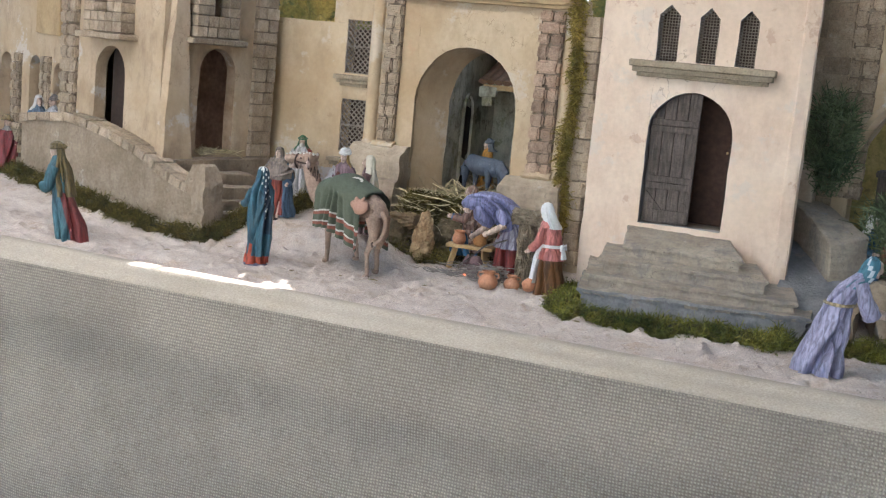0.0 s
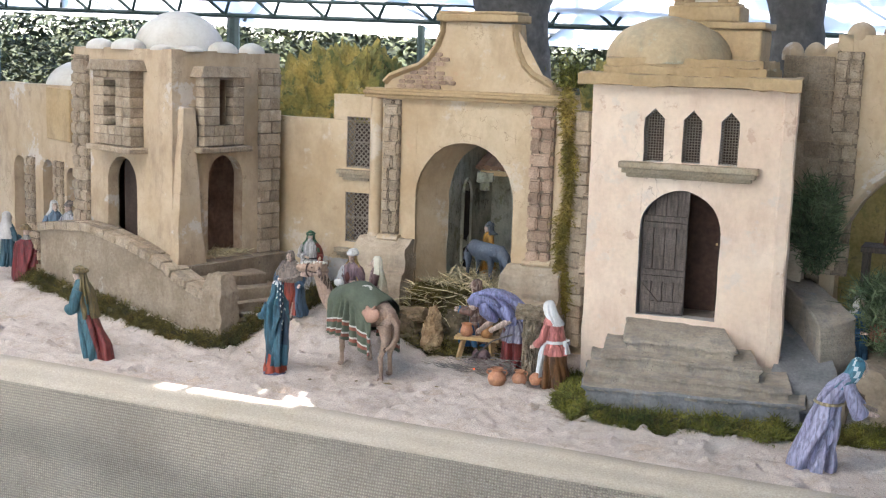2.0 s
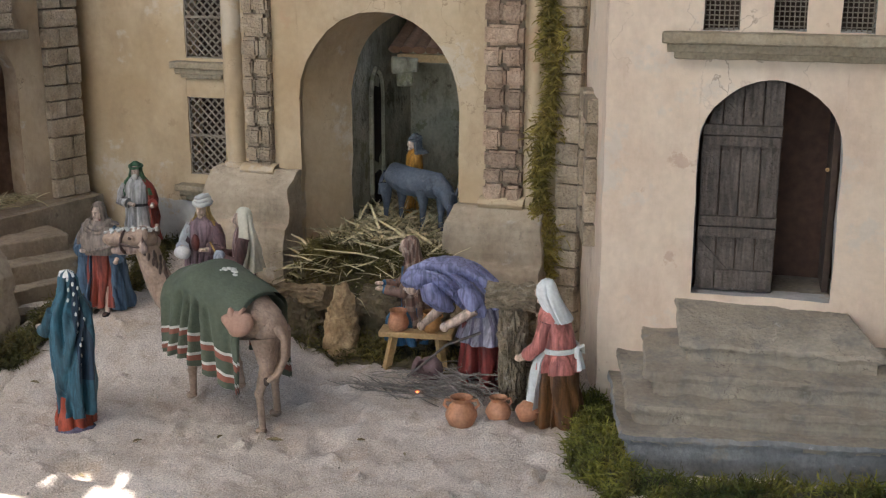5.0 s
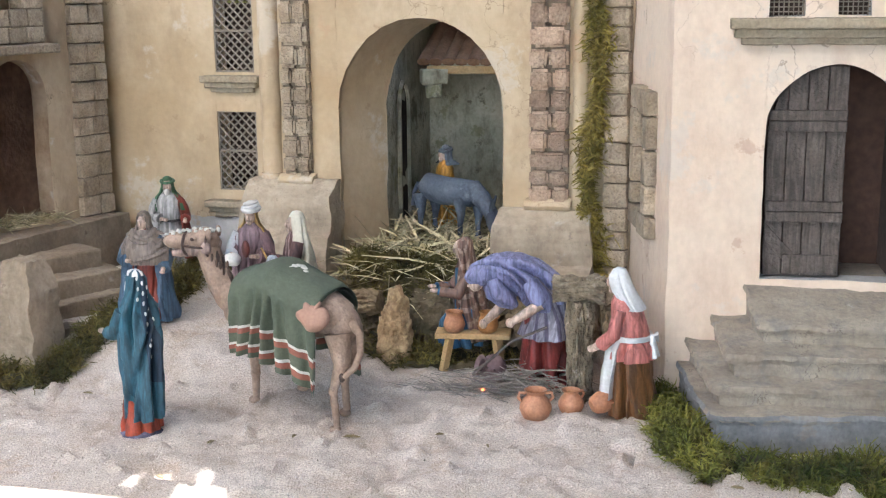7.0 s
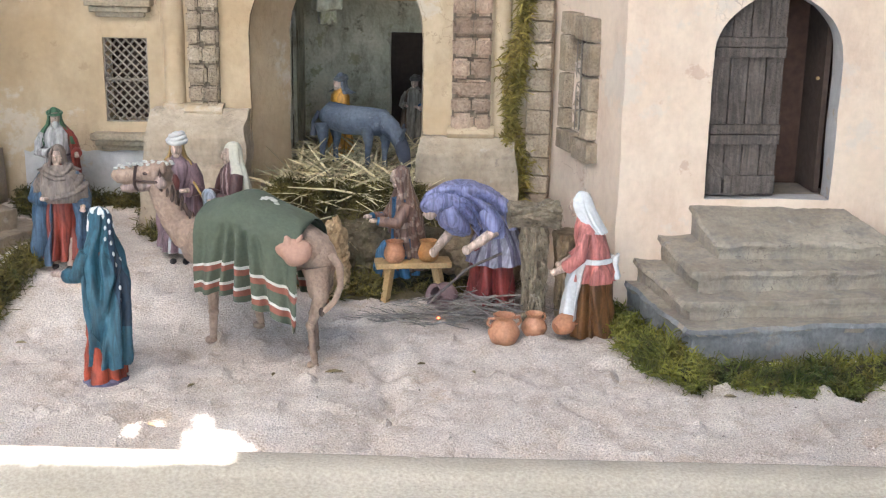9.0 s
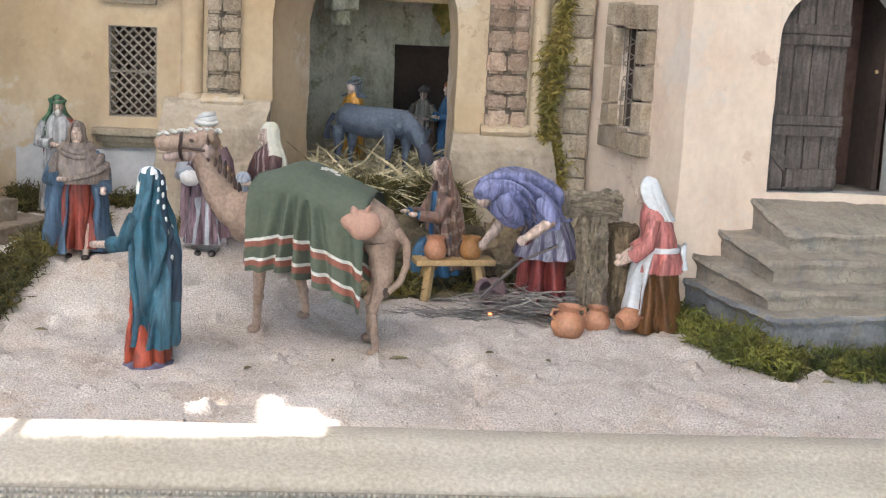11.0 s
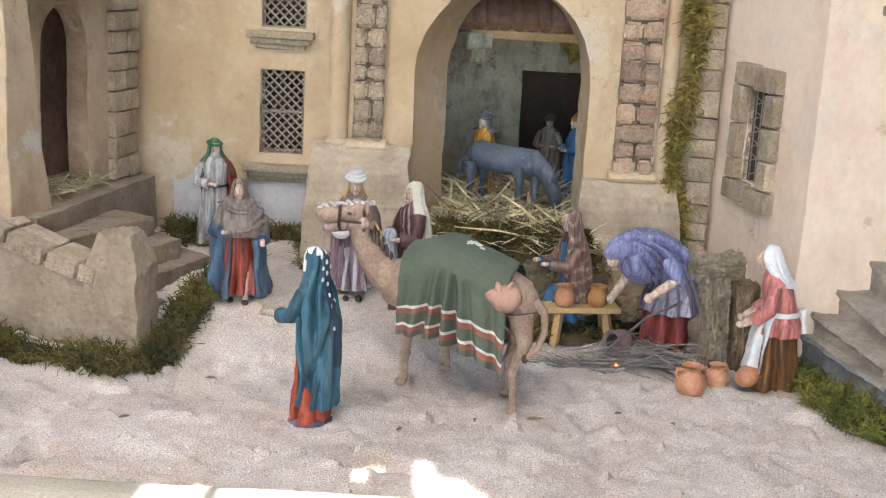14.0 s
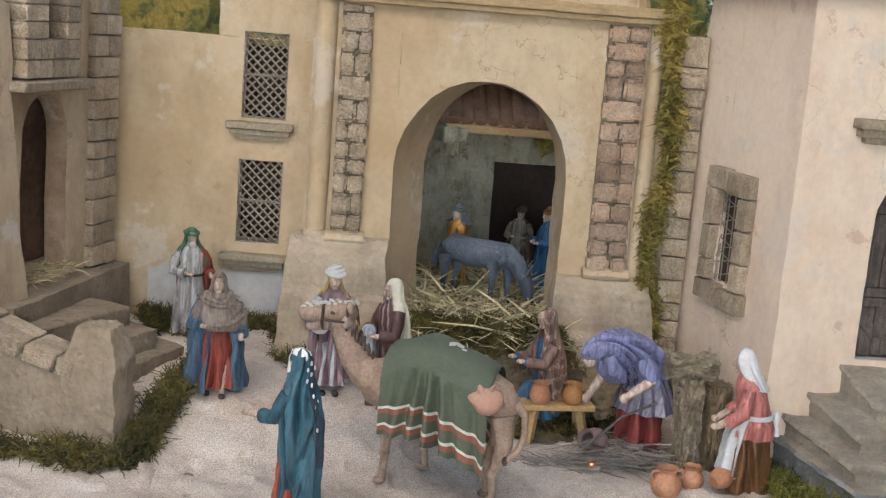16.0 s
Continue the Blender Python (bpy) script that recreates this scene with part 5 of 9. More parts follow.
bm = bmesh.new()
loft(bm, [[(1.035, 2.985, -0.01), (1.105, 3.05, -0.01), (1.098, 3.06, 0.205), (1.026, 2.998, 0.188)],
          [(0.985, 3.07, -0.01), (1.06, 3.12, -0.01), (1.05, 3.13, 0.228), (0.975, 3.08, 0.226)],
          [(0.90, 3.19, -0.01), (0.98, 3.24, -0.01), (0.97, 3.24, 0.255), (0.89, 3.18, 0.268)]])
roughen(bm, 0.02, 0.0045, 20)
fit(part("wall_body", bm, STEP, ramp, bevel=0.010), ramp)
bm = bmesh.new()
slab(bm, (0.86, 3.185), (1, 0), (0, -1), [(0, 0.0), (0.09, 0.0), (0.09, 0.325), (0.080, 0.342), (0.06, 0.352), (0, 0.36)], 0.05)
bmesh.ops.triangulate(bm, faces=[f for f in bm.faces if len(f.verts) > 4])
roughen(bm, 0.02, 0.003, 20)
fit(part("rounded_pier", bm, PEDESTAL, ramp, "rounded plaster pier behind the ramp", bevel=0.008), ramp)
bm = bmesh.new()
loft(bm, [[(0.93, 2.80, -0.01), (1.10, 2.84, -0.01), (1.10, 2.84, 0.03), (0.93, 2.80, 0.03)],
          [(0.94, 2.95, -0.01), (1.07, 2.98, -0.01), (1.07, 2.98, 0.095), (0.94, 2.95, 0.105)],
          [(0.89, 3.2, -0.01), (0.99, 3.22, -0.01), (0.99, 3.22, 0.19), (0.89, 3.2, 0.19)]])
roughen(bm, 0.03, 0.003)
fit(part("ramp_floor", bm, STEP_PAINTED, ramp, "blue-grey sloping ramp floor"), ramp)
stub = thing("arch_stub", (1.15, 2.87, 0), "small rounded plaster arch stub at the ramp's foot", "masonry")
bm = bmesh.new()
slab(bm, (1.085, 2.855), (1, 0.0), (0, -1), [(0, -0.01), (0.022, -0.01)] + [(0.052 - 0.030 * math.cos(t), 0.055 + 0.030 * math.sin(t)) for t in lin(0, math.pi, 8)] + [(0.082, -0.01), (0.125, -0.01), (0.127, 0.06), (0.118, 0.105), (0.092, 0.132), (0.055, 0.138), (0.025, 0.125), (0.005, 0.09)], 0.07)
bmesh.ops.triangulate(bm, faces=[f for f in bm.faces if len(f.verts) > 4])
roughen(bm, 0.016, 0.005, 24)
fit(part("stub_body", bm, LOW_WALL, stub, bevel=0.008), stub)
bm = bmesh.new()
loft(bm, [[(1.14, 2.945, -0.01), (1.75, 2.90, -0.01), (1.75, 2.92, 0.075), (1.14, 2.965, 0.075)],
          [(1.10, 3.21, -0.01), (1.75, 3.17, -0.01), (1.75, 3.17, 0.125), (1.10, 3.21, 0.125)]])
roughen(bm, 0.03, 0.006, 16)
tagged(finish(bm, "earth_bank", LOW_WALL, bevel=0.008), "beige plaster bank before the town wall", "bank", kind="structure")

# ---- figures ----
PAINTS = {}


def paint(c, rough=0.55, brushed=True):
    """Hand-painted plaster in one colour, a little uneven."""
    if (c, brushed) not in PAINTS:
        d = tuple(v * 0.62 for v in c)
        PAINTS[c, brushed] = material("painted_figure", c, tuple(min(1.0, v * 1.12) for v in c), rough, 22.0, 200, 0.2, d, 0.3, streak=(0.56, 1.34) if brushed and min(c) < 0.45 else None, grain=(0.9, 1.1))
    return PAINTS[c, brushed]


CREASES = {}


def folds(th, n, ph, z):
    """Drapery: n long creases that wander, start and end, between rounded ridges. 0 on the ridge, about -1 in a crease."""
    key = (n, ph)
    if key not in CREASES:
        r = random.Random(int(n * 131 + ph * 977))
        CREASES[key] = [(2 * math.pi * (i + r.uniform(-0.32, 0.32)) * 1.3 / n, r.uniform(-9.0, 9.0), r.uniform(0.6, 1.15), r.uniform(14, 34), r.uniform(0, 6.3), r.uniform(0.09, 0.20)) for i in range(round(n * 1.7))]
    v = 0.16 * noise.noise(Vector((math.cos(th) * 2.2, math.sin(th) * 2.2, z * 26 + ph)))
    for t0, slope, deep, f, p, w in CREASES[key]:
        d = (th - t0 - slope * z - 0.16 * math.sin(f * z + p) + math.pi) % (2 * math.pi) - math.pi
        a = deep * max(0.0, 0.62 + 0.55 * math.sin(f * 0.9 * z + 1.7 * p))
        v += a * (0.34 * math.exp(-(d / (2.6 * w)) ** 2) - 1.15 * math.exp(-(d / w) ** 2))
    return v


def robe(bm, rings, mat=0, n=9, ph=0.0, seg=120, half_gap=None, thick=0.006, face=-90.0):
    """A draped form: rings of (z, cx, cy, rx, ry, fold depth). With half_gap (degrees) it is a cloak, open at the front by that much to each side."""
    f0 = radians(face)
    if half_gap is None:
        ths = [f0 + 2 * math.pi * k / seg for k in range(seg)]
    else:
        g = radians(half_gap)
        ths = [f0 + g + (2 * math.pi - 2 * g) * k / seg for k in range(seg + 1)]

    def ring(r, inner):
        z, cx, cy, rx, ry, am = r
        out = []
        for th in ths:
            k = max(0.58, 1 + 6.2 * am * folds(th, n, ph, z))
            ax, ay = rx * k - (thick if inner else 0), ry * k - (thick if inner else 0)
            out.append(bm.verts.new((cx + math.cos(th) * ax, cy + math.sin(th) * ay, z)))
        return out

    dense = []
    for r0, r1 in zip(rings, rings[1:]):
        k = max(1, round(abs(r1[0] - r0[0]) / 0.0045))
        dense += [tuple(a + (b - a) * i / k for a, b in zip(r0, r1)) for i in range(k)]
    rings = dense + [rings[-1]]

    def index(th, z):
        return mat(th - f0, z) if callable(mat) else mat

    outer = [ring(r, False) for r in rings]
    m = len(ths)
    count = m if half_gap is None else m - 1
    for i, (A, B) in enumerate(zip(outer, outer[1:])):
        for k in range(count):
            f = bm.faces.new((A[k], A[(k + 1) % m], B[(k + 1) % m], B[k]))
            f.material_index = index(ths[k], (rings[i][0] + rings[i + 1][0]) / 2)
    if half_gap is None:
        bm.faces.new(outer[0][::-1]).material_index = index(f0, rings[0][0])
        bm.faces.new(outer[-1]).material_index = index(f0, rings[-1][0])
        return
    inner = [ring(r, True) for r in rings]
    for i, (A, B) in enumerate(zip(inner, inner[1:])):
        for k in range(count):
            bm.faces.new((B[k], B[k + 1], A[k + 1], A[k])).material_index = index(ths[k], rings[i][0])
    for k in range(count):
        bm.faces.new((outer[0][k + 1], outer[0][k], inner[0][k], inner[0][k + 1])).material_index = index(ths[k], rings[0][0])
        bm.faces.new((outer[-1][k], outer[-1][k + 1], inner[-1][k + 1], inner[-1][k])).material_index = index(ths[k], rings[-1][0])
    for e in (0, -1):
        for A, B, C, D in zip(outer, outer[1:], inner, inner[1:]):
            bm.faces.new((A[e], B[e], D[e], C[e])).material_index = index(ths[e], rings[0][0])


SKIN = (0.66, 0.49, 0.385)


def head(bm, c, h, skin, tip=0.0, turn=0.0):
    """A plain head with nose, chin and brow."""
    m = pose(0, 0, 0, tip, 0, turn)
    ball(bm, c, (0.048 * h, 0.056 * h, 0.068 * h), skin, 14, 10, turn=m)
    ball(bm, Vector(c) + m @ Vector((0, -0.054 * h, -0.004 * h)), (0.009 * h, 0.014 * h, 0.020 * h), skin, 8, 6, turn=m)
    ball(bm, Vector(c) + m @ Vector((0, -0.036 * h, -0.048 * h)), (0.026 * h, 0.02 * h, 0.02 * h), skin, 8, 6, turn=m)
    ball(bm, Vector(c) + m @ Vector((0, -0.040 * h, 0.022 * h)), (0.036 * h, 0.018 * h, 0.010 * h), skin, 8, 6, turn=m)


def arm(bm, h, side, elbow, hand, sleeve, skin, r=0.042, bare=0.35):
    """A sleeve from the shoulder over the elbow, with forearm and hand."""
    sh = Vector((0.105 * side, 0.0, 0.765)) * h
    el, ha = Vector(elbow) * h, Vector(hand) * h
    wr = el + (ha - el) * (1 - bare)
    tube(bm, [sh, (sh + el) / 2 + Vector((0.01 * side * h, 0, 0)), el, wr], [r * h, r * 1.08 * h, r * 1.05 * h, r * 1.15 * h], 10, sleeve)
    tube(bm, [wr - (ha - el) * 0.08, ha], [0.022 * h, 0.017 * h], 8, skin)
    ball(bm, ha, (0.024 * h, 0.024 * h, 0.018 * h), skin, 8, 6)


def feet(bm, h, mat):
    for sx in (-1, 1):
        ball(bm, (0.05 * h * sx, -0.10 * h, 0.012 * h), (0.028 * h, 0.06 * h, 0.022 * h), mat, 10, 6)


def figure(name, label, at, turn, h, build, colours, lean=(0, 0)):
    """One painted statue: build(bm, h) draws it facing -y with its feet at the origin."""
    bm = bmesh.new()
    build(bm, h)
    for v in bm.verts:
        v.co += Vector(noise.noise_vector(v.co * 60)) * 0.0009 + Vector(noise.noise_vector(v.co * 160)) * 0.0005
        v.co.x += v.co.z * lean[0]
        v.co.y += v.co.z * lean[1]
    ob = finish(bm, name, [paint(c) for c in colours], sharp=60)
    ob.matrix_world = pose(at[0], at[1], sand_height(at[0], at[1]) - 0.002 if len(at) < 3 else at[2], 0, 0, turn)
    return tagged(ob, label, "statue", "nativity figures")


BODY = [(0.0, 0, 0, 0.165, 0.135, 0.07), (0.08, 0, 0, 0.155, 0.13, 0.09), (0.25, 0, 0, 0.135, 0.115, 0.08), (0.42, 0, 0, 0.122, 0.10, 0.05),
        (0.55, 0, 0, 0.112, 0.088, 0.03), (0.66, 0, 0, 0.122, 0.088, 0.02), (0.76, 0, 0, 0.125, 0.08, 0.02), (0.81, 0, 0, 0.088, 0.062, 0.0), (0.85, 0, 0, 0.045, 0.042, 0.0), (0.89, 0, 0, 0.036, 0.036, 0.0)]


def rings_of(table, h, grow=1.0, low=None, high=None):
    rows = [r for r in table if (low is None or r[0] >= low) and (high is None or r[0] <= high)]
    return [(z * h, cx * h, cy * h, rx * h * grow, ry * h * grow, am) for z, cx, cy, rx, ry, am in rows]


def hood(bm, h, mat, low, gap=42, width=1.0, n=7, ph=0.0, flare=0.0):
    """A cloth over head and shoulders, down to the height low."""
    rows = [(low, 0, 0.025, 0.16 + flare, 0.135 + flare, 0.07), (low + (0.8 - low) * 0.5, 0, 0.022, 0.15 + flare * 0.6, 0.12 + flare * 0.6, 0.06), (0.74, 0, 0.02, 0.142, 0.105, 0.05), (0.80, 0, 0.018, 0.115, 0.088, 0.05), (0.845, 0, 0.016, 0.078, 0.078, 0.04),
            (0.90, 0, 0.012, 0.062, 0.074, 0.03), (0.95, 0, 0.010, 0.060, 0.074, 0.03), (0.985, 0, 0.010, 0.046, 0.060, 0.02), (1.003, 0, 0.012, 0.022, 0.030, 0.0), (1.006, 0, 0.012, 0.008, 0.010, 0.0)]
    rows = [r for i, r in enumerate(rows) if i == 0 or r[0] > low + 0.02]
    robe(bm, rings_of(rows, h, width), mat, n, ph, 120, gap, 0.004)
    ball(bm, (0, 0.018 * h, 0.962 * h), (0.054 * h, 0.062 * h, 0.044 * h), mat, 14, 7, lo=0.0)


def base_plate(bm, h, mat, r=0.17):
    ball(bm, (0, 0, 0.0), (r * h, r * 0.85 * h, 0.03 * h), mat, 18, 4, lo=0.0)


def turban(bm, h, mat, z=0.975, r=0.068, wrap=3):
    for k in range(wrap):
        pts = [(math.cos(t) * r * h * (1 - 0.16 * k), (0.012 + math.sin(t) * r * 1.08 * (1 - 0.16 * k)) * h, (z - 0.01 + 0.022 * k + 0.012 * math.sin(t + k)) * h) for t in lin(0, 2 * math.pi, 16)]
        tube(bm, pts, 0.020 * h, 7, mat)
    ball(bm, (0, 0.012 * h, (z + 0.01) * h), (r * 0.85 * h, r * 0.9 * h, 0.05 * h), mat, 12, 6, lo=-0.2)


# woman in a long teal cloak, seen from behind
def teal_woman(bm, h):
    base_plate(bm, h, 3, 0.15)
    robe(bm, rings_of(BODY, h, 0.78), 1, 7, 0.4)
    rows = [(0.10, 0.012, 0.035, 0.098, 0.112, 0.13), (0.25, 0.008, 0.036, 0.112, 0.116, 0.14), (0.45, 0.004, 0.034, 0.122, 0.114, 0.13), (0.62, 0, 0.028, 0.126, 0.108, 0.10), (0.74, 0, 0.02, 0.122, 0.094, 0.07), (0.80, 0, 0.018, 0.100, 0.082, 0.06),
            (0.85, 0, 0.016, 0.070, 0.076, 0.06), (0.90, 0, 0.012, 0.060, 0.074, 0.05), (0.95, 0, 0.010, 0.058, 0.072, 0.03), (0.99, 0, 0.010, 0.040, 0.052, 0.0), (1.004, 0, 0.012, 0.012, 0.016, 0.0)]
    robe(bm, rings_of(rows, h), lambda th, z: 4 if (z > 0.87 * h and (math.degrees(th) % 360 < 52 or math.degrees(th) % 360 > 308)) or (z > 0.975 * h and math.sin(th * 6) > -0.3) else 5 if 160 < math.degrees(th) % 360 < 206 and z > 0.33 * h else 0, 7, 0.9, 120, 30, 0.005)
    head(bm, (0, -0.006 * h, 0.915 * h), h, 2)
    # pale lozenges down the edge of the cloak
    for a, zs in ((84, (0.93, 0.87, 0.81, 0.75, 0.69, 0.63, 0.57, 0.50, 0.43, 0.36)), (108, (0.90, 0.84, 0.77, 0.71, 0.65, 0.58)), (58, (0.96, 0.90, 0.84))):
        for z in zs:
            r = [q for q in zip(rows, rows[1:]) if q[0][0] <= z <= q[1][0]][0]
            f = (z - r[0][0]) / (r[1][0] - r[0][0])
            cx, cy, rx, ry, am = [p + (q - p) * f for p, q in zip(r[0][1:], r[1][1:])]
            t = radians(a)
            k = max(0.58, 1 + 6.2 * am * folds(t, 7, 0.9, z * h))
            ball(bm, ((cx + math.cos(t) * rx * k) * h, (cy + math.sin(t) * ry * k) * h, z * h), (0.009 * h, 0.007 * h, 0.014 * h), 4, 6, 4)
    arm(bm, h, 1, (0.12, -0.06, 0.62), (0.06, -0.30, 0.585), 0, 2, 0.038, 0.6)
    arm(bm, h, -1, (-0.11, -0.05, 0.62), (-0.04, -0.14, 0.62), 0, 2)


figure("cloaked_woman_statue", "painted statue of a woman in a long teal cloak", (-0.190, 2.632, -0.002), -118, 0.226, teal_woman,
       [(0.03, 0.105, 0.145), (0.42, 0.07, 0.03), SKIN, (0.13, 0.12, 0.19), (0.75, 0.74, 0.70), (0.012, 0.035, 0.065)])


# man in a brown shawl
def shawl_man(bm, h):
    robe(bm, rings_of(BODY, h, 1.06, 0.08), lambda th, z: 1, 7, 0.2)
    for sx, y in ((-1, 0.02), (1, -0.06)):
        tube(bm, [(0.06 * sx * h, y * h, 0.26 * h), (0.06 * sx * h, (y - 0.02) * h, 0.02 * h)], [0.034 * h, 0.024 * h], 8, 3)
        ball(bm, (0.06 * sx * h, (y - 0.05) * h, 0.014 * h), (0.03 * h, 0.06 * h, 0.02 * h), 4, 10, 6)
    rows = [(0.05, 0.0, 0.02, 0.235, 0.16, 0.11), (0.2, 0, 0.02, 0.232, 0.155, 0.11), (0.4, 0, 0.02, 0.222, 0.142, 0.10), (0.58, 0, 0.018, 0.205, 0.125, 0.06), (0.70, 0, 0.016, 0.185, 0.112, 0.05), (0.78, 0, 0.012, 0.145, 0.095, 0.03), (0.82, 0, 0.012, 0.10, 0.07, 0.0)]
    robe(bm, rings_of(rows, h), 0, 10, 2.0, 120, 25, 0.005, face=-80)
    arm(bm, h, -1, (-0.19, -0.02, 0.58), (-0.08, -0.17, 0.60), 0, 3, 0.055, 0.3)
    arm(bm, h, 1, (0.19, 0.0, 0.58), (0.19, -0.13, 0.50), 0, 3, 0.055, 0.3)
    rows = [(0.56, 0.02, -0.012, 0.185, 0.150, 0.07), (0.60, 0.015, -0.012, 0.210, 0.155, 0.07), (0.69, 0.005, -0.008, 0.200, 0.140, 0.07), (0.77, 0, 0.0, 0.155, 0.115, 0.06), (0.82, 0, 0.0, 0.105, 0.09, 0.03), (0.855, 0, -0.002, 0.075, 0.08, 0.0), (0.83, 0, -0.002, 0.05, 0.055, 0.0)]
    robe(bm, rings_of(rows, h), 2, 5, 0.7)
    for z, r, dy in ((0.665, 0.188, 0.05), (0.725, 0.158, 0.07)):
        pts = [((0.012 + math.cos(t) * r) * h, (-0.012 + math.sin(t) * r * 0.72) * h, (z - dy * max(0, -math.sin(t)) + 0.03 * math.cos(t)) * h) for t in lin(0, 2 * math.pi, 32)]
        tube(bm, pts, [(0.034 * h, 0.020 * h)] * 33, 10, 2)
    for k in range(2):
        pts = [(math.cos(t) * (0.108 - 0.02 * k) * h, (-0.012 + math.sin(t) * (0.098 - 0.012 * k)) * h, (0.79 + 0.04 * k - 0.035 * max(0, -math.sin(t)) + 0.012 * math.sin(2 * t + k)) * h) for t in lin(0, 2 * math.pi, 24)]
        tube(bm, pts, [(0.030 * h, 0.020 * h)] * 25, 8, 2)
    head(bm, (0, -0.012 * h, 0.905 * h), h, 3)
    hood(bm, h, 2, 0.80, 38, 1.02, 6, 1.0)


figure("shawled_man_statue", "painted statue of a man in blue cloak and brown shawl", (-0.340, 2.935, 0.058), 8, 0.186, shawl_man,
       [(0.07, 0.125, 0.19), (0.27, 0.05, 0.03), (0.22, 0.17, 0.135), SKIN, (0.06, 0.04, 0.03)])


# bearded man with a green head cloth
def green_man(bm, h):
    robe(bm, rings_of(BODY, h, 1.0), 0, 8, 1.1)
    rows = [(0.16, 0.05, 0.02, 0.16, 0.135, 0.09), (0.4, 0.045, 0.02, 0.155, 0.13, 0.08), (0.62, 0.035, 0.02, 0.15, 0.115, 0.06), (0.76, 0.02, 0.015, 0.142, 0.095, 0.04), (0.82, 0.01, 0.012, 0.09, 0.07, 0.0)]
    robe(bm, rings_of(rows, h), 1, 8, 0.3, 44, 80, 0.005, face=-130)
    arm(bm, h, -1, (-0.17, -0.03, 0.60), (-0.02, -0.14, 0.58), 0, 3, 0.048)
    arm(bm, h, 1, (0.17, 0.0, 0.60), (0.17, -0.14, 0.56), 1, 3, 0.048)
    pts = [(math.cos(t) * 0.125 * h, math.sin(t) * 0.1 * h, 0.56 * h) for t in lin(0, 2 * math.pi, 20)]
    tube(bm, pts, 0.013 * h, 6, 4)
    head(bm, (0, -0.012 * h, 0.905 * h), h, 3)
    ball(bm, (0, -0.050 * h, 0.852 * h), (0.030 * h, 0.024 * h, 0.040 * h), 5, 10, 7, wob=0.2)
    hood(bm, h, 2, 0.66, 50, 1.06, 7, 0.5, 0.01)
    pts = [(math.cos(t) * 0.066 * h, (0.010 + math.sin(t) * 0.076) * h, (0.955 + 0.012 * math.sin(t)) * h) for t in lin(0, 2 * math.pi, 18)]
    tube(bm, pts, 0.013 * h, 6, 2)


figure("bearded_man_statue", "painted statue of a bearded man with green head cloth", (-0.428, 3.19, 0.082), 22, 0.178, green_man,
       [(0.46, 0.44, 0.42), (0.26, 0.045, 0.03), (0.06, 0.16, 0.075), SKIN, (0.06, 0.05, 0.05), (0.55, 0.52, 0.48)])


# woman with a white turban and a yellow veil
def turban_woman(bm, h):
    robe(bm, rings_of(BODY, h, 0.96, 0.06), lambda th, z: (5 if z < 0.42 * h and int(math.degrees(th) / 12) % 3 == 0 else 0), 9, 0.7)
    feet(bm, h, 4)
    rows = [(0.12, 0.0, 0.02, 0.172, 0.14, 0.10), (0.35, 0, 0.02, 0.165, 0.132, 0.09), (0.6, 0, 0.018, 0.16, 0.118, 0.06), (0.74, 0, 0.014, 0.15, 0.10, 0.04), (0.81, 0, 0.012, 0.10, 0.07, 0.0)]
    robe(bm, rings_of(rows, h), lambda th, z: 0 if int(math.degrees(th) / 9) % 2 else 6, 8, 2.0, 120, 48, 0.005)
    arm(bm, h, -1, (-0.17, -0.03, 0.58), (-0.11, -0.20, 0.62), 5, 2, 0.05)
    arm(bm, h, 1, (0.17, -0.03, 0.58), (0.05, -0.17, 0.60), 6, 2, 0.05)
    ball(bm, (-0.10 * h, -0.2 * h, 0.58 * h), (0.075 * h, 0.05 * h, 0.06 * h), 1, 12, 7, wob=0.2)
    ball(bm, (0.0, -0.17 * h, 0.66 * h), (0.035 * h, 0.03 * h, 0.075 * h), 7, 10, 7)
    tube(bm, [(0.14 * h, -0.2 * h, 0.68 * h), (0.24 * h, -0.22 * h, 0.52 * h)], 0.009 * h, 6, 3)
    head(bm, (0, -0.012 * h, 0.905 * h), h, 2)
    hood(bm, h, 3, 0.66, 52, 0.92, 8, 0.5)
    turban(bm, h, 1, 0.975, 0.068, 3)


figure("turbaned_woman_statue", "painted statue of a woman with white turban and mauve robe", (-0.172, 2.975, 0.062), 6, 0.192, turban_woman,
       [(0.26, 0.17, 0.19), (0.72, 0.70, 0.66), SKIN, (0.48, 0.31, 0.10), (0.05, 0.04, 0.04), (0.46, 0.48, 0.50), (0.20, 0.12, 0.13), (0.17, 0.045, 0.035)])


# woman with a cream veil holding a blue cloth
def veil_woman(bm, h):
    robe(bm, rings_of(BODY, h, 0.98), lambda th, z: 4 if int((math.degrees(th) + z / h * 90) / 10) % 3 == 0 else 0, 8, 0.1)
    arm(bm, h, -1, (-0.15, -0.05, 0.58), (-0.04, -0.2, 0.60), 0, 2, 0.05)
    arm(bm, h, 1, (0.15, -0.05, 0.58), (0.05, -0.2, 0.58), 0, 2, 0.05)
    ball(bm, (0.0, -0.19 * h, 0.60 * h), (0.075 * h, 0.055 * h, 0.06 * h), 3, 12, 7, wob=0.3)
    tube(bm, [(0, -0.2 * h, 0.6 * h), (0.0, -0.17 * h, 0.45 * h), (0.01 * h, -0.15 * h, 0.32 * h)], [0.045 * h, 0.055 * h, 0.02 * h], 8, 3)
    head(bm, (0, -0.012 * h, 0.905 * h), h, 2)
    hood(bm, h, 1, 0.50, 50, 1.0, 7, 0.2, 0.01)


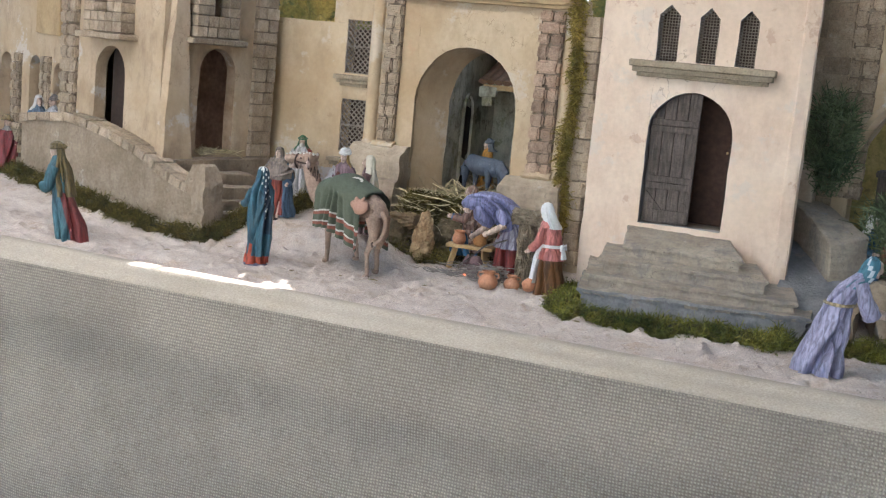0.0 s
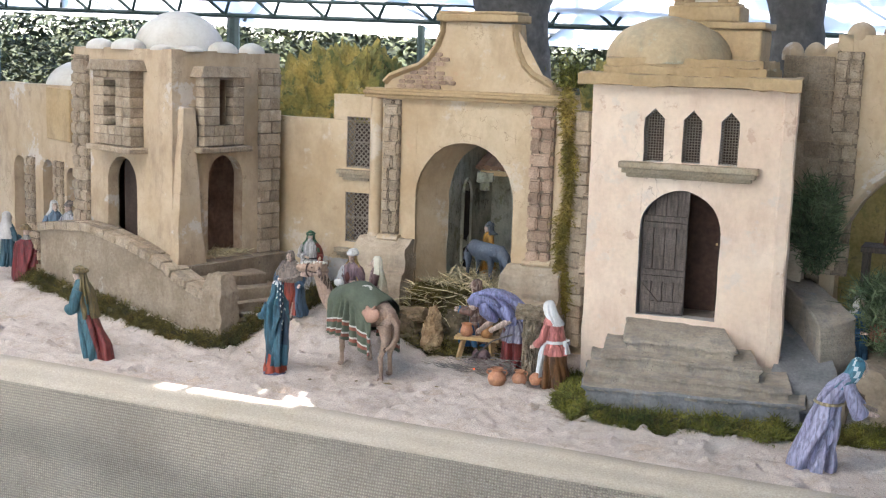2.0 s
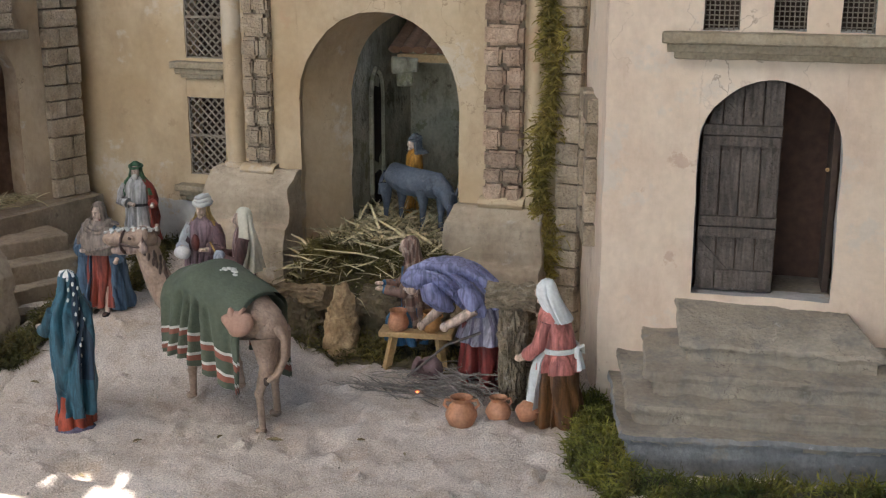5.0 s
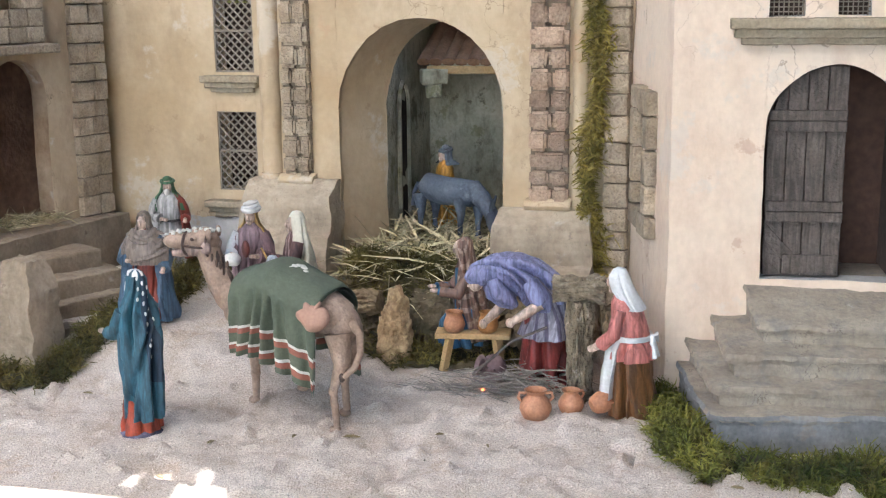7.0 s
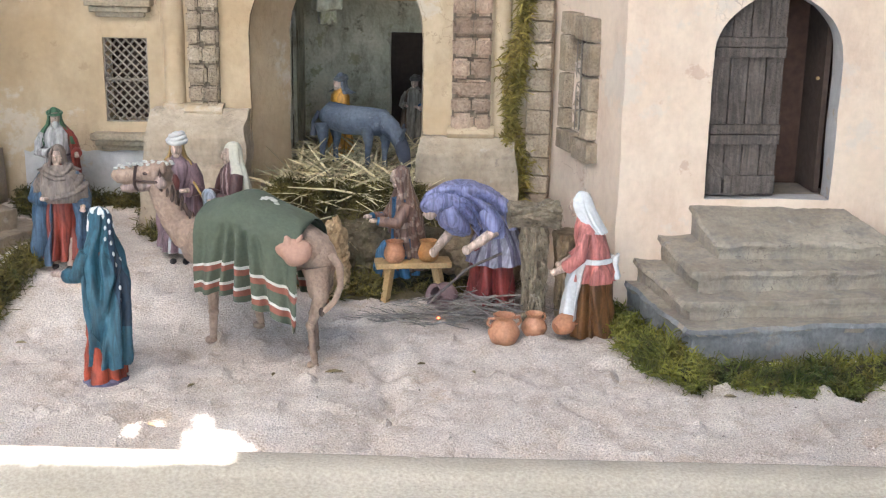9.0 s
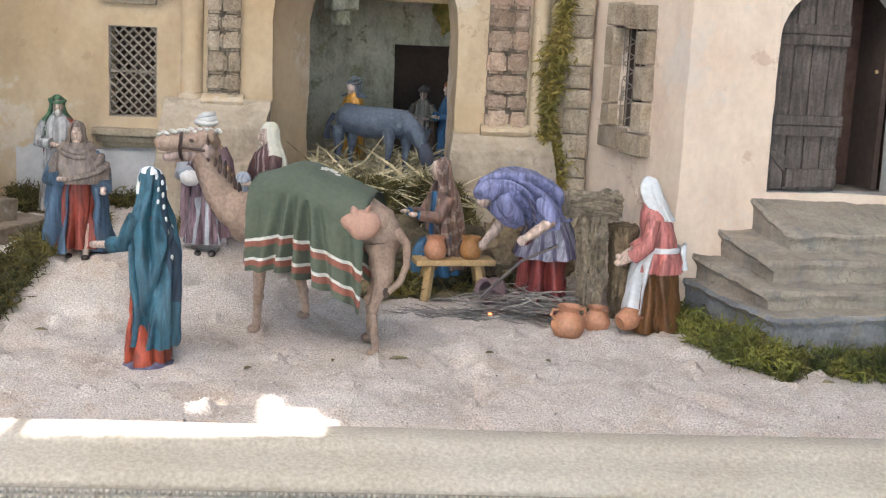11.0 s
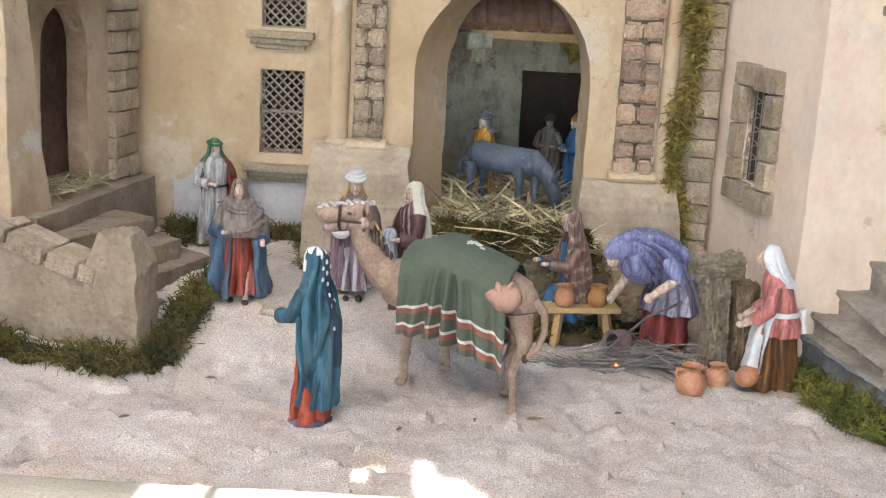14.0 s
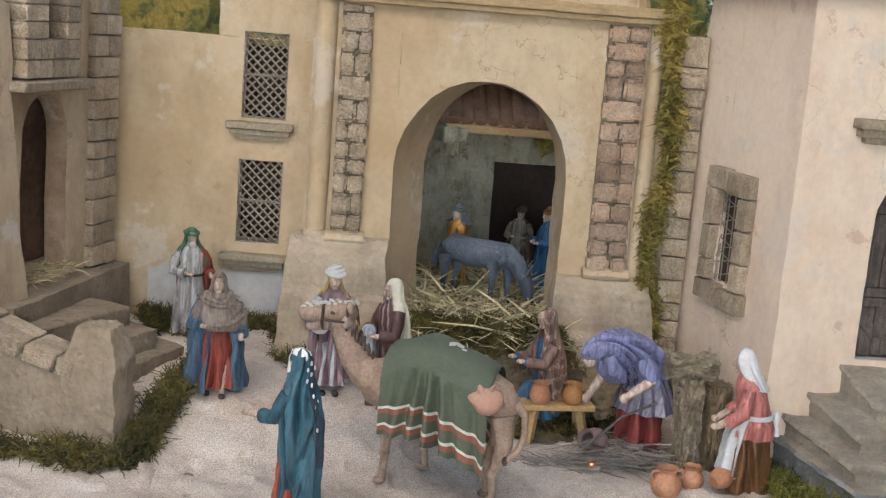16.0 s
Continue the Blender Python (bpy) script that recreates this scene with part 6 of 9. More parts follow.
figure("veiled_woman_statue", "painted statue of a woman in cream veil holding blue cloth", (-0.083, 2.94, 0.058), -58, 0.194, veil_woman,
       [(0.12, 0.055, 0.05), (0.70, 0.66, 0.52), SKIN, (0.40, 0.44, 0.50), (0.42, 0.31, 0.30)])


# seated woman in a striped brown cloak
def seated_woman(bm, h):
    rows = [(0.0, 0, -0.04, 0.15, 0.20, 0.08), (0.12, 0, -0.05, 0.15, 0.2, 0.08), (0.24, 0, -0.05, 0.14, 0.18, 0.05), (0.31, 0, -0.03, 0.13, 0.15, 0.02), (0.35, 0, 0.03, 0.12, 0.09, 0.02)]
    robe(bm, rings_of(rows, h), 1, 7, 0.6)
    rows = [(0.06, 0, 0.06, 0.175, 0.17, 0.06), (0.3, 0, 0.045, 0.17, 0.165, 0.06), (0.5, 0, 0.03, 0.165, 0.15, 0.06), (0.66, 0, 0.015, 0.148, 0.125, 0.05), (0.76, 0, 0.01, 0.105, 0.09, 0.04), (0.83, 0, -0.005, 0.078, 0.082, 0.03), (0.90, 0, -0.02, 0.072, 0.085, 0.03), (0.96, 0, -0.015, 0.056, 0.07, 0.02), (0.99, 0, -0.01, 0.02, 0.025, 0.0)]
    robe(bm, rings_of(rows, h), lambda th, z: 0 if int((z / h * 300 + 60 * math.sin(th * 1.4)) / 13) % 3 else 3, 8, 0.2, 120, 20, 0.006)
    tube(bm, [(0, -0.01 * h, 0.3 * h), (0, 0, 0.7 * h)], [(0.10 * h, 0.08 * h)] * 2, 12, 1)
    head(bm, (0, -0.045 * h, 0.885 * h), h * 1.2, 2, 12)
    for sx in (-1, 1):
        tube(bm, [(0.12 * sx * h, 0, 0.66 * h), (0.14 * sx * h, -0.1 * h, 0.5 * h), (0.09 * sx * h, -0.25 * h, 0.52 * h)], [0.062 * h, 0.060 * h, 0.046 * h], 10, 0)
        tube(bm, [(0.115 * sx * h, -0.17 * h, 0.51 * h), (0.088 * sx * h, -0.27 * h, 0.525 * h)], [0.047 * h, 0.038 * h], 10, 1)
        ball(bm, (0.085 * sx * h, -0.30 * h, 0.53 * h), (0.03 * h, 0.045 * h, 0.02 * h), 2, 8, 6)


figure("seated_woman_statue", "painted statue of a seated woman in brown striped cloak", (0.166, 3.035, 0.03), -68, 0.176, seated_woman,
       [(0.22, 0.125, 0.09), (0.045, 0.15, 0.28), SKIN, (0.40, 0.29, 0.23)])


# woman bending over the fire
def bending_woman(bm, h):
    rows = [(0.0, 0, 0.0, 0.185, 0.16, 0.08), (0.15, 0, 0.0, 0.18, 0.155, 0.09), (0.35, 0, 0.0, 0.17, 0.145, 0.07), (0.52, 0, 0.0, 0.15, 0.14, 0.03)]
    robe(bm, rings_of(rows, h), 0, 7, 0.3)
    # hips and striped tunic, turning from upright to level
    pts = [(0, 0.05 * h, 0.39 * h), (0, 0.045 * h, 0.51 * h), (0, 0.025 * h, 0.62 * h), (0, -0.04 * h, 0.72 * h), (0, -0.13 * h, 0.80 * h), (0, -0.20 * h, 0.85 * h)]
    rad = [(0.25, 0.225), (0.215, 0.185), (0.165, 0.14), (0.15, 0.12), (0.14, 0.11), (0.11, 0.085)]
    seg, rings = 88, []
    for i, (p, r) in enumerate(zip(pts, rad)):
        d = (Vector(pts[min(i + 1, 5)]) - Vector(pts[max(i - 1, 0)])).normalized()
        up = Vector((1, 0, 0)).cross(d)
        rings.append([bm.verts.new(Vector(p) + (Vector((1, 0, 0)) * math.cos(2 * math.pi * k / seg) * r[0] + up * math.sin(2 * math.pi * k / seg) * r[1]) * h * (1 + (0.06 if i < 2 else 0.03) * math.sin(22 * math.pi * k / seg + i))) for k in range(seg)])
    for i, (A, B) in enumerate(zip(rings, rings[1:])):
        for k in range(seg):
            bm.faces.new((A[k], A[(k + 1) % seg], B[(k + 1) % seg], B[k])).material_index = 1 if k % 6 > 1 else 4
    bm.faces.new(rings[0][::-1]).material_index = 1
    bm.faces.new(rings[-1]).material_index = 1
    # lavender shawl across back, shoulders and head
    line = [(0.02, 0.03, 0.63), (0.015, -0.02, 0.72), (0.01, -0.10, 0.80), (0, -0.19, 0.855), (0, -0.28, 0.885), (0, -0.36, 0.895), (0, -0.43, 0.885), (0, -0.49, 0.862), (0, -0.535, 0.825), (0, -0.55, 0.79)]
    size = [(0.175, 0.150), (0.195, 0.155), (0.20, 0.15), (0.19, 0.14), (0.155, 0.125), (0.112, 0.105), (0.088, 0.092), (0.085, 0.088), (0.066, 0.068), (0.02, 0.02)]
    n2, rings = 8, []
    full = []
    for (a, r0), (b, r1) in zip(zip(line, size), zip(line[1:], size[1:])):
        for k in range(n2):
            f = k / n2
            full.append((Vector(a).lerp(Vector(b), f), r0[0] + (r1[0] - r0[0]) * f, r0[1] + (r1[1] - r0[1]) * f))
    for i, (p, rx, ry) in enumerate(full):
        d = (full[min(i + 1, len(full) - 1)][0] - full[max(i - 1, 0)][0]).normalized()
        up = Vector((1, 0, 0)).cross(d)
        ring = []
        for k in range(seg):
            t = 2 * math.pi * k / seg
            w = max(0.6, 1 + 0.55 * folds(t + i * 0.05, 6, 3.1, i * 0.003))
            ring.append(bm.verts.new((p + Vector((1, 0, 0)) * math.cos(t) * rx * w + up * math.sin(t) * ry * w) * h))
        rings.append(ring)
    for A, B in zip(rings, rings[1:]):
        for k in range(seg):
            bm.faces.new((A[k], A[(k + 1) % seg], B[(k + 1) % seg], B[k])).material_index = 2
    bm.faces.new(rings[0][::-1]).material_index = 2
    bm.faces.new(rings[-1]).material_index = 2
    ball(bm, (0, -0.515 * h, 0.80 * h), (0.05 * h, 0.05 * h, 0.062 * h), 3, 12, 8)
    ball(bm, (0, -0.562 * h, 0.785 * h), (0.011 * h, 0.015 * h, 0.012 * h), 3, 8, 5)
    # loose end of the shawl hanging before the chest
    for dx, dz, r in ((0.06, 0.0, 0.062), (0.0, -0.02, 0.070), (-0.06, 0.0, 0.062)):
        tube(bm, [(dx * h, -0.41 * h, (0.84 + dz) * h), (dx * 1.2 * h, -0.375 * h, (0.755 + dz) * h), (dx * 1.1 * h, -0.29 * h, (0.68 + dz) * h), (dx * 0.9 * h, -0.23 * h, (0.625 + dz) * h)], [r * 0.8 * h, r * 1.1 * h, r * h, r * 0.4 * h], 12, 2)
    for sx, el, ha in ((1, (0.215, -0.10, 0.665), (0.17, -0.31, 0.535)), (-1, (-0.19, -0.20, 0.62), (-0.12, -0.42, 0.46))):
        s0 = Vector((0.15 * sx, -0.16, 0.81)) * h
        tube(bm, [s0, (s0 + Vector(el) * h) / 2 + Vector((0.012 * sx * h, 0, 0)), Vector(el) * h], [0.066 * h, 0.064 * h, 0.048 * h], 12, 2)
        tube(bm, [Vector(el) * h, (Vector(el) * 0.4 + Vector(ha) * 0.6) * h, Vector(ha) * h], [0.041 * h, 0.034 * h, 0.024 * h], 10, 3)
        ball(bm, Vector(ha) * h, (0.032 * h, 0.034 * h, 0.036 * h), 3, 8, 6)
    tube(bm, [(0.24 * h, -0.06 * h, 0.50 * h), (0.17 * h, -0.30 * h, 0.40 * h), (0.06 * h, -0.56 * h, 0.14 * h)], 0.010 * h, 6, 5)


figure("bending_woman_statue", "painted statue of a woman in lavender shawl bending over", (0.305, 2.950, 0.0), -60, 0.205, bending_woman,
       [(0.22, 0.035, 0.03), (0.30, 0.28, 0.34), (0.23, 0.24, 0.41), SKIN, (0.13, 0.11, 0.17), (0.10, 0.08, 0.07)])


# woman with a white head scarf and apron
def apron_woman(bm, h):
    rows = [(0.0, 0, 0, 0.145, 0.15, 0.08), (0.12, 0, 0, 0.145, 0.145, 0.09), (0.3, 0, 0.0, 0.14, 0.135, 0.07), (0.46, 0, 0.0, 0.125, 0.12, 0.03)]
    robe(bm, rings_of(rows, h), 0, 6, 0.8)
    rows = [(0.40, 0, 0.0, 0.165, 0.155, 0.04), (0.47, 0, 0.0, 0.16, 0.148, 0.04), (0.54, 0, -0.005, 0.128, 0.115, 0.02), (0.60, 0, -0.015, 0.128, 0.112, 0.02), (0.70, 0, -0.04, 0.135, 0.105, 0.02), (0.77, 0, -0.06, 0.12, 0.085, 0.0), (0.82, 0, -0.075, 0.07, 0.06, 0.0), (0.86, 0, -0.09, 0.04, 0.04, 0)]
    robe(bm, rings_of(rows, h), 1, 7, 0.2)
    pts = [(math.cos(t) * 0.138 * h, (-0.002 + math.sin(t) * 0.124) * h, 0.55 * h) for t in lin(0, 2 * math.pi, 24)]
    tube(bm, pts, [(0.010 * h, 0.020 * h)] * 25, 6, 2)
    rows = [(0.13, 0, -0.045, 0.165, 0.170, 0.05), (0.3, 0, -0.03, 0.160, 0.165, 0.06), (0.47, 0, -0.008, 0.170, 0.162, 0.03), (0.555, 0, 0.0, 0.138, 0.126, 0.0)]
    robe(bm, rings_of(rows, h), 2, 6, 0.2, 60, 108, 0.005, face=90)
    for sx in (-1, 1):
        tube(bm, [(0, 0.125 * h, 0.55 * h), (0.035 * sx * h, 0.15 * h, 0.57 * h), (0.05 * sx * h, 0.15 * h, 0.52 * h), (0.01 * sx * h, 0.13 * h, 0.54 * h)], [0.012 * h, 0.018 * h, 0.016 * h, 0.01 * h], 6, 2)
        tube(bm, [(0.01 * sx * h, 0.14 * h, 0.54 * h), (0.03 * sx * h, 0.165 * h, 0.42 * h)], [0.012 * h, 0.018 * h], 6, 2)
    for sx in (-1, 1):
        tube(bm, [(0.12 * sx * h, -0.05 * h, 0.74 * h), (0.16 * sx * h, -0.08 * h, 0.58 * h), (0.13 * sx * h, -0.17 * h, 0.50 * h)], [0.045 * h, 0.048 * h, 0.05 * h], 9, 1)
        tube(bm, [(0.13 * sx * h, -0.165 * h, 0.505 * h), (0.10 * sx * h, -0.24 * h, 0.46 * h)], [0.032 * h, 0.024 * h], 8, 3)
        ball(bm, (0.095 * sx * h, -0.255 * h, 0.45 * h), (0.03 * h, 0.032 * h, 0.026 * h), 3, 8, 6)
    head(bm, (0, -0.125 * h, 0.90 * h), h * 1.05, 3, 10)
    rows = [(0.735, 0, 0.02, 0.10, 0.06, 0.04), (0.79, 0, -0.03, 0.092, 0.075, 0.04), (0.85, 0, -0.075, 0.078, 0.085, 0.03), (0.91, 0, -0.105, 0.072, 0.085, 0.02), (0.96, 0, -0.115, 0.062, 0.075, 0.02), (0.995, 0, -0.11, 0.035, 0.045, 0), (1.003, 0, -0.11, 0.01, 0.012, 0)]
    robe(bm, rings_of(rows, h), 2, 5, 0.2, 120, 56, 0.004)
    ball(bm, (0, -0.03 * h, 0.75 * h), (0.09 * h, 0.07 * h, 0.07 * h), 4, 12, 7)


figure("apron_woman_statue", "painted statue of a woman with white head scarf and apron", (0.449, 2.845, 0.0), -104, 0.208, apron_woman,
       [(0.17, 0.075, 0.025), (0.58, 0.20, 0.17), (0.74, 0.75, 0.74), SKIN, (0.16, 0.12, 0.10)])


# woman walking in teal with an olive head cloth
def walking_woman(bm, h):
    rows = [(0.0, 0, 0.06, 0.14, 0.16, 0.09), (0.15, 0, 0.05, 0.135, 0.155, 0.09), (0.35, 0, 0.02, 0.125, 0.125, 0.06), (0.5, 0, 0, 0.118, 0.10, 0.03), (0.66, 0, -0.01, 0.12, 0.09, 0.02), (0.76, 0, -0.02, 0.118, 0.08, 0.02), (0.82, 0, -0.02, 0.07, 0.06, 0), (0.88, 0, -0.02, 0.036, 0.036, 0)]
    robe(bm, rings_of(rows, h), lambda th, z: 1 if (110 < math.degrees(th) % 360 < 260 and z < 0.5 * h) else 0, 7, 0.3)
    feet(bm, h, 3)
    arm(bm, h, 1, (0.15, -0.05, 0.58), (0.06, -0.2, 0.52), 0, 3, 0.055)
    arm(bm, h, -1, (-0.15, -0.05, 0.58), (-0.06, -0.2, 0.52), 0, 3, 0.055)
    head(bm, (0, -0.03 * h, 0.905 * h), h, 3)
    hood(bm, h, 2, 0.46, 92, 0.86, 8, 0.4)
    turban(bm, h, 2, 0.968, 0.072, 2)


figure("walking_woman_statue", "painted statue of a woman in teal with olive head cloth", (-0.645, 2.512, 0.0), -80, 0.226, walking_woman,
       [(0.05, 0.14, 0.17), (0.20, 0.035, 0.03), (0.17, 0.125, 0.045), SKIN], lean=(0, -0.17))


# plain cloaked figures standing further off
def cloaked(bm, h):
    robe(bm, rings_of(BODY, h, 1.0), 1, 8, 0.1)
    feet(bm, h, 3)
    rows = [(0.06, 0.0, 0.02, 0.19, 0.15, 0.10), (0.3, 0, 0.02, 0.185, 0.142, 0.09), (0.6, 0, 0.018, 0.175, 0.122, 0.06), (0.75, 0, 0.014, 0.155, 0.10, 0.04), (0.82, 0, 0.012, 0.09, 0.07, 0.0)]
    robe(bm, rings_of(rows, h), 0, 8, 1.0, 120, 40, 0.005)
    arm(bm, h, 1, (0.17, -0.04, 0.6), (0.06, -0.17, 0.6), 1, 3, 0.045)
    arm(bm, h, -1, (-0.17, -0.04, 0.6), (-0.06, -0.17, 0.6), 1, 3, 0.045)
    head(bm, (0, -0.012 * h, 0.905 * h), h, 3)
    turban(bm, h, 2, 0.968, 0.06, 2)


def veiled(bm, h):
    robe(bm, rings_of(BODY, h, 1.05), 0, 8, 0.6)
    arm(bm, h, 1, (0.16, -0.04, 0.6), (0.05, -0.17, 0.6), 0, 3, 0.045)
    arm(bm, h, -1, (-0.16, -0.04, 0.6), (-0.05, -0.17, 0.6), 0, 3, 0.045)
    head(bm, (0, -0.012 * h, 0.905 * h), h, 3)
    hood(bm, h, 2, 0.6, 50, 1.0, 6, 0.2)


figure("red_cloak_statue", "painted statue of a man in dark red cloak seen from behind", (-1.295, 2.975, 0.0), 190, 0.225, cloaked,
       [(0.16, 0.014, 0.016), (0.30, 0.28, 0.25), (0.22, 0.16, 0.07), SKIN])
figure("blue_veil_statue", "painted statue of a woman in blue dress and white veil", (-1.49, 3.10, 0.03), 160, 0.21, veiled,
       [(0.04, 0.10, 0.13), (0.2, 0.2, 0.2), (0.55, 0.52, 0.48), SKIN])
figure("white_veil_statue", "painted statue of a woman in white veil by the wall", (-1.325, 3.13, 0.075), 60, 0.21, veiled,
       [(0.12, 0.18, 0.25), (0.2, 0.2, 0.2), (0.62, 0.60, 0.55), SKIN])
figure("grey_man_statue", "painted statue of a man in grey behind the low wall", (-1.24, 3.10, 0.09), -10, 0.20, cloaked,
       [(0.17, 0.16, 0.17), (0.42, 0.42, 0.42), (0.20, 0.17, 0.15), SKIN])


# woman in a lavender dress with a teal scarf, stooping
def stooping_woman(bm, h):
    rows = [(0.0, 0, 0.10, 0.165, 0.175, 0.12), (0.12, 0, 0.085, 0.16, 0.165, 0.12), (0.35, 0, 0.05, 0.145, 0.14, 0.10), (0.55, 0, 0.01, 0.115, 0.11, 0.05), (0.62, 0, -0.02, 0.118, 0.11, 0.03), (0.72, 0, -0.08, 0.13, 0.105, 0.03), (0.79, 0, -0.13, 0.11, 0.09, 0.02), (0.84, 0, -0.16, 0.06, 0.06, 0)]
    robe(bm, rings_of(rows, h), 0, 9, 0.3)
    pts = [(math.cos(t) * 0.122 * h, (0.0 + math.sin(t) * 0.116) * h, 0.575 * h) for t in lin(0, 2 * math.pi, 24)]
    tube(bm, pts, 0.014 * h, 6, 4)
    for sx in (-1, 1):
        tube(bm, [(0.12 * sx * h, -0.13 * h, 0.76 * h), (0.17 * sx * h, -0.18 * h, 0.62 * h), (0.12 * sx * h, -0.24 * h, 0.52 * h)], [0.05 * h, 0.06 * h, 0.075 * h], 9, 0)
        tube(bm, [(0.12 * sx * h, -0.22 * h, 0.55 * h), (0.09 * sx * h, -0.34 * h, 0.52 * h)], [0.028 * h, 0.022 * h], 8, 2)
        ball(bm, (0.085 * sx * h, -0.36 * h, 0.515 * h), (0.03 * h, 0.035 * h, 0.02 * h), 2, 8, 6)
    head(bm, (0, -0.225 * h, 0.88 * h), h, 2, 20)
    rows = [(0.72, 0, -0.10, 0.135, 0.11, 0.05), (0.78, 0, -0.14, 0.115, 0.1, 0.05), (0.83, 0, -0.18, 0.08, 0.085, 0.04), (0.89, 0, -0.205, 0.07, 0.085, 0.03), (0.94, 0, -0.21, 0.058, 0.07, 0.02), (0.97, 0, -0.205, 0.02, 0.03, 0)]
    robe(bm, rings_of(rows, h), lambda th, z: 3 if (int(math.degrees(th) / 22) + int(z / h * 22)) % 5 == 0 else 1, 6, 0.2, 120, 55, 0.005)


figure("stooping_woman_statue", "painted statue of a stooping woman in lavender dress, teal scarf", (1.105, 2.565, 0.0), 100, 0.232, stooping_woman,
       [(0.33, 0.32, 0.45), (0.05, 0.18, 0.24), SKIN, (0.55, 0.62, 0.65), (0.42, 0.33, 0.18)])


def jar_woman(bm, h):
    veiled(bm, h)
    ball(bm, (0.10 * h, -0.20 * h, 0.62 * h), (0.11 * h, 0.11 * h, 0.13 * h), 1, 16, 10)
    tube(bm, [(0.10 * h, -0.20 * h, 0.72 * h), (0.10 * h, -0.20 * h, 0.78 * h), (0.10 * h, -0.20 * h, 0.80 * h)], [0.045 * h, 0.042 * h, 0.065 * h], 12, 1)


figure("jar_woman_statue", "painted statue of a woman in white scarf carrying a jar", (1.098, 3.11, 0.045), 50, 0.205, jar_woman,
       [(0.05, 0.13, 0.22), (0.24, 0.10, 0.05), (0.62, 0.60, 0.55), SKIN])
figure("dark_robe_statue", "painted statue of a man in dark blue robe", (1.315, 2.86, 0.0), -30, 0.21, cloaked,
       [(0.015, 0.03, 0.06), (0.015, 0.03, 0.06), (0.35, 0.33, 0.3), SKIN])


# figures inside the stable
def half_child(bm, h):
    robe(bm, rings_of(BODY, h, 1.1), 0, 6, 0.2)
    head(bm, (0, -0.012 * h, 0.905 * h), h * 1.2, 1)
    hood(bm, h, 2, 0.80, 55, 1.05, 6, 0.2)
    turban(bm, h, 2, 0.965, 0.066, 2)


figure("yellow_robe_statue", "small painted statue in yellow robe behind the donkey", (0.026, 3.44, 0.13), -50, 0.164, half_child, [(0.62, 0.30, 0.05), SKIN, (0.16, 0.18, 0.20)])
figure("shepherd_statue", "painted statue of a shepherd in grey tunic in the doorway", (0.158, 3.60, 0.13), -15, 0.145, cloaked, [(0.12, 0.08, 0.05), (0.24, 0.22, 0.18), (0.10, 0.09, 0.08), SKIN])
figure("blue_robe_statue", "painted statue of a man in blue robe and orange head cloth", (0.200, 3.475, 0.13), -75, 0.165, cloaked, [(0.03, 0.12, 0.26), (0.03, 0.12, 0.26), (0.42, 0.16, 0.04), SKIN])


# seated man at a table in the far arch
def table_man(bm, h):
    seated_woman(bm, h)


figure("seated_man_statue", "painted statue of a seated man in blue and brown", (1.145, 3.36, 0.33), 20, 0.13, table_man,
       [(0.14, 0.06, 0.04), (0.22, 0.28, 0.36), SKIN, (0.15, 0.05, 0.03)])


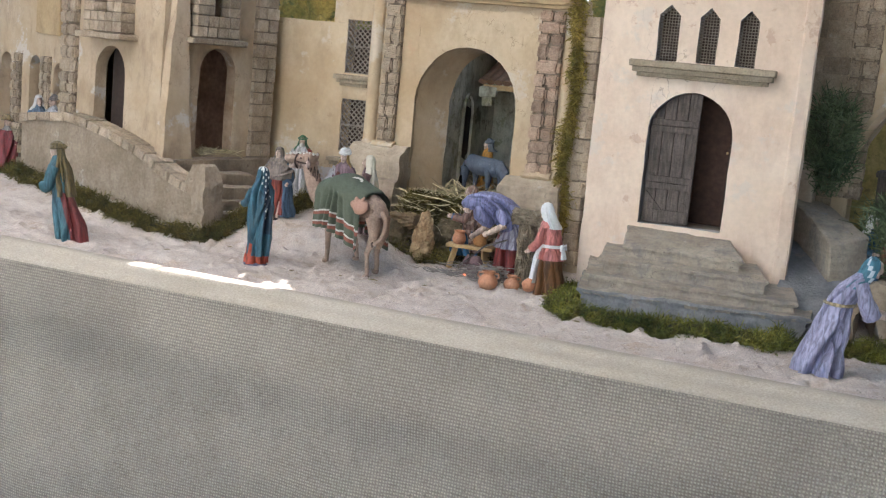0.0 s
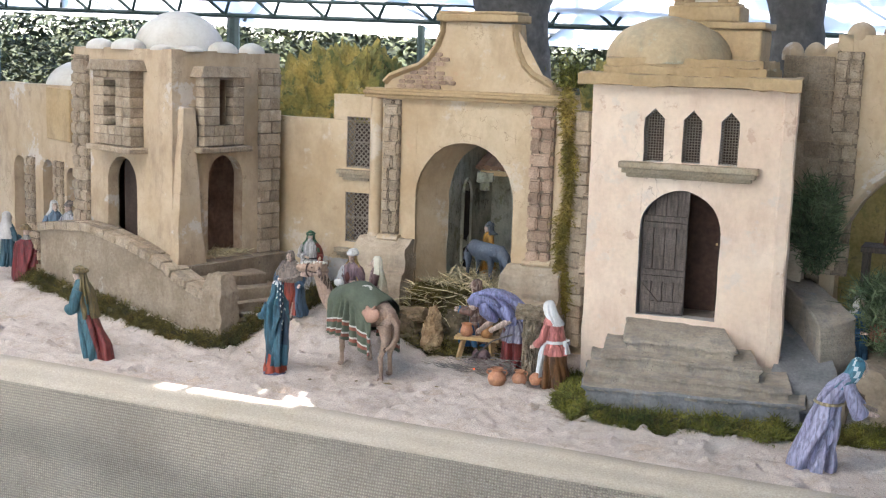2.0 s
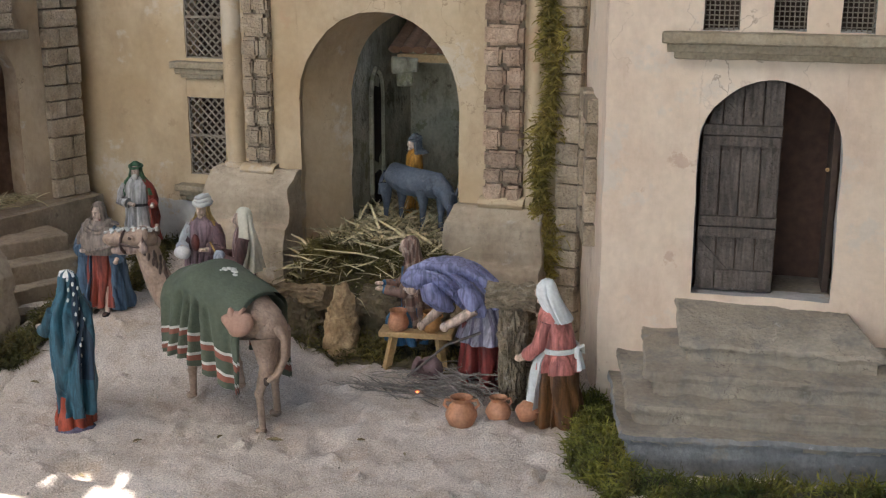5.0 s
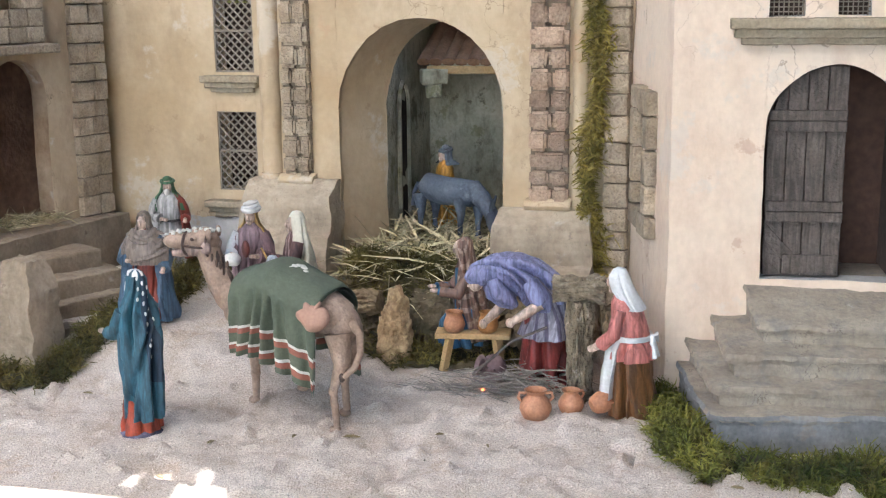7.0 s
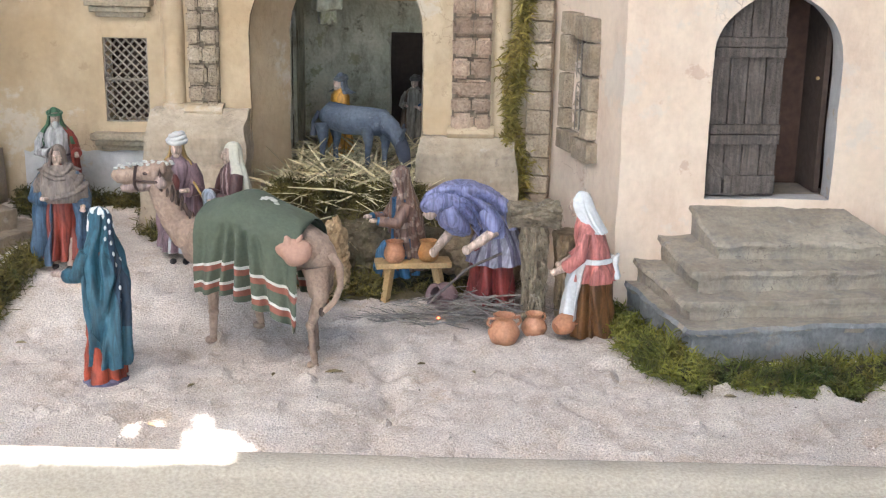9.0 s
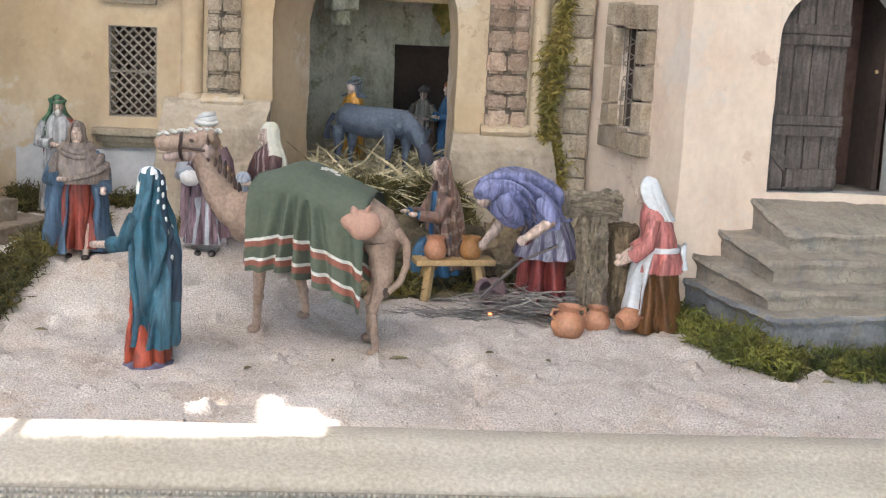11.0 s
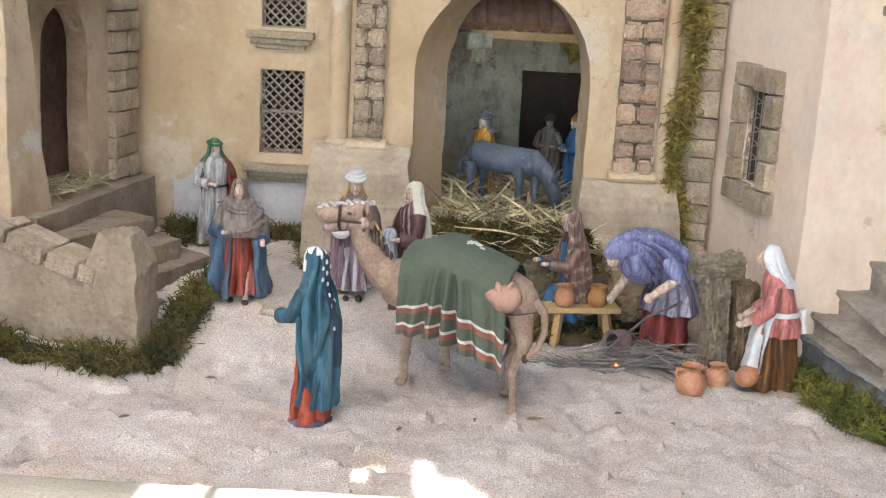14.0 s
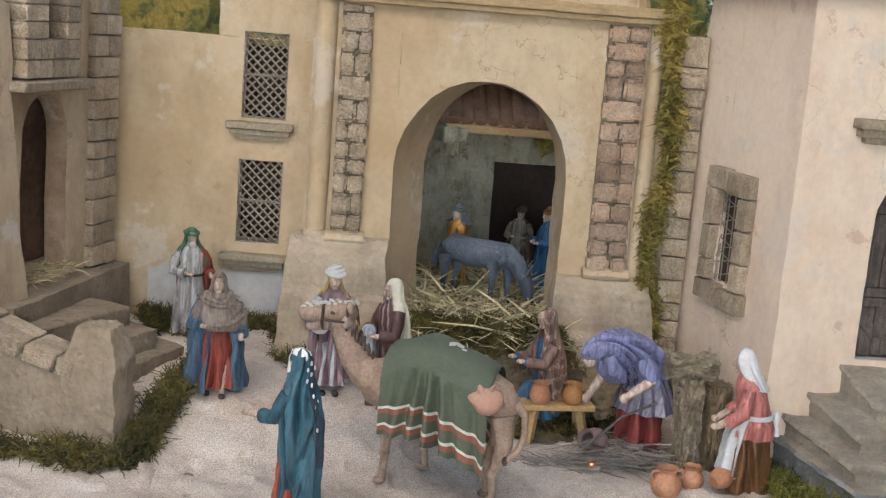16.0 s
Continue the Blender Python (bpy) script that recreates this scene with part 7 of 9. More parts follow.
# ---- camel ----
CAMEL = material("painted_camel_hide", (0.35, 0.235, 0.165), (0.49, 0.35, 0.26), 0.7, 26.0, 200, 0.5, (0.16, 0.10, 0.07), 0.5, chips=[((0.17, 0.11, 0.08), 50.0, 0.63, 0.5)])
def camel():
    bm = bmesh.new()
    body = [(0.082, 2.704, 0.135), (0.070, 2.709, 0.150), (0.045, 2.716, 0.158), (0.0, 2.73, 0.158), (-0.045, 2.742, 0.155), (-0.085, 2.752, 0.148), (-0.108, 2.758, 0.138)]
    tube(bm, body, [0.014, 0.027, 0.036, 0.042, 0.042, 0.036, 0.020], 18, 0)
    ball(bm, (-0.018, 2.733, 0.185), (0.045, 0.034, 0.030), 0, 16, 8)
    tube(bm, [(-0.070, 2.750, 0.155), (-0.092, 2.755, 0.154), (-0.112, 2.760, 0.162), (-0.128, 2.764, 0.180), (-0.140, 2.766, 0.204), (-0.146, 2.765, 0.226), (-0.146, 2.764, 0.236)], [0.034, 0.029, 0.0235, 0.0195, 0.0175, 0.0175, 0.012], 16, 0)
    # head: skull, long muzzle, split lip, jaw
    tube(bm, [(-0.129, 2.765, 0.236), (-0.138, 2.764, 0.240), (-0.150, 2.762, 0.242), (-0.164, 2.758, 0.241), (-0.178, 2.754, 0.239), (-0.190, 2.750, 0.240), (-0.199, 2.747, 0.240), (-0.204, 2.746, 0.238)], [0.006, 0.0145, 0.0172, 0.0150, 0.0122, 0.0115, 0.0105, 0.005], 14, 0)
    tube(bm, [(-0.150, 2.762, 0.228), (-0.168, 2.757, 0.226), (-0.184, 2.752, 0.223), (-0.194, 2.749, 0.222)], [0.010, 0.0095, 0.0078, 0.004], 10, 3)
    for dy in (-0.016, 0.016):
        ball(bm, (-0.136, 2.764 + dy, 0.250), (0.005, 0.004, 0.009), 0, 8, 5)
        ball(bm, (-0.158, 2.759 + dy * 0.92, 0.2455), (0.0062, 0.003, 0.0042), 0, 8, 5)
        ball(bm, (-0.159, 2.759 + dy * 1.05, 0.2445), (0.0034, 0.002, 0.0024), 5, 8, 5)
        ball(bm, (-0.198, 2.747 + dy * 0.35, 0.2435), (0.003, 0.002, 0.0018), 5, 6, 4)
        ball(bm, (-0.140, 2.763 + dy * 1.1, 0.232), (0.0085, 0.005, 0.0085), 3, 12, 8)
    # bridle and pale fringe
    tube(bm, [(-0.172 + 0.0 * math.cos(t), 2.7555 + 0.0175 * math.cos(t), 0.236 + 0.0175 * math.sin(t)) for t in lin(0, 2 * math.pi, 14)], 0.0022, 5, 5)
    tube(bm, [(-0.140, 2.764 + 0.0205 * math.cos(t), 0.234 + 0.0205 * math.sin(t)) for t in lin(0, 2 * math.pi, 14)], 0.0022, 5, 5)
    for sg in (-1, 1):
        tube(bm, [(-0.172, 2.7555 + sg * 0.0175, 0.236), (-0.156, 2.76 + sg * 0.0205, 0.234), (-0.140, 2.764 + sg * 0.0205, 0.232)], 0.0018, 5, 5)
    for k in range(26):
        t = k / 25
        ball(bm, (-0.128 - 0.072 * t, 2.7645 - 0.018 * t + 0.006 * math.sin(k * 2.3), 0.2535 + 0.004 * math.sin(t * 3.1) - 0.004 * t + 0.0015 * math.sin(k * 1.7)), (0.0036, 0.0036, 0.0024), 4, 6, 4)
    for k in range(16):
        t = k / 15
        ball(bm, (-0.132 + 0.030 * t + 0.004 * math.sin(k * 2.1), 2.766 - 0.013 + 0.008 * math.cos(k * 1.7), 0.224 - 0.040 * t), (0.0022, 0.0022, 0.0065), 6, 7, 5)
    legs = [[(-0.070, 2.745, 0.135), (-0.076, 2.752, 0.085), (-0.078, 2.758, 0.05), (-0.080, 2.762, 0.012)], [(-0.050, 2.775, 0.135), (-0.030, 2.790, 0.085), (-0.024, 2.797, 0.05), (-0.020, 2.800, 0.022)],
            [(0.072, 2.695, 0.135), (0.078, 2.690, 0.095), (0.064, 2.690, 0.055), (0.070, 2.687, 0.006)], [(0.074, 2.730, 0.135), (0.076, 2.742, 0.095), (0.062, 2.744, 0.055), (0.064, 2.745, 0.010)]]
    for i, l in enumerate(legs):
        r = [0.016, 0.0088, 0.0058, 0.0050] if i < 2 else [0.020, 0.0112, 0.0056, 0.0050]
        tube(bm, l, r, 10, 0)
        f = Vector(l[-1])
        ball(bm, (f.x - 0.003, f.y, f.z - 0.004), (0.0088, 0.0072, 0.0058), 0, 10, 6)
        ball(bm, l[2], (0.0074, 0.0074, 0.0085), 0, 8, 6)
    tube(bm, [(0.090, 2.700, 0.150), (0.103, 2.695, 0.135), (0.104, 2.692, 0.11), (0.096, 2.688, 0.09), (0.082, 2.682, 0.078)], [0.008, 0.0055, 0.0045, 0.0042, 0.004], 8, 0)
    ball(bm, (0.080, 2.682, 0.077), (0.0045, 0.0045, 0.007), 6, 8, 6)
    # striped blanket over the hump, hanging in folds
    ax = Vector((-0.955, 0.295, 0)).normalized()
    sd = Vector((-ax.y, ax.x, 0))
    mid = Vector((-0.010, 2.732, 0))
    ns, nv = 120, 72

    def point(i, j, off):
        s, v = -0.078 + 0.145 * i / ns, -1 + 2 * j / nv
        av, sg = abs(v), (1 if v > 0 else -1)
        top = 0.203 + 0.018 * math.exp(-((s - 0.012) / 0.035) ** 2) - 2.0 * max(0, -s - 0.03) ** 2 * 3
        w = 0.052 - 0.004 * (s / 0.07) ** 2
        if av < 0.36:
            t = av / 0.36 * math.pi / 2
            lat, z = w * math.sin(t), top - 0.036 * (1 - math.cos(t))
        else:
            k = (av - 0.36) / 0.64
            fold = 0.030 * (0.35 + 0.65 * k) * sum(a * (0.5 * math.exp(-((s - c - m * k) / (2.6 * w_)) ** 2) - 1.1 * math.exp(-((s - c - m * k) / w_) ** 2)) for c, m, a, w_ in ((-0.058, -0.010, 0.55, 0.0062), (-0.026, -0.014, 0.5, 0.0050), (-0.008, -0.006, 1.25, 0.0058), (0.006, 0.004, 1.1, 0.0052), (0.022, 0.012, 0.9, 0.0066), (0.050, 0.010, 0.45, 0.0075))) + 0.0012 * noise.noise(Vector((s * 120, k * 4, sg)))
            lat, z = w - 0.002 + 0.003 * k + fold * 0.8, top - 0.036 - (0.086 + 0.003 * math.sin(s * 60 + 1) - 0.010 * (s / 0.07)) * k
        p = mid + ax * s + sd * sg * (lat + off)
        return (p.x, p.y, z + off * (1 if av < 0.36 else 0))

    for off in (0.004, 0.0):
        grid = [[bm.verts.new(point(i, j, off)) for i in range(ns + 1)] for j in range(nv + 1)]
        for j in range(nv):
            v = abs(-1 + 2 * (j + 0.5) / nv)
            m = 1
            if 0.68 < v < 0.705 or 0.865 < v < 0.89:
                m = 4
            elif 0.705 < v < 0.755 or 0.89 < v < 0.94:
                m = 2
            for i in range(ns):
                bm.faces.new((grid[j][i], grid[j][i + 1], grid[j + 1][i + 1], grid[j + 1][i])).material_index = m
    for i in range(12):
        ball(bm, (0.0 - 0.025 + 0.004 * i, 2.728 + 0.008 * math.sin(i), 0.2165 - 0.0004 * (i - 6) ** 2), (0.007, 0.006, 0.003), 4, 7, 4)
    # leather water bag on the flank, tied at the neck
    ball(bm, (0.046, 2.670, 0.160), (0.021, 0.012, 0.018), 7, 22, 14, wob=0.55)
    tube(bm, [(0.042, 2.668, 0.170), (0.039, 2.667, 0.178), (0.037, 2.667, 0.183)], [(0.009, 0.007), (0.006, 0.005), (0.002, 0.002)], 10, 7)
    tube(bm, [(0.052, 2.668, 0.172), (0.055, 2.668, 0.180), (0.059, 2.668, 0.184)], [(0.006, 0.005), (0.004, 0.003), (0.002, 0.002)], 8, 7)
    # rump
    ball(bm, (0.074, 2.712, 0.140), (0.024, 0.027, 0.030), 0, 16, 10)
    ball(bm, (0.074, 2.698, 0.112), (0.016, 0.014, 0.028), 0, 12, 8)
    ball(bm, (0.076, 2.730, 0.112), (0.015, 0.013, 0.028), 0, 12, 8)
    for v in bm.verts:
        v.co += Vector(noise.noise_vector(v.co * 70)) * 0.0012
    ob = finish(bm, "camel_statue", [CAMEL, paint((0.095, 0.115, 0.075), 0.8, False), paint((0.29, 0.10, 0.065), 0.8, False), paint((0.42, 0.30, 0.25)), paint((0.66, 0.64, 0.57), 0.7, False), paint((0.08, 0.04, 0.03)), paint((0.10, 0.062, 0.045), 0.8), paint((0.47, 0.27, 0.19), 0.7, False)], sharp=60)
    return tagged(ob, "painted brown camel statue with green striped saddle blanket", "statue", "nativity figures")


camel()


# ---- donkey in the stable ----
DONKEY = material("painted_donkey_hide", (0.075, 0.095, 0.13), (0.15, 0.18, 0.22), 0.75, 26.0, 200, 0.5, (0.05, 0.06, 0.085), 0.5, chips=[((0.30, 0.33, 0.36), 40.0, 0.62, 0.5)])
def donkey():
    bm = bmesh.new()
    z = 0.138
    tube(bm, [(-0.004, 3.300, z + 0.098), (0.012, 3.310, z + 0.104), (0.05, 3.325, z + 0.098), (0.09, 3.345, z + 0.098), (0.118, 3.36, z + 0.098), (0.130, 3.367, z + 0.095)], [0.012, 0.027, 0.030, 0.029, 0.027, 0.012], 16, 0)
    tube(bm, [(0.112, 3.358, z + 0.105), (0.136, 3.372, z + 0.088), (0.150, 3.381, z + 0.062), (0.154, 3.384, z + 0.05)], [0.024, 0.0185, 0.0145, 0.013], 12, 0)
    tube(bm, [(0.150, 3.381, z + 0.068), (0.158, 3.383, z + 0.046), (0.163, 3.386, z + 0.022), (0.165, 3.387, z + 0.012)], [0.013, 0.0145, 0.010, 0.008], 12, 1)
    for dx, dy in ((-0.008, 0.008), (0.012, -0.006)):
        tube(bm, [(0.152 + dx, 3.38 + dy, z + 0.07), (0.160 + dx * 2.2, 3.38 + dy * 2.2, z + 0.095)], [0.005, 0.0025], 7, 0)
    for x, y in ((0.012, 3.290), (0.008, 3.325), (0.106, 3.335), (0.112, 3.372)):
        tube(bm, [(x, y, z + 0.09), (x + 0.004, y, z + 0.055), (x, y, z + 0.032), (x + 0.002, y, z + 0.002)], [0.016, 0.0085, 0.0055, 0.0055], 9, 0)
        ball(bm, (x + 0.002, y, z + 0.006), (0.009, 0.009, 0.008), 1, 8, 5)
    tube(bm, [(-0.010, 3.298, z + 0.108), (-0.022, 3.292, z + 0.088), (-0.022, 3.291, z + 0.06)], [0.006, 0.004, 0.007], 7, 1)
    for v in bm.verts:
        v.co += Vector(noise.noise_vector(v.co * 60)) * 0.0012
    bmesh.ops.rotate(bm, verts=bm.verts, cent=(0.062, 3.34, 0), matrix=Matrix.Rotation(radians(-50), 3, "Z"))
    for v in bm.verts:
        v.co = Vector((0.066, 3.34, z)) + (v.co - Vector((0.062, 3.34, z))) * 0.9
    ob = finish(bm, "donkey_statue", [DONKEY, paint((0.07, 0.08, 0.11), 0.8, False)], sharp=60)
    return tagged(ob, "painted blue-grey donkey statue standing in straw", "statue", "nativity figures")


donkey()

# ---- strands: moss, straw, leaves ----
rng = np.random.default_rng(11)


def strands(name, places, length, width, spread, mat, lift=0.6, bend=0.6, kind="stuff", label="", category="", parent=None):
    """Many thin bent blades, each of its own, at the given roots."""
    n = len(places)
    root = np.asarray(places, float)
    az = rng.uniform(0, 2 * np.pi, n)
    el = rng.uniform(lift - spread, lift + spread, n)
    d = np.stack([np.cos(az) * np.cos(el), np.sin(az) * np.cos(el), np.sin(el)], 1)
    ln = length * rng.uniform(0.5, 1.3, n)[:, None]
    side = np.cross(d, rng.normal(size=(n, 3)))
    side /= np.linalg.norm(side, axis=1)[:, None]
    w = width * rng.uniform(0.6, 1.3, n)[:, None]
    b = rng.normal(size=(n, 3)) * bend * ln * 0.4
    p0, p1, p2 = root, root + d * ln * 0.5 + b * 0.35, root + d * ln + b - np.array([0, 0, 1]) * ln * bend * 0.3
    vs = np.stack([p0 - side * w, p0 + side * w, p1 - side * w, p1 + side * w, p2 - side * w * 0.4, p2 + side * w * 0.4], 1).reshape(-1, 3)
    i = np.arange(n)[:, None] * 6
    faces = np.concatenate([i + np.array([[0, 1, 3, 2]]), i + np.array([[2, 3, 5, 4]])]).tolist()
    me = bpy.data.meshes.new(name)
    me.from_pydata(vs.tolist(), [], faces)
    me.materials.append(mat)
    ob = new(name, me)
    if parent:
        fit(ob, parent)
        ob["kind"] = "stuff"
        return ob
    return tagged(ob, label, category, kind=kind)


def along(path, n, width, lumps=0.5):
    """Random places in a band round a plan line."""
    seg = np.linalg.norm(np.diff(np.array(path), axis=0), axis=1)
    cum = np.concatenate([[0], np.cumsum(seg)])
    out = []
    while len(out) < n:
        s = rng.uniform(0, cum[-1])
        k = min(len(seg) - 1, int(np.searchsorted(cum, s) - 1))
        k = max(k, 0)
        f = (s - cum[k]) / seg[k]
        a, b = np.array(path[k]), np.array(path[k + 1])
        p = a + (b - a) * f
        nrm = np.array([-(b - a)[1], (b - a)[0]]) / seg[k]
        off = rng.normal() * width * 0.4
        lump = 0.5 + 0.75 * noise.noise(Vector((p[0] * 24, p[1] * 24, 3)))
        if rng.random() > (1 - lumps) + lumps * lump * 1.6 or abs(off) > width * (0.45 + 0.5 * lump):
            continue
        q = p + nrm * off
        h = max(0.0, 1 - (off / width) ** 2) * (0.4 + lump)
        out.append((q[0], q[1], h))
    return out


def curls(name, places, step, width, mat, label, category):
    """Short curling threads that wander from their roots."""
    n, k = len(places), 4
    p = np.asarray(places, float)
    d = rng.normal(size=(n, 3))
    d[:, 2] = np.abs(d[:, 2]) * 0.7 + 0.2
    d /= np.linalg.norm(d, axis=1)[:, None]
    ln = step * rng.uniform(0.6, 1.4, n)[:, None]
    rows = []
    for i in range(k + 1):
        side = np.cross(d, rng.normal(size=(n, 3)))
        side /= np.linalg.norm(side, axis=1)[:, None] + 1e-9
        w = width * (1.0 - 0.16 * i)
        rows += [p - side * w, p + side * w]
        p = p + d * ln
        d = d + rng.normal(size=(n, 3)) * 0.62
        d[:, 2] -= 0.12
        d /= np.linalg.norm(d, axis=1)[:, None]
    vs = np.stack(rows, 1).reshape(-1, 3)
    i0 = np.arange(n)[:, None] * (2 * k + 2)
    faces = np.concatenate([i0 + np.array([[2 * j, 2 * j + 1, 2 * j + 3, 2 * j + 2]]) for j in range(k)]).tolist()
    me = bpy.data.meshes.new(name)
    me.from_pydata(vs.tolist(), [], faces)
    me.materials.append(mat)
    return tagged(new(name, me), label, category, kind="stuff")


MOSS_BROWN = material("brown_green_moss", (0.05, 0.055, 0.013), (0.21, 0.17, 0.042), 0.95, 15.0, 300, 0.3, (0.16, 0.09, 0.03), 0.6, island=0.6)
# near-black, paints the shade in the gaps between moss threads
MOSS_BED = material("moss_gap_shade", (0.02, 0.02, 0.008), (0.055, 0.045, 0.018), 0.95, 40.0, 300, 0.6)


def moss(name, label, path, n, width, high=0.014, mat=MOSS):
    pts = [(x, y, sand_height(x, y) + h * high * (0.7 + 1.1 * noise.noise(Vector((x * 42, y * 42, 7)))) * rng.uniform(0.1, 1.0)) for x, y, h in along(path, int(n * 0.8), width * 1.12, 0.95)]
    ob = curls(name, pts, 0.0062, 0.0017, mat, label, "moss")
    # mound that gives the moss its body and its painted dark gaps
    bm = bmesh.new()
    line = []
    for a, b in zip(path, path[1:]):
        k = max(2, int((Vector(b) - Vector(a)).length / 0.02))
        line += [Vector(a).lerp(Vector(b), i / k) for i in range(k)]
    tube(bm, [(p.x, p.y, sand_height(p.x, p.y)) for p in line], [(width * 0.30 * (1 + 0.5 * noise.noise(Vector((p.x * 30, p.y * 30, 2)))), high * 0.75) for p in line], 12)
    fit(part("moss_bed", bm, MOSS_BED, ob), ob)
    return ob


moss("moss_strip", "tangled green moss along the foot of the right steps", [(0.47, 2.92), (0.505, 2.83), (0.525, 2.74), (0.56, 2.675), (0.66, 2.655), (0.80, 2.685), (0.95, 2.715), (1.06, 2.735), (1.20, 2.80)], 19000, 0.048, 0.022)
moss("moss_strip", "tangled green moss along the foot of the low wall", [(-1.30, 2.965), (-1.10, 2.905), (-0.85, 2.838), (-0.62, 2.782), (-0.48, 2.754), (-0.422, 2.775), (-0.405, 2.86), (-0.375, 3.0), (-0.36, 3.12), (-0.42, 3.20), (-0.50, 3.20)], 17000, 0.031, 0.024, MOSS_BROWN)
moss("moss_strip", "dark moss along the foot of the back wall", [(-0.52, 3.25), (-0.42, 3.25), (-0.27, 3.235), (-0.24, 3.10), (-0.15, 3.06)], 5000, 0.03, 0.016, MOSS_BROWN)
moss("moss_patch", "brownish moss between rocks below the gate", [(-0.10, 3.03), (0.02, 3.0), (0.10, 3.02), (0.24, 3.05), (0.33, 3.0)], 7000, 0.05, 0.04, MOSS_BROWN)
moss("moss_patch", "mossy tufts beside the ramp wall", [(1.10, 2.80), (1.22, 2.82), (1.30, 2.95)], 1800, 0.03, 0.02)

# straw bed spilling out of the stable
heap = thing("straw_heap", (0.06, 3.2, 0.1), "heap of dry straw spilling out of the stable", "straw")
heap["kind"] = "stuff"


def heap_height(x, y):
    k = max(0.0, min(1.0, (y - 3.045) / 0.07))
    m = max(0.0, min(1.0, (x + 0.13) / 0.08)) * max(0.0, min(1.0, (0.27 - x) / 0.08))
    return (0.13 * k * (2 - k) if k < 1 else 0.13) * m + 0.012 * noise.noise(Vector((x * 14, y * 14, 0))) + 0.006


# bed under the straw, dark brown to paint the shade between stalks
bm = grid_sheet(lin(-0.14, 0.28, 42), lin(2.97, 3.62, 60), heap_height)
fit(part("straw_bed", bm, material("straw_gap_shade", (0.08, 0.065, 0.03), (0.17, 0.135, 0.07), 0.95, 30, 200, 0.8), heap), heap)
pts = []
for _ in range(2000):
    x, y = rng.uniform(-0.09, 0.21), rng.uniform(3.065, 3.55)
    pts.append((x, y, heap_height(x, y) + rng.uniform(0.0, 0.010)))
strands("straw", pts[:1400], 0.052, 0.0010, 0.4, STRAW, 0.2, 0.3, parent=heap)
strands("broad_straw", pts[1400:], 0.080, 0.0019, 0.35, STRAW, 0.28, 0.35, parent=heap)
pts = []
for _ in range(5200):
    x, y = rng.choice((-0.03, 0.03, 0.085, 0.15, 0.19)) + rng.normal() * 0.02, 3.112 + rng.normal() * 0.024
    pts.append((x, y, heap_height(x, y) + rng.uniform(0.0, 0.014)))
fit(curls("moss_tuft", pts, 0.005, 0.0012, MOSS_BROWN, "", ""), heap)
pts = []
for _ in range(420):
    s, o = rng.uniform(0.12, 0.26), rng.uniform(-0.05, 0.02)
    p = on_right(s, 0.187, o)
    pts.append((p[0], p[1], 0.188 + rng.uniform(0, 0.008)))
strands("straw_on_landing", pts, 0.028, 0.0008, 0.3, STRAW, 0.2, 0.4, "stuff", "loose straw lying in the house doorway", "straw")

# climbing plant in the corner beside the gate
pts = []
for _ in range(6500):
    z = rng.uniform(0.11, 0.70)
    x = 0.346 + 0.010 * math.sin(z * 17) + rng.normal() * 0.0075 * (1 + 0.6 * math.sin(z * 41))
    pts.append((x, 3.178 + rng.normal() * 0.008, z))
VINE = material("vine_leaf", (0.19, 0.165, 0.03), (0.50, 0.38, 0.09), 0.9, 14.0, 200, 0.2, (0.22, 0.12, 0.05), 0.5, island=0.45)
vine = thing("climbing_plant", (0.346, 3.178, 0.1), "thin green and yellow climbing plant on the wall", "plant")
strands("foliage", pts, 0.014, 0.0014, 0.8, VINE, 0.1, 0.8, parent=vine)
bm = bmesh.new()
for k in range(4):
    tube(bm, [(0.346 + 0.012 * math.sin(z * 17) + 0.006 * math.sin(z * 30 + k * 2), 3.186 + 0.004 * math.cos(z * 25 + k), z) for z in lin(0.02, 0.69, 40)], 0.0022, 5)
fit(part("stem", bm, ROCK, vine, "thin woody stems"), vine)
pts = []
for _ in range(900):
    pts.append((0.34 + rng.normal() * 0.02, 3.19 + rng.normal() * 0.02, 0.70 + abs(rng.normal()) * 0.03))
strands("top_foliage", pts, 0.02, 0.0014, 0.7, MOSS, 0.8, 0.6, parent=vine)


def shrub(name, label, c, r, n, length=0.03):
    e = thing(name, (c[0], c[1], c[2] - r[2]), label, "shrub")
    pts = []
    for _ in range(n):
        d = rng.normal(size=3)
        d /= np.linalg.norm(d)
        k = rng.uniform(0.45, 1.0) * (1 + 0.35 * noise.noise(Vector(d * 3)))
        pts.append((c[0] + d[0] * r[0] * k, c[1] + d[1] * r[1] * k, c[2] + d[2] * r[2] * k))
    strands("foliage", pts, length, 0.0014, 0.6, SHRUB, 0.7, 0.5, parent=e)
    bm = bmesh.new()
    for k in range(7):
        a = k * 0.9
        tube(bm, [(c[0], c[1], c[2] - r[2]), (c[0] + r[0] * 0.3 * math.cos(a), c[1] + r[1] * 0.3 * math.sin(a), c[2]), (c[0] + r[0] * 0.7 * math.cos(a), c[1] + r[1] * 0.7 * math.sin(a), c[2] + r[2] * 0.5)], [0.003, 0.002, 0.001], 5)
    fit(part("stem", bm, ROCK, e), e)
    return e


shrub("hanging_shrub", "dense dark green shrub hanging on the town wall", (0.972, 3.195, 0.392), (0.062, 0.045, 0.115), 4200)
shrub("grass_shrub", "grassy green shrub on the ledge below the arch", (1.175, 3.12, 0.205), (0.105, 0.06, 0.095), 4600, 0.045)
shrub("grass_shrub", "grassy green shrub low beside the ledge", (1.32, 3.06, 0.16), (0.09, 0.05, 0.08), 2600, 0.045)


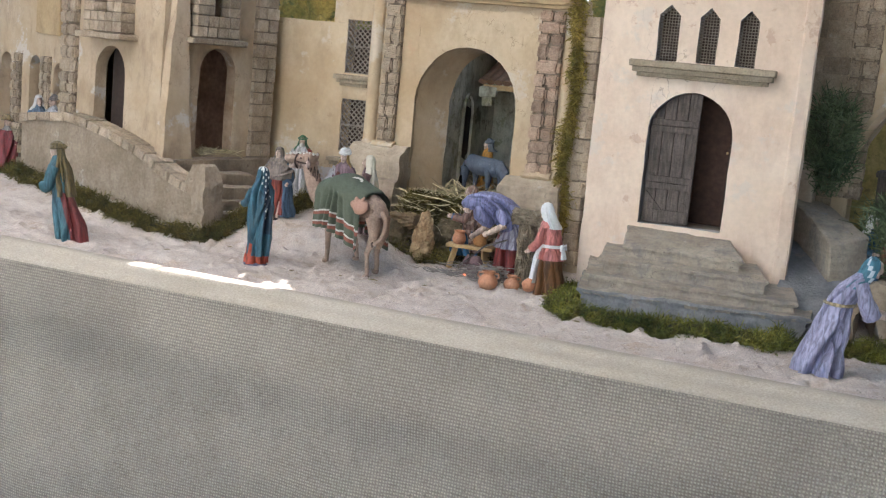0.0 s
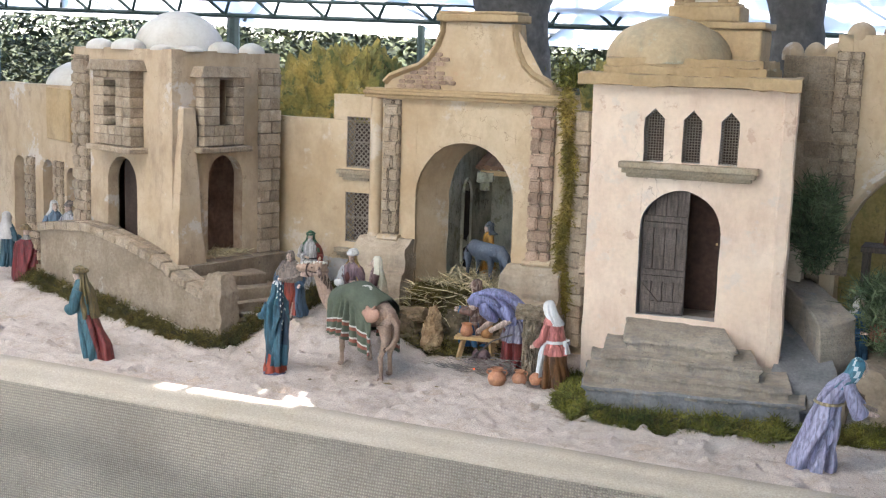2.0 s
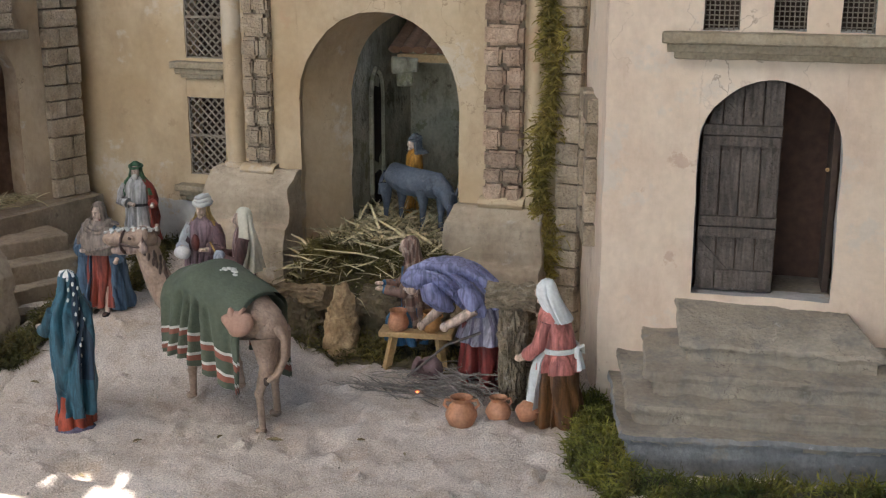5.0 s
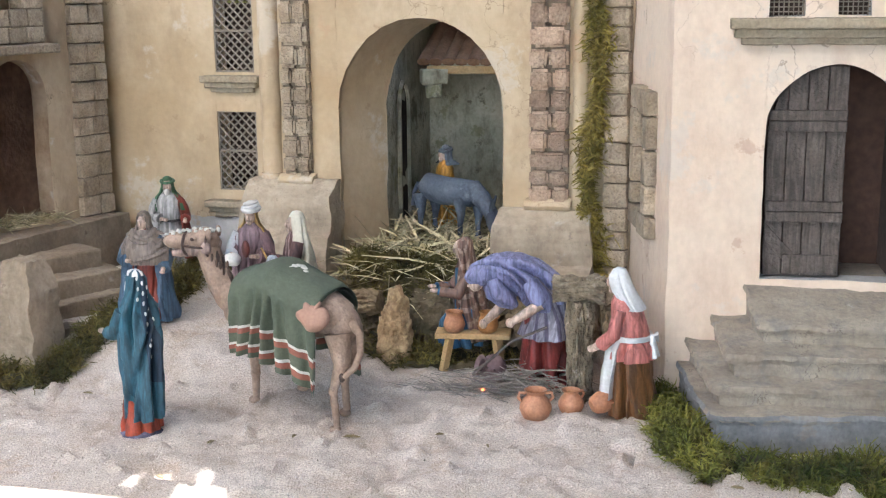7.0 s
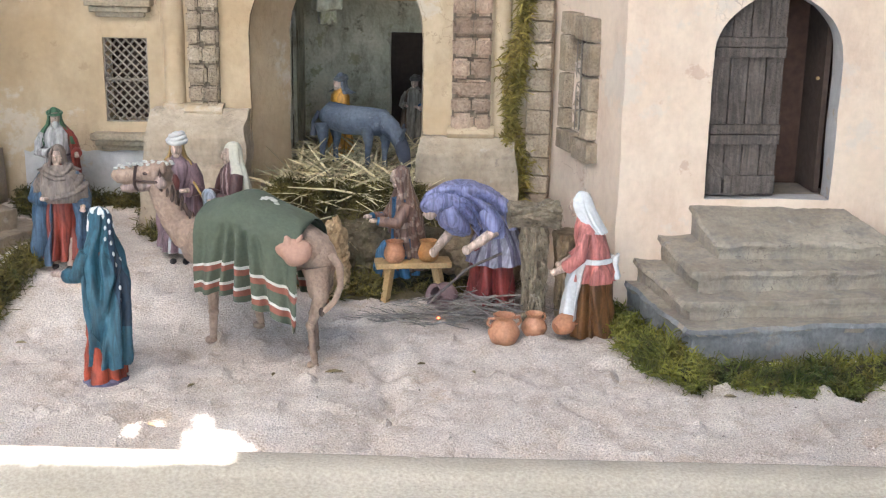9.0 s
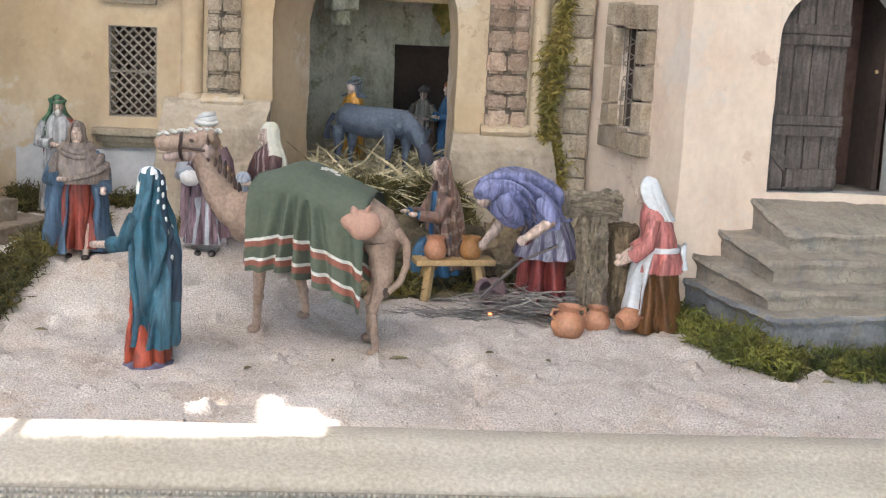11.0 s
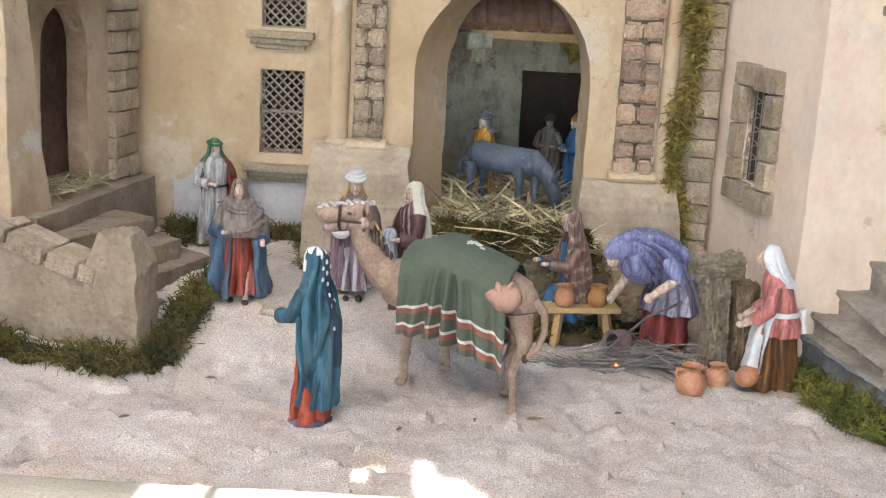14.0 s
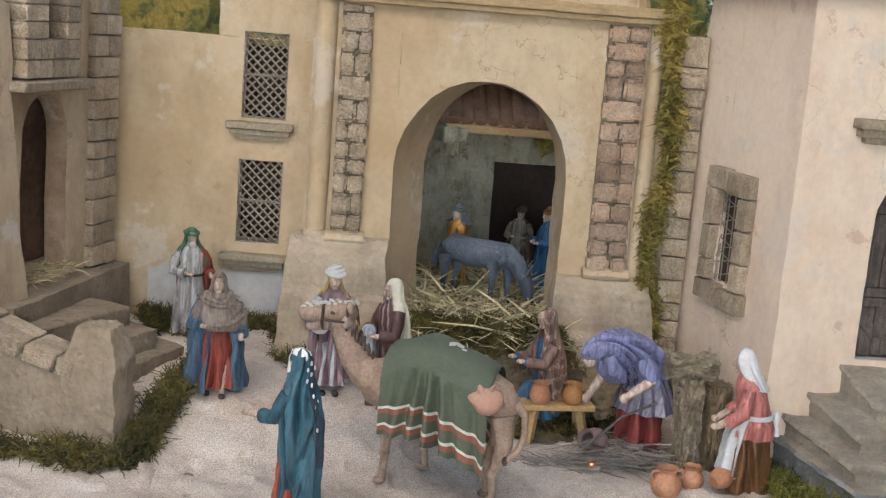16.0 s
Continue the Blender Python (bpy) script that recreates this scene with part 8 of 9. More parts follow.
# ---- rocks and cork bark ----
CORK = material("orange_cork", (0.34, 0.215, 0.11), (0.62, 0.45, 0.26), 0.95, 40.0, 200, 1.0, (0.16, 0.10, 0.05), 0.7)
ROCK_DARK = material("dark_mossy_rock", (0.09, 0.07, 0.04), (0.22, 0.17, 0.10), 0.95, 26.0, 200, 1.0, (0.06, 0.065, 0.02), 0.7)

def boulder(name, label, c, r, turn=0.0, mat=ROCK, category="rock", amp=0.38, seg=72):
    bm = bmesh.new()
    ball(bm, (0, 0, 0), r, 0, seg, 44)
    for v in bm.verts:
        p = v.co * 22 + Vector(c) * 50
        k = 1 + amp * noise.noise(p) + amp * 0.5 * noise.noise(p * 2.3) + amp * 0.30 * noise.noise(p * 5) - amp * 0.45 * abs(noise.noise(p * 3.3 + Vector((5, 1, 2)))) + amp * 0.16 * noise.noise(p * 12)
        v.co *= k
    ob = finish(bm, name, mat, sharp=35)
    ob.matrix_world = pose(*c, 0, 0, turn)
    return tagged(ob, label, category)


boulder("cork_rock", "light brown cork rock before the straw", (0.064, 2.99, 0.058), (0.030, 0.024, 0.062), 10, CORK)
boulder("cork_rock", "dark brown cork rock below the straw", (-0.03, 3.01, 0.045), (0.070, 0.04, 0.052), 0, ROCK_DARK)
boulder("cork_rock", "dark brown cork rock below the gate", (0.14, 3.06, 0.05), (0.10, 0.04, 0.055), 0, ROCK_DARK)
boulder("cork_rock", "dark low rock at the foot of the pedestal", (0.29, 3.06, 0.05), (0.075, 0.04, 0.06), 0)


def bark_log(name, label, p, q, r, mat=ROCK):
    """A split piece of cork bark: ridged along its length, ends broken."""
    bm = bmesh.new()
    p, q = Vector(p), Vector(q)
    n = 44
    rings = tube(bm, [p + (q - p) * (i / n) for i in range(n + 1)], [r] * (n + 1), 64, 0)
    ax = (q - p).normalized()
    for ring in rings:
        for k, v in enumerate(ring):
            c = p + ax * (v.co - p).dot(ax)
            d = v.co - c
            t = (c - p).length
            g = 1 + 0.28 * noise.noise(Vector((k * 0.15, t * 14, 1))) - 0.42 * max(0.0, 0.35 - abs(noise.noise(Vector((k * 0.26, t * 22, 3))))) + 0.22 * noise.noise(Vector((k * 0.5, t * 60, 7))) + 0.12 * noise.noise(Vector((k * 1.1, t * 150, 2)))
            v.co = c + d * g + ax * 0.006 * noise.noise(Vector((k * 1.1, 4, 4)))
    return tagged(finish(bm, name, mat, sharp=35), label, "log")


BARKCORK = material("grey_cork_bark", (0.22, 0.17, 0.11), (0.40, 0.33, 0.23), 0.95, 40, 220, 1.0, (0.10, 0.08, 0.05), 0.7, chips=[((0.52, 0.46, 0.36), 60.0, 0.60, 0.6), ((0.07, 0.05, 0.03), 70.0, 0.62, 0.8)])
bark_log("bark_post", "upright piece of grey cork bark", (0.368, 2.900, -0.005), (0.366, 2.905, 0.146), (0.031, 0.019), BARKCORK)
bark_log("bark_post", "upright dark piece of cork bark behind the woman", (0.418, 2.93, -0.005), (0.416, 2.93, 0.13), (0.028, 0.018), ROCK)
bark_log("bark_beam", "piece of cork bark lying across the posts", (0.328, 2.905, 0.160), (0.402, 2.912, 0.160), (0.025, 0.020), BARKCORK)
bark_log("fallen_log", "mossy log lying below the straw", (-0.115, 3.02, 0.088), (0.03, 3.01, 0.098), (0.020, 0.018), ROCK)


# ---- pottery, bench and fire ----
def lathe(bm, profile, seg=20, mat=0):
    rings = [[bm.verts.new((r * math.cos(2 * math.pi * k / seg), r * math.sin(2 * math.pi * k / seg), z)) for k in range(seg)] for r, z in profile]
    for A, B in zip(rings, rings[1:]):
        for k in range(seg):
            bm.faces.new((A[k], A[(k + 1) % seg], B[(k + 1) % seg], B[k])).material_index = mat
    bm.faces.new(rings[0][::-1])
    bm.faces.new(rings[-1])


def pot(name, label, at, h, r, turn=0.0, tilt=0.0, mat=TERRA, handles=2, wide=False):
    e = thing(name, at, label, "pot", "clay pots")
    e.matrix_world = pose(*at, tilt, 0, turn)
    bm = bmesh.new()
    lathe(bm, [(r * 0.55, 0), (r * 0.78, h * 0.10), (r, h * 0.36), (r * 0.98, h * 0.5), (r * 0.80, h * 0.68), (r * 0.58, h * 0.80), (r * 0.55, h * 0.87), (r * 0.72, h), (r * 0.66, h), (r * 0.50, h * 0.88), (r * 0.52, h * 0.80), (r * 0.8, h * 0.45), (r * 0.4, h * 0.08)])
    if wide:
        bm.clear()
        lathe(bm, [(r * 0.62, 0), (r * 0.86, h * 0.10), (r, h * 0.32), (r * 0.96, h * 0.5), (r * 0.82, h * 0.70), (r * 0.74, h * 0.80), (r * 0.76, h * 0.9), (r * 0.86, h), (r * 0.78, h), (r * 0.68, h * 0.88), (r * 0.70, h * 0.72), (r * 0.84, h * 0.45), (r * 0.4, h * 0.10)])
    body = part("pot_body", bm, mat, e)
    for k in range(handles):
        sg = 1 if k == 0 else -1
        bm = bmesh.new()
        tube(bm, [(sg * r * 0.60, 0, h * 0.88), (sg * r * 0.98, 0, h * 0.90), (sg * r * 1.08, 0, h * 0.74), (sg * r * 0.86, 0, h * 0.62)], r * 0.10, 7)
        part("handle", bm, mat, body)
    return e


pot("clay_jug", "large round terracotta jug standing on sand", (0.322, 2.797, -0.002), 0.044, 0.0225, 15)
pot("clay_jug", "smaller terracotta jug standing on sand", (0.366, 2.832, -0.002), 0.036, 0.0185, 35, handles=1)
pot("clay_jug", "terracotta jug lying on its side", (0.396, 2.824, 0.014), 0.040, 0.016, -60, -72, handles=1)
pot("cooking_pot", "sooty mauve clay pot tipped over the fire", (0.247, 2.925, 0.024), 0.040, 0.022, -50, 68, material("mauve_clay", (0.17, 0.10, 0.10), (0.24, 0.15, 0.15), 0.7, 30, 200, 0.2), 1)
bench = thing("wooden_bench", (0.184, 3.005, 0.0), "small pale pine bench with splayed legs", "bench", turn=9)
bm = bmesh.new()
box(bm, (0, 0, 0.056), (0.118, 0.040, 0.009))
part("bench_top", bm, PINE, bench, bevel=0.0015)
for sx in (-1, 1):
    for sy in (-1, 1):
        bm = bmesh.new()
        tube(bm, [(sx * 0.036, sy * 0.008, 0.053), (sx * 0.046, sy * 0.024, -0.002)], [(0.0092, 0.0075)] * 2, 4)
        part("leg", bm, PINE, bench)
    bm = bmesh.new()
    box(bm, (sx * 0.042, 0, 0.020), (0.008, 0.032, 0.008))
    part("stretcher", bm, PINE, bench)
pot("clay_pot", "small terracotta pot with handles on the bench", (0.156, 2.994, 0.0605), 0.033, 0.0170, 70, handles=1, wide=True)
pot("clay_pot", "small orange terracotta pot on the bench", (0.208, 3.003, 0.0605), 0.033, 0.0165, 20, mat=material("orange_clay", (0.46, 0.21, 0.065), (0.56, 0.28, 0.10), 0.6, 20, 240, 0.15), handles=1, wide=True)

fire = thing("brushwood_fire", (0.24, 2.893, 0.0), "heap of thin grey twigs with a glowing ember", "firewood")
TWIG = material("grey_twig", (0.20, 0.175, 0.155), (0.38, 0.34, 0.30), 0.9, 60, 300, 0.4, rand=0.25)
twig_meshes = []
for k in range(6):
    bm = bmesh.new()
    pts = [(x, 0.05 * math.sin(3 * x + k) + 0.03 * rs.uniform(-1, 1), 0.03 * rs.uniform(-1, 1)) for x in lin(-0.5, 0.5, 5)]
    tube(bm, pts, [0.011, 0.014, 0.013, 0.011, 0.009, 0.005], 5)
    if k % 2:
        tube(bm, [pts[2], (pts[3][0], pts[3][1] + 0.12, 0.04), (pts[4][0] * 0.8, pts[3][1] + 0.22, 0.03)], [0.008, 0.006, 0.003], 4)
    me = bpy.data.meshes.new("twig")
    bm.to_mesh(me)
    bm.free()
    me.materials.append(TWIG)
    twig_meshes.append(me)
for k in range(170):
    ob = new("twig", rs.choice(twig_meshes))
    ob.parent = fire
    far = k % 4 == 0
    x, y = (rs.gauss(-0.045, 0.04), rs.gauss(-0.012, 0.012)) if far else (rs.gauss(0.03, 0.03), rs.gauss(0.008, 0.018))
    L_ = rs.uniform(0.05, 0.11)
    ob.matrix_parent_inverse = Matrix.Identity(4)
    ob.matrix_basis = pose(x, y, rs.uniform(0.002, 0.008 if far else 0.034), rs.uniform(0, 360), rs.uniform(-8, 8) if far else rs.uniform(-18, 18), rs.gauss(165, 30 if not far else 14)) @ Matrix.Diagonal((L_, L_ * 0.8, L_ * 0.8, 1))
bm = bmesh.new()
ball(bm, (-0.012, -0.014, 0.008), (0.0026, 0.0022, 0.0018), 0, 8, 5)
em = bpy.data.materials.new("glowing_ember")
em.use_nodes = True
em.node_tree.nodes["Principled BSDF"].inputs["Base Color"].default_value = (0.5, 0.08, 0.02, 1)
em.node_tree.nodes["Principled BSDF"].inputs["Emission Color"].default_value = (1.0, 0.16, 0.04, 1)
em.node_tree.nodes["Principled BSDF"].inputs["Emission Strength"].default_value = 0.6
part("ember", bm, em, fire, "glowing orange ember")

# ---- table in the far arch ----
atable = thing("wooden_table", (1.17, 3.36, 0.13), "dark wooden table inside the far arch", "table")
bm = bmesh.new()
box(bm, (0, 0, 0.20), (0.20, 0.10, 0.014))
part("tabletop", bm, WOOD, atable, bevel=0.002)
for sx in (-1, 1):
    for sy in (-1, 1):
        bm = bmesh.new()
        box(bm, (sx * 0.088, sy * 0.04, 0.097), (0.014, 0.014, 0.194))
        part("leg", bm, WOOD, atable)

# ---- loose bits on the sand ----
pts, faces = [], []
for k in range(11000):
    x, y = rng.uniform(-1.0, 1.25), 2.41 + abs(rng.normal()) * 0.24
    if y > 2.98:
        continue
    r = rng.uniform(0.0010, 0.0026) if k % 24 == 0 else rng.uniform(0.0006, 0.0012)
    z = sand_height(x, y) + r * 0.3
    b0 = len(pts)
    q = rng.uniform(0.6, 1.0, 6) * r
    pts += [(x + q[0], y, z), (x, y + q[1], z), (x - q[2], y, z), (x, y - q[3], z), (x, y, z + q[4]), (x, y, z - q[5])]
    faces += [[b0, b0 + 1, b0 + 4], [b0 + 1, b0 + 2, b0 + 4], [b0 + 2, b0 + 3, b0 + 4], [b0 + 3, b0, b0 + 4], [b0 + 1, b0, b0 + 5], [b0 + 2, b0 + 1, b0 + 5], [b0 + 3, b0 + 2, b0 + 5], [b0, b0 + 3, b0 + 5]]
me = bpy.data.meshes.new("grit")
me.from_pydata(pts, [], faces)
me.materials.append(material("mixed_grit", (0.24, 0.18, 0.13), (0.95, 0.88, 0.80), 0.9, 60, 200, 0.2, island=0.5))
tagged(new("grit", me), "scattered small grit and pebbles on the sand", "gravel", kind="stuff")
DRYLEAF = material("dry_leaf", (0.20, 0.15, 0.07), (0.30, 0.24, 0.12), 0.8, 60, 200, 0.3, rand=0.3)
for k, (x, y, r, turn) in enumerate(((0.098, 2.665, 0.012, 10), (-0.075, 2.60, 0.007, 60), (-0.105, 2.512, 0.007, -20), (0.02, 2.655, 0.006, 80), (0.21, 2.70, 0.006, 20), (0.60, 2.605, 0.008, 0), (0.28, 2.68, 0.005, 120), (-0.42, 2.60, 0.008, 30), (-0.34, 2.74, 0.008, 0))):
    bm = bmesh.new()
    ol = [(-1, 0), (-0.5, 0.28), (0.1, 0.34), (0.6, 0.2), (1, 0), (0.6, -0.2), (0.1, -0.34), (-0.5, -0.28)]
    up = [bm.verts.new((px * r, py * r, 0.002 + 0.0016 * abs(py) * 3)) for px, py in ol]
    dn = [bm.verts.new((px * r, py * r, 0.001 + 0.0016 * abs(py) * 3)) for px, py in ol]
    c1, c2 = bm.verts.new((0, 0, 0.0018)), bm.verts.new((0, 0, 0.0008))
    for i in range(8):
        bm.faces.new((up[i], up[(i + 1) % 8], c1))
        bm.faces.new((dn[(i + 1) % 8], dn[i], c2))
        bm.faces.new((dn[i], dn[(i + 1) % 8], up[(i + 1) % 8], up[i]))
    ob = finish(bm, "dry_leaf", DRYLEAF)
    ob.matrix_world = pose(x, y, sand_height(x, y) - 0.0005, 0, 0, turn)
    tagged(ob, "small dry brown leaf lying on the sand", "leaf", "fallen leaves")

# ---- behind the display: hill, tree, canopy, hedge ----
def hill(name, label, c, r, amp=0.25):
    bm = bmesh.new()
    ball(bm, (0, 0, 0), r, 0, 110, 64, lo=-0.6)
    for v in bm.verts:
        p = v.co * 9 + Vector(c) * 5
        v.co *= 1 + amp * noise.noise(p) + amp * 0.6 * noise.noise(p * 2.4) + amp * 0.4 * noise.noise(p * 6) + amp * 0.35 * noise.noise(Vector((p.x * 5, p.y * 5, p.z * 1.6)) * 2) + amp * 0.14 * noise.noise(p * 22)
    ob = finish(bm, name, HILL, sharp=50)
    ob.matrix_world = pose(*c)
    return tagged(ob, label, "hill")


hill("painted_hill", "rough green and ochre painted hill behind the wall", (-0.66, 3.80, 0.40), (0.30, 0.22, 0.38))
hill("painted_hill", "small mossy hill behind the gate", (0.36, 3.66, 0.55), (0.17, 0.10, 0.235))
def tree(name, label, line, radii, crown=None):
    e = thing(name, line[0], label, "tree")
    bm = bmesh.new()
    n = 30
    pts, rad = [], []
    for i in range(n + 1):
        f = i / n * (len(line) - 1)
        k = min(int(f), len(line) - 2)
        g = f - k
        pts.append(Vector(line[k]).lerp(Vector(line[k + 1]), g))
        rad.append(radii[k] + (radii[k + 1] - radii[k]) * g)
    rings = tube(bm, pts, rad, 36)
    for ring, p in zip(rings, pts):
        for k, v in enumerate(ring):
            d = v.co - p
            v.co = p + d * (1 + 0.10 * math.sin(k * 0.9 + p.z * 9) * noise.noise(Vector((k * 0.4, p.z * 4, 2))) + 0.13 * noise.noise(v.co * 9) + 0.05 * noise.noise(v.co * 30))
    fit(part("trunk", bm, BARK, e, "gnarled grey trunk"), e)
    return e


tree("olive_tree", "gnarled grey tree trunk rising behind the gate", [(0.02, 4.0, -0.9), (-0.05, 4.0, 0.3), (-0.085, 4.0, 0.70), (-0.15, 4.0, 0.92), (-0.17, 4.02, 1.15), (-0.12, 4.1, 1.36)], [0.12, 0.10, 0.078, 0.12, 0.165, 0.13])
tree("olive_tree", "grey tree trunk rising behind the domed house", [(0.80, 4.05, -0.9), (0.78, 4.05, 0.6), (0.765, 4.05, 0.90), (0.74, 4.05, 1.15), (0.70, 4.1, 1.34)], [0.09, 0.08, 0.075, 0.11, 0.09])

# canopy: level in front, sloping down behind; torn where the sun falls through
canopy = thing("canopy", (0, 2.5, 2.2), "white translucent canopy cloth on green steel trusses", "canopy")
SX, SY = 2.2 * SUN_DIR.x / SUN_DIR.z, 2.2 * SUN_DIR.y / SUN_DIR.z


TEARS = [[(-0.250, 2.366), (0.022, 2.376), (0.016, 2.411), (-0.250, 2.407)], [(-0.335, 2.366), (-0.275, 2.366), (-0.275, 2.412), (-0.335, 2.410)],
         [(-0.114, 2.496), (-0.104, 2.512), (-0.097, 2.520), (-0.101, 2.485), (-0.108, 2.452), (-0.112, 2.453)],
         [(-0.050, 2.500), (-0.047, 2.516), (-0.038, 2.506), (-0.028, 2.470), (0.002, 2.460), (0.014, 2.440), (0.030, 2.430), (0.030, 2.422), (-0.040, 2.420)]]


def torn(x, y):
    """True where the cloth lets the sun through, named by where the light lands."""
    x += 0.004 * noise.noise(Vector((x * 60, y * 60, 1))) + 0.003 * noise.noise(Vector((x * 150, y * 150, 1)))
    y += 0.004 * noise.noise(Vector((x * 60, y * 60, 9))) + 0.003 * noise.noise(Vector((x * 150, y * 150, 6)))
    for p in TEARS:
        inside = False
        for (xa, ya), (xb, yb) in zip(p, p[1:] + p[:1]):
            if (ya > y) != (yb > y) and x < xa + (y - ya) / (yb - ya) * (xb - xa):
                inside = not inside
        if inside:
            return True
    return False


bm = bmesh.new()
cx0, cx1, cy0, cy1, n = -0.38, 0.10, 2.32, 2.56, 0.005
nx, ny = round((cx1 - cx0) / n), round((cy1 - cy0) / n)
vs = {}


def cell_vert(i, j):
    if (i, j) not in vs:
        vs[i, j] = bm.verts.new((cx0 + i * n + SX, cy0 + j * n + SY, 2.2))
    return vs[i, j]


for i in range(nx):
    for j in range(ny):
        if not torn(cx0 + (i + 0.5) * n, cy0 + (j + 0.5) * n):
            bm.faces.new((cell_vert(i, j), cell_vert(i + 1, j), cell_vert(i + 1, j + 1), cell_vert(i, j + 1)))
X0, X1, Y0, Y1 = cx0 + SX, cx1 + SX, cy0 + SY, cy1 + SY


def quad(a, b, c, d):
    bm.faces.new([bm.verts.new(p) for p in (a, b, c, d)])


Z, FAR_Z = 2.2, 0.80
# level cloth is out of view, stretched wide to cut the sky light
quad((-7, -5, Z), (7, -5, Z), (7, Y0, Z), (-7, Y0, Z))
quad((-7, Y0, Z), (X0, Y0, Z), (X0, Y1, Z), (-7, Y1, Z))
quad((X1, Y0, Z), (7, Y0, Z), (7, Y1, Z), (X1, Y1, Z))
quad((-7, Y1, Z), (7, Y1, Z), (7, 2.6, Z), (-7, 2.6, Z))
quad((-7, 2.6, Z), (7, 2.6, Z), (7, 5.1, FAR_Z - 0.23), (-7, 5.1, FAR_Z + 0.26))
fit(part("cloth", bm, TARP, canopy), canopy)


def steel(name, pts, r, label=""):
    bm = bmesh.new()
    tube(bm, pts, r, 8)
    fit(part(name, bm, STEEL, canopy, label), canopy)


def roof_z(x, y):
    return (Z + (y - 2.6) / 2.5 * (FAR_Z + 0.05 - Z)) - x * 0.035 * (y - 2.6) / 2.5


for x in (-1.93, -0.96, 1.02, -3.4, 2.6):
    steel("post", [(x, 5.0, -0.9), (x, 5.0, roof_z(x, 5.0))], 0.03 if x != -0.96 else 0.018, "green steel post")
zc = 0.865
steel("chord", [(-5, 4.86, zc + 0.10), (5, 4.86, zc - 0.03)], 0.011)
steel("chord", [(-5, 4.80, zc + 0.16), (5, 4.80, zc + 0.05)], 0.008)
steel("chord", [(-5, 4.74, zc + 0.245), (5, 4.74, zc + 0.115)], 0.010)
x = -5.0
while x < 5:
    zb = zc + 0.10 - (x + 5) * 0.013
    steel("brace", [(x, 4.86, zb), (x + 0.13, 4.75, zb + 0.145)], 0.0075)
    steel("brace", [(x + 0.13, 4.75, zb + 0.145), (x + 0.26, 4.86, zb)], 0.0075)
    x += 0.26
# a second truss runs askew behind the first, towards the tree
for i in range(16):
    x, y = -1.7 + i * 0.26, 5.6 - i * 0.035
    zb = zc + 0.115 + 0.006 * i
    steel("chord", [(x, y, zb), (x + 0.26, y - 0.035, zb + 0.006)], 0.009)
    steel("brace", [(x, y, zb), (x + 0.10, y, zb + 0.22)], 0.0075)
    steel("brace", [(x + 0.10, y, zb + 0.22), (x + 0.26, y - 0.035, zb + 0.006)], 0.0075)
for x0 in (-4.2, -3.0, -1.9, -0.4, 0.9, 2.0):
    steel("purlin", [(x0, 5.05, roof_z(x0, 5.05) - 0.03), (x0 + 1.6, 3.4, roof_z(x0 + 1.6, 3.4) - 0.03)], 0.012)
for x0 in (-2.6, -0.8, 1.2):
    steel("purlin", [(x0, 5.05, roof_z(x0, 5.05) - 0.03), (x0 - 1.3, 3.4, roof_z(x0 - 1.3, 3.4) - 0.03)], 0.010)


def hedge(name, label, x0, x1, y, z0, z1, n, depth=0.5):
    pts = []
    for _ in range(n):
        x = rng.uniform(x0, x1)
        top = z1 + 0.25 * noise.noise(Vector((x * 1.3, y, 0))) + 0.12 * noise.noise(Vector((x * 4, y, 3)))
        pts.append((x, y + rng.uniform(-depth, depth), rng.uniform(z0, max(z0 + 0.1, top))))
    strands(name, pts, 0.055, 0.011, 0.8, HEDGE, 0.3, 0.6, "stuff", label, "hedge")


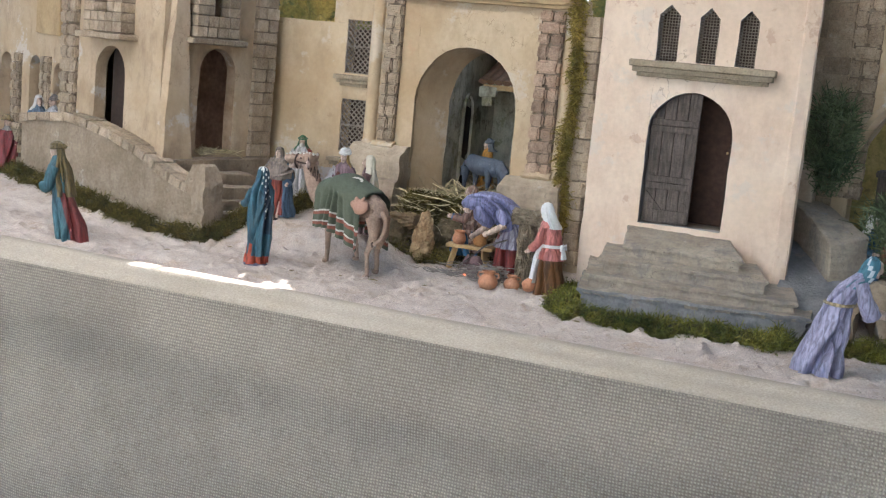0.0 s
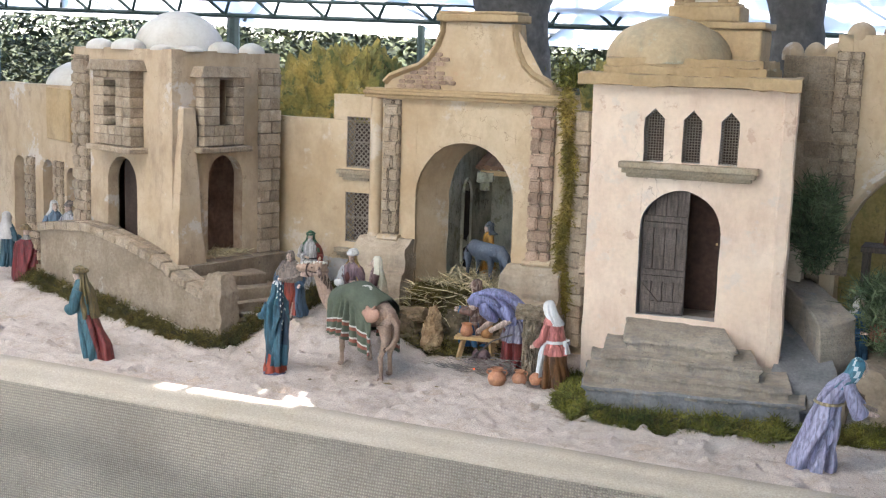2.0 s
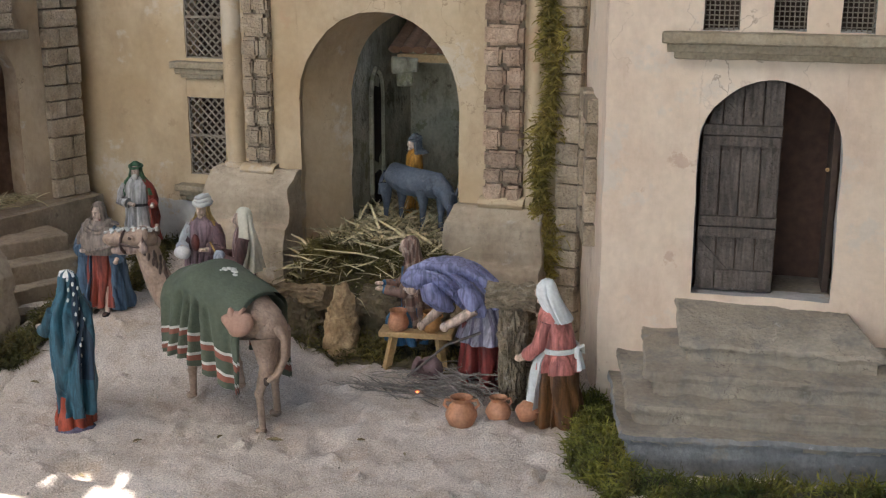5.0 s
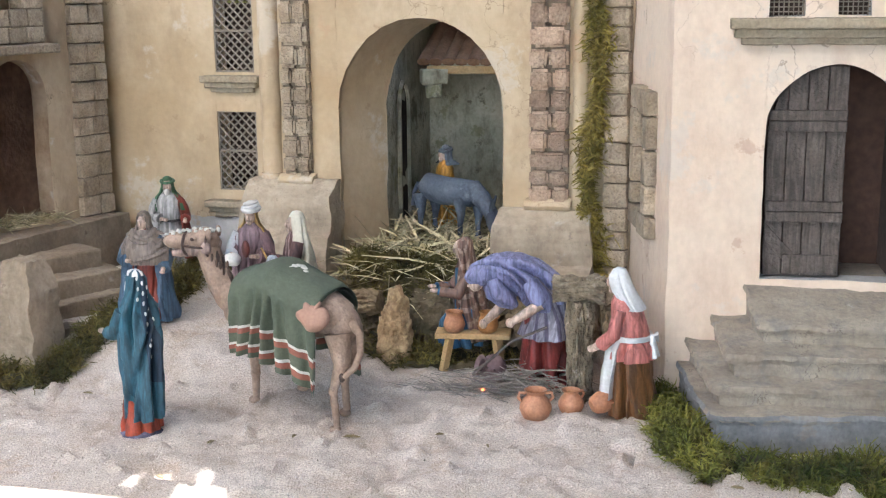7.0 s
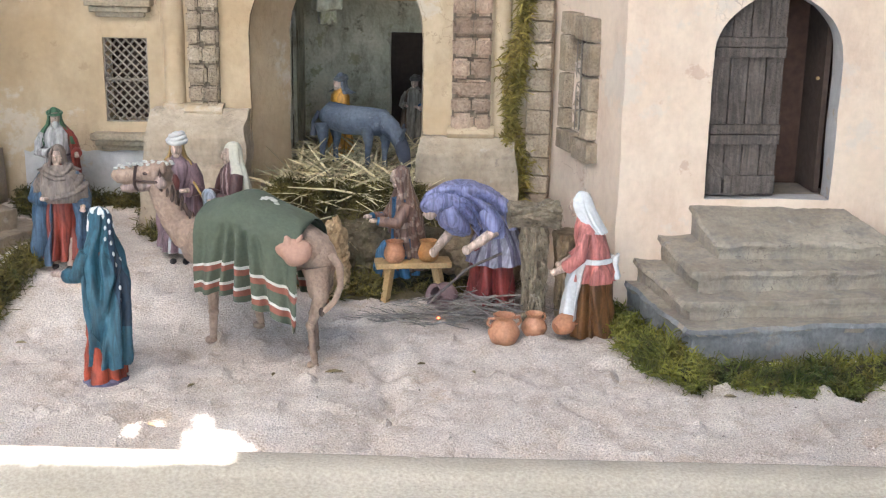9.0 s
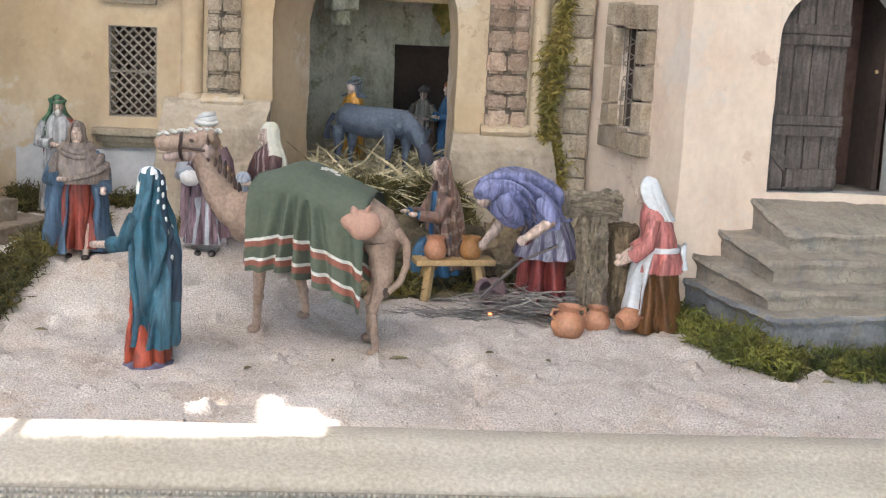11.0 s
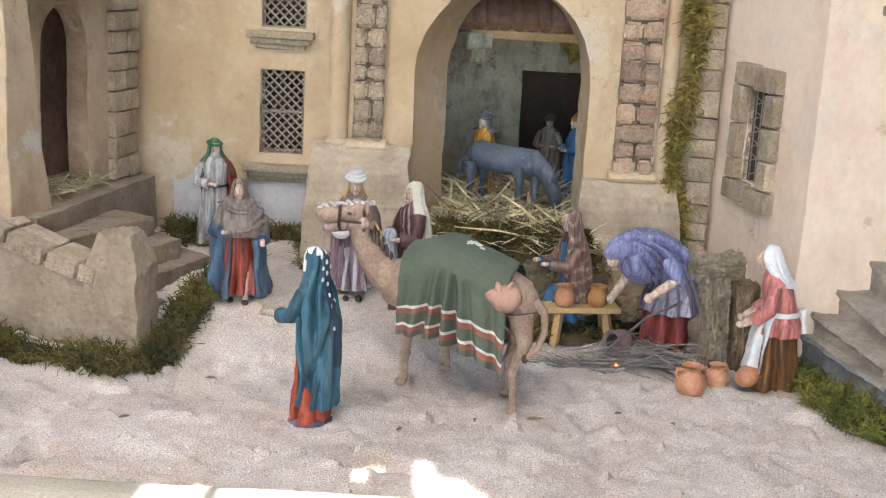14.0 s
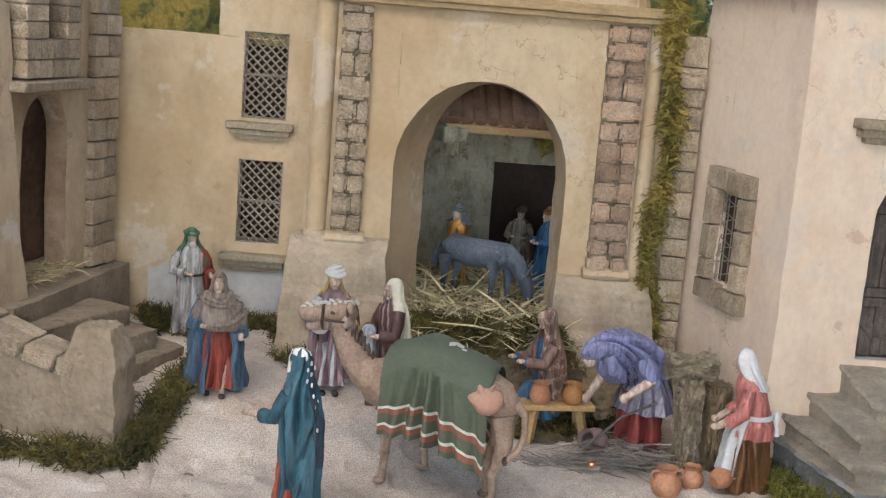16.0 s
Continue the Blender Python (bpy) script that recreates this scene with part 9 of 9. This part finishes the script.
hedge("hedge", "dark leafy hedge behind the canopy", -9, 6, 7.2, 0.0, 1.05, 60000)
bm = bmesh.new()
box(bm, (-1.5, 8.1, 0.0), (17, 0.3, 1.7))
roughen(bm, 0.4, 0.1, 2)
tagged(finish(bm, "backdrop_hedge", HEDGE), "dense dark inside of the hedge", "hedge", kind="structure")
# unseen hedge, added to close off the open side behind the camera
hedge("hedge", "unseen leafy hedge added across the path behind the visitor", -10, 10, -7, -0.9, 2.2, 9000)


def sky_blocking_hedge(name, label, x, y0, y1, z1, n):
    pts = []
    for _ in range(n):
        y = rng.uniform(y0, y1)
        pts.append((x + rng.uniform(-0.5, 0.5), y, rng.uniform(-0.9, z1 + 0.3 * noise.noise(Vector((x, y * 1.2, 0))))))
    strands(name, pts, 0.16, 0.05, 0.8, LEAF, 0.3, 0.6, "stuff", label, "hedge")


# unseen hedges added on both sides to cut the sky light
sky_blocking_hedge("hedge", "unseen tall hedge added to block sky light on the right", 4.2, -5, 6, 2.6, 16000)
sky_blocking_hedge("hedge", "unseen tall hedge added to block sky light on the left", -5.6, -5, 6, 2.4, 14000)


# unseen leaf layer added over the canopy; its gap steers the light
pts = []
while len(pts) < 42000:
    x, y = rng.uniform(-7.5, 7.0), rng.uniform(-5.5, 6.5)
    edge = 0.30 * noise.noise(Vector((x * 1.1, y * 1.1, 8))) + 0.2 * noise.noise(Vector((x * 3, y * 3, 2)))
    if math.hypot((x + 1.2) / 1.5, (y - 0.42) / 0.95) < 1.12 + 0.6 * edge:
        continue
    if y > 3.2:
        continue
    pts.append((x, y, 2.7 + rng.uniform(0, 1.1)))
strands("shading_crown", pts, 0.25, 0.065, 0.7, LEAF, 0.1, 0.6, "stuff", "unseen leaf layer added to block light above the canopy", "foliage")
# thinner unseen layer that dapples the back of the cloth
pts = [(x, y, 2.75 + z) for x, y, z in zip(rng.uniform(-7.5, 7.0, 9000), rng.uniform(3.2, 7.5, 9000), rng.uniform(0, 1.0, 9000)) if noise.noise(Vector((x * 0.9, y * 0.9, 4))) > -0.15]
strands("shading_crown", pts, 0.10, 0.03, 0.7, LEAF, 0.1, 0.6, "stuff", "thin leafy twigs over the back of the canopy", "foliage")
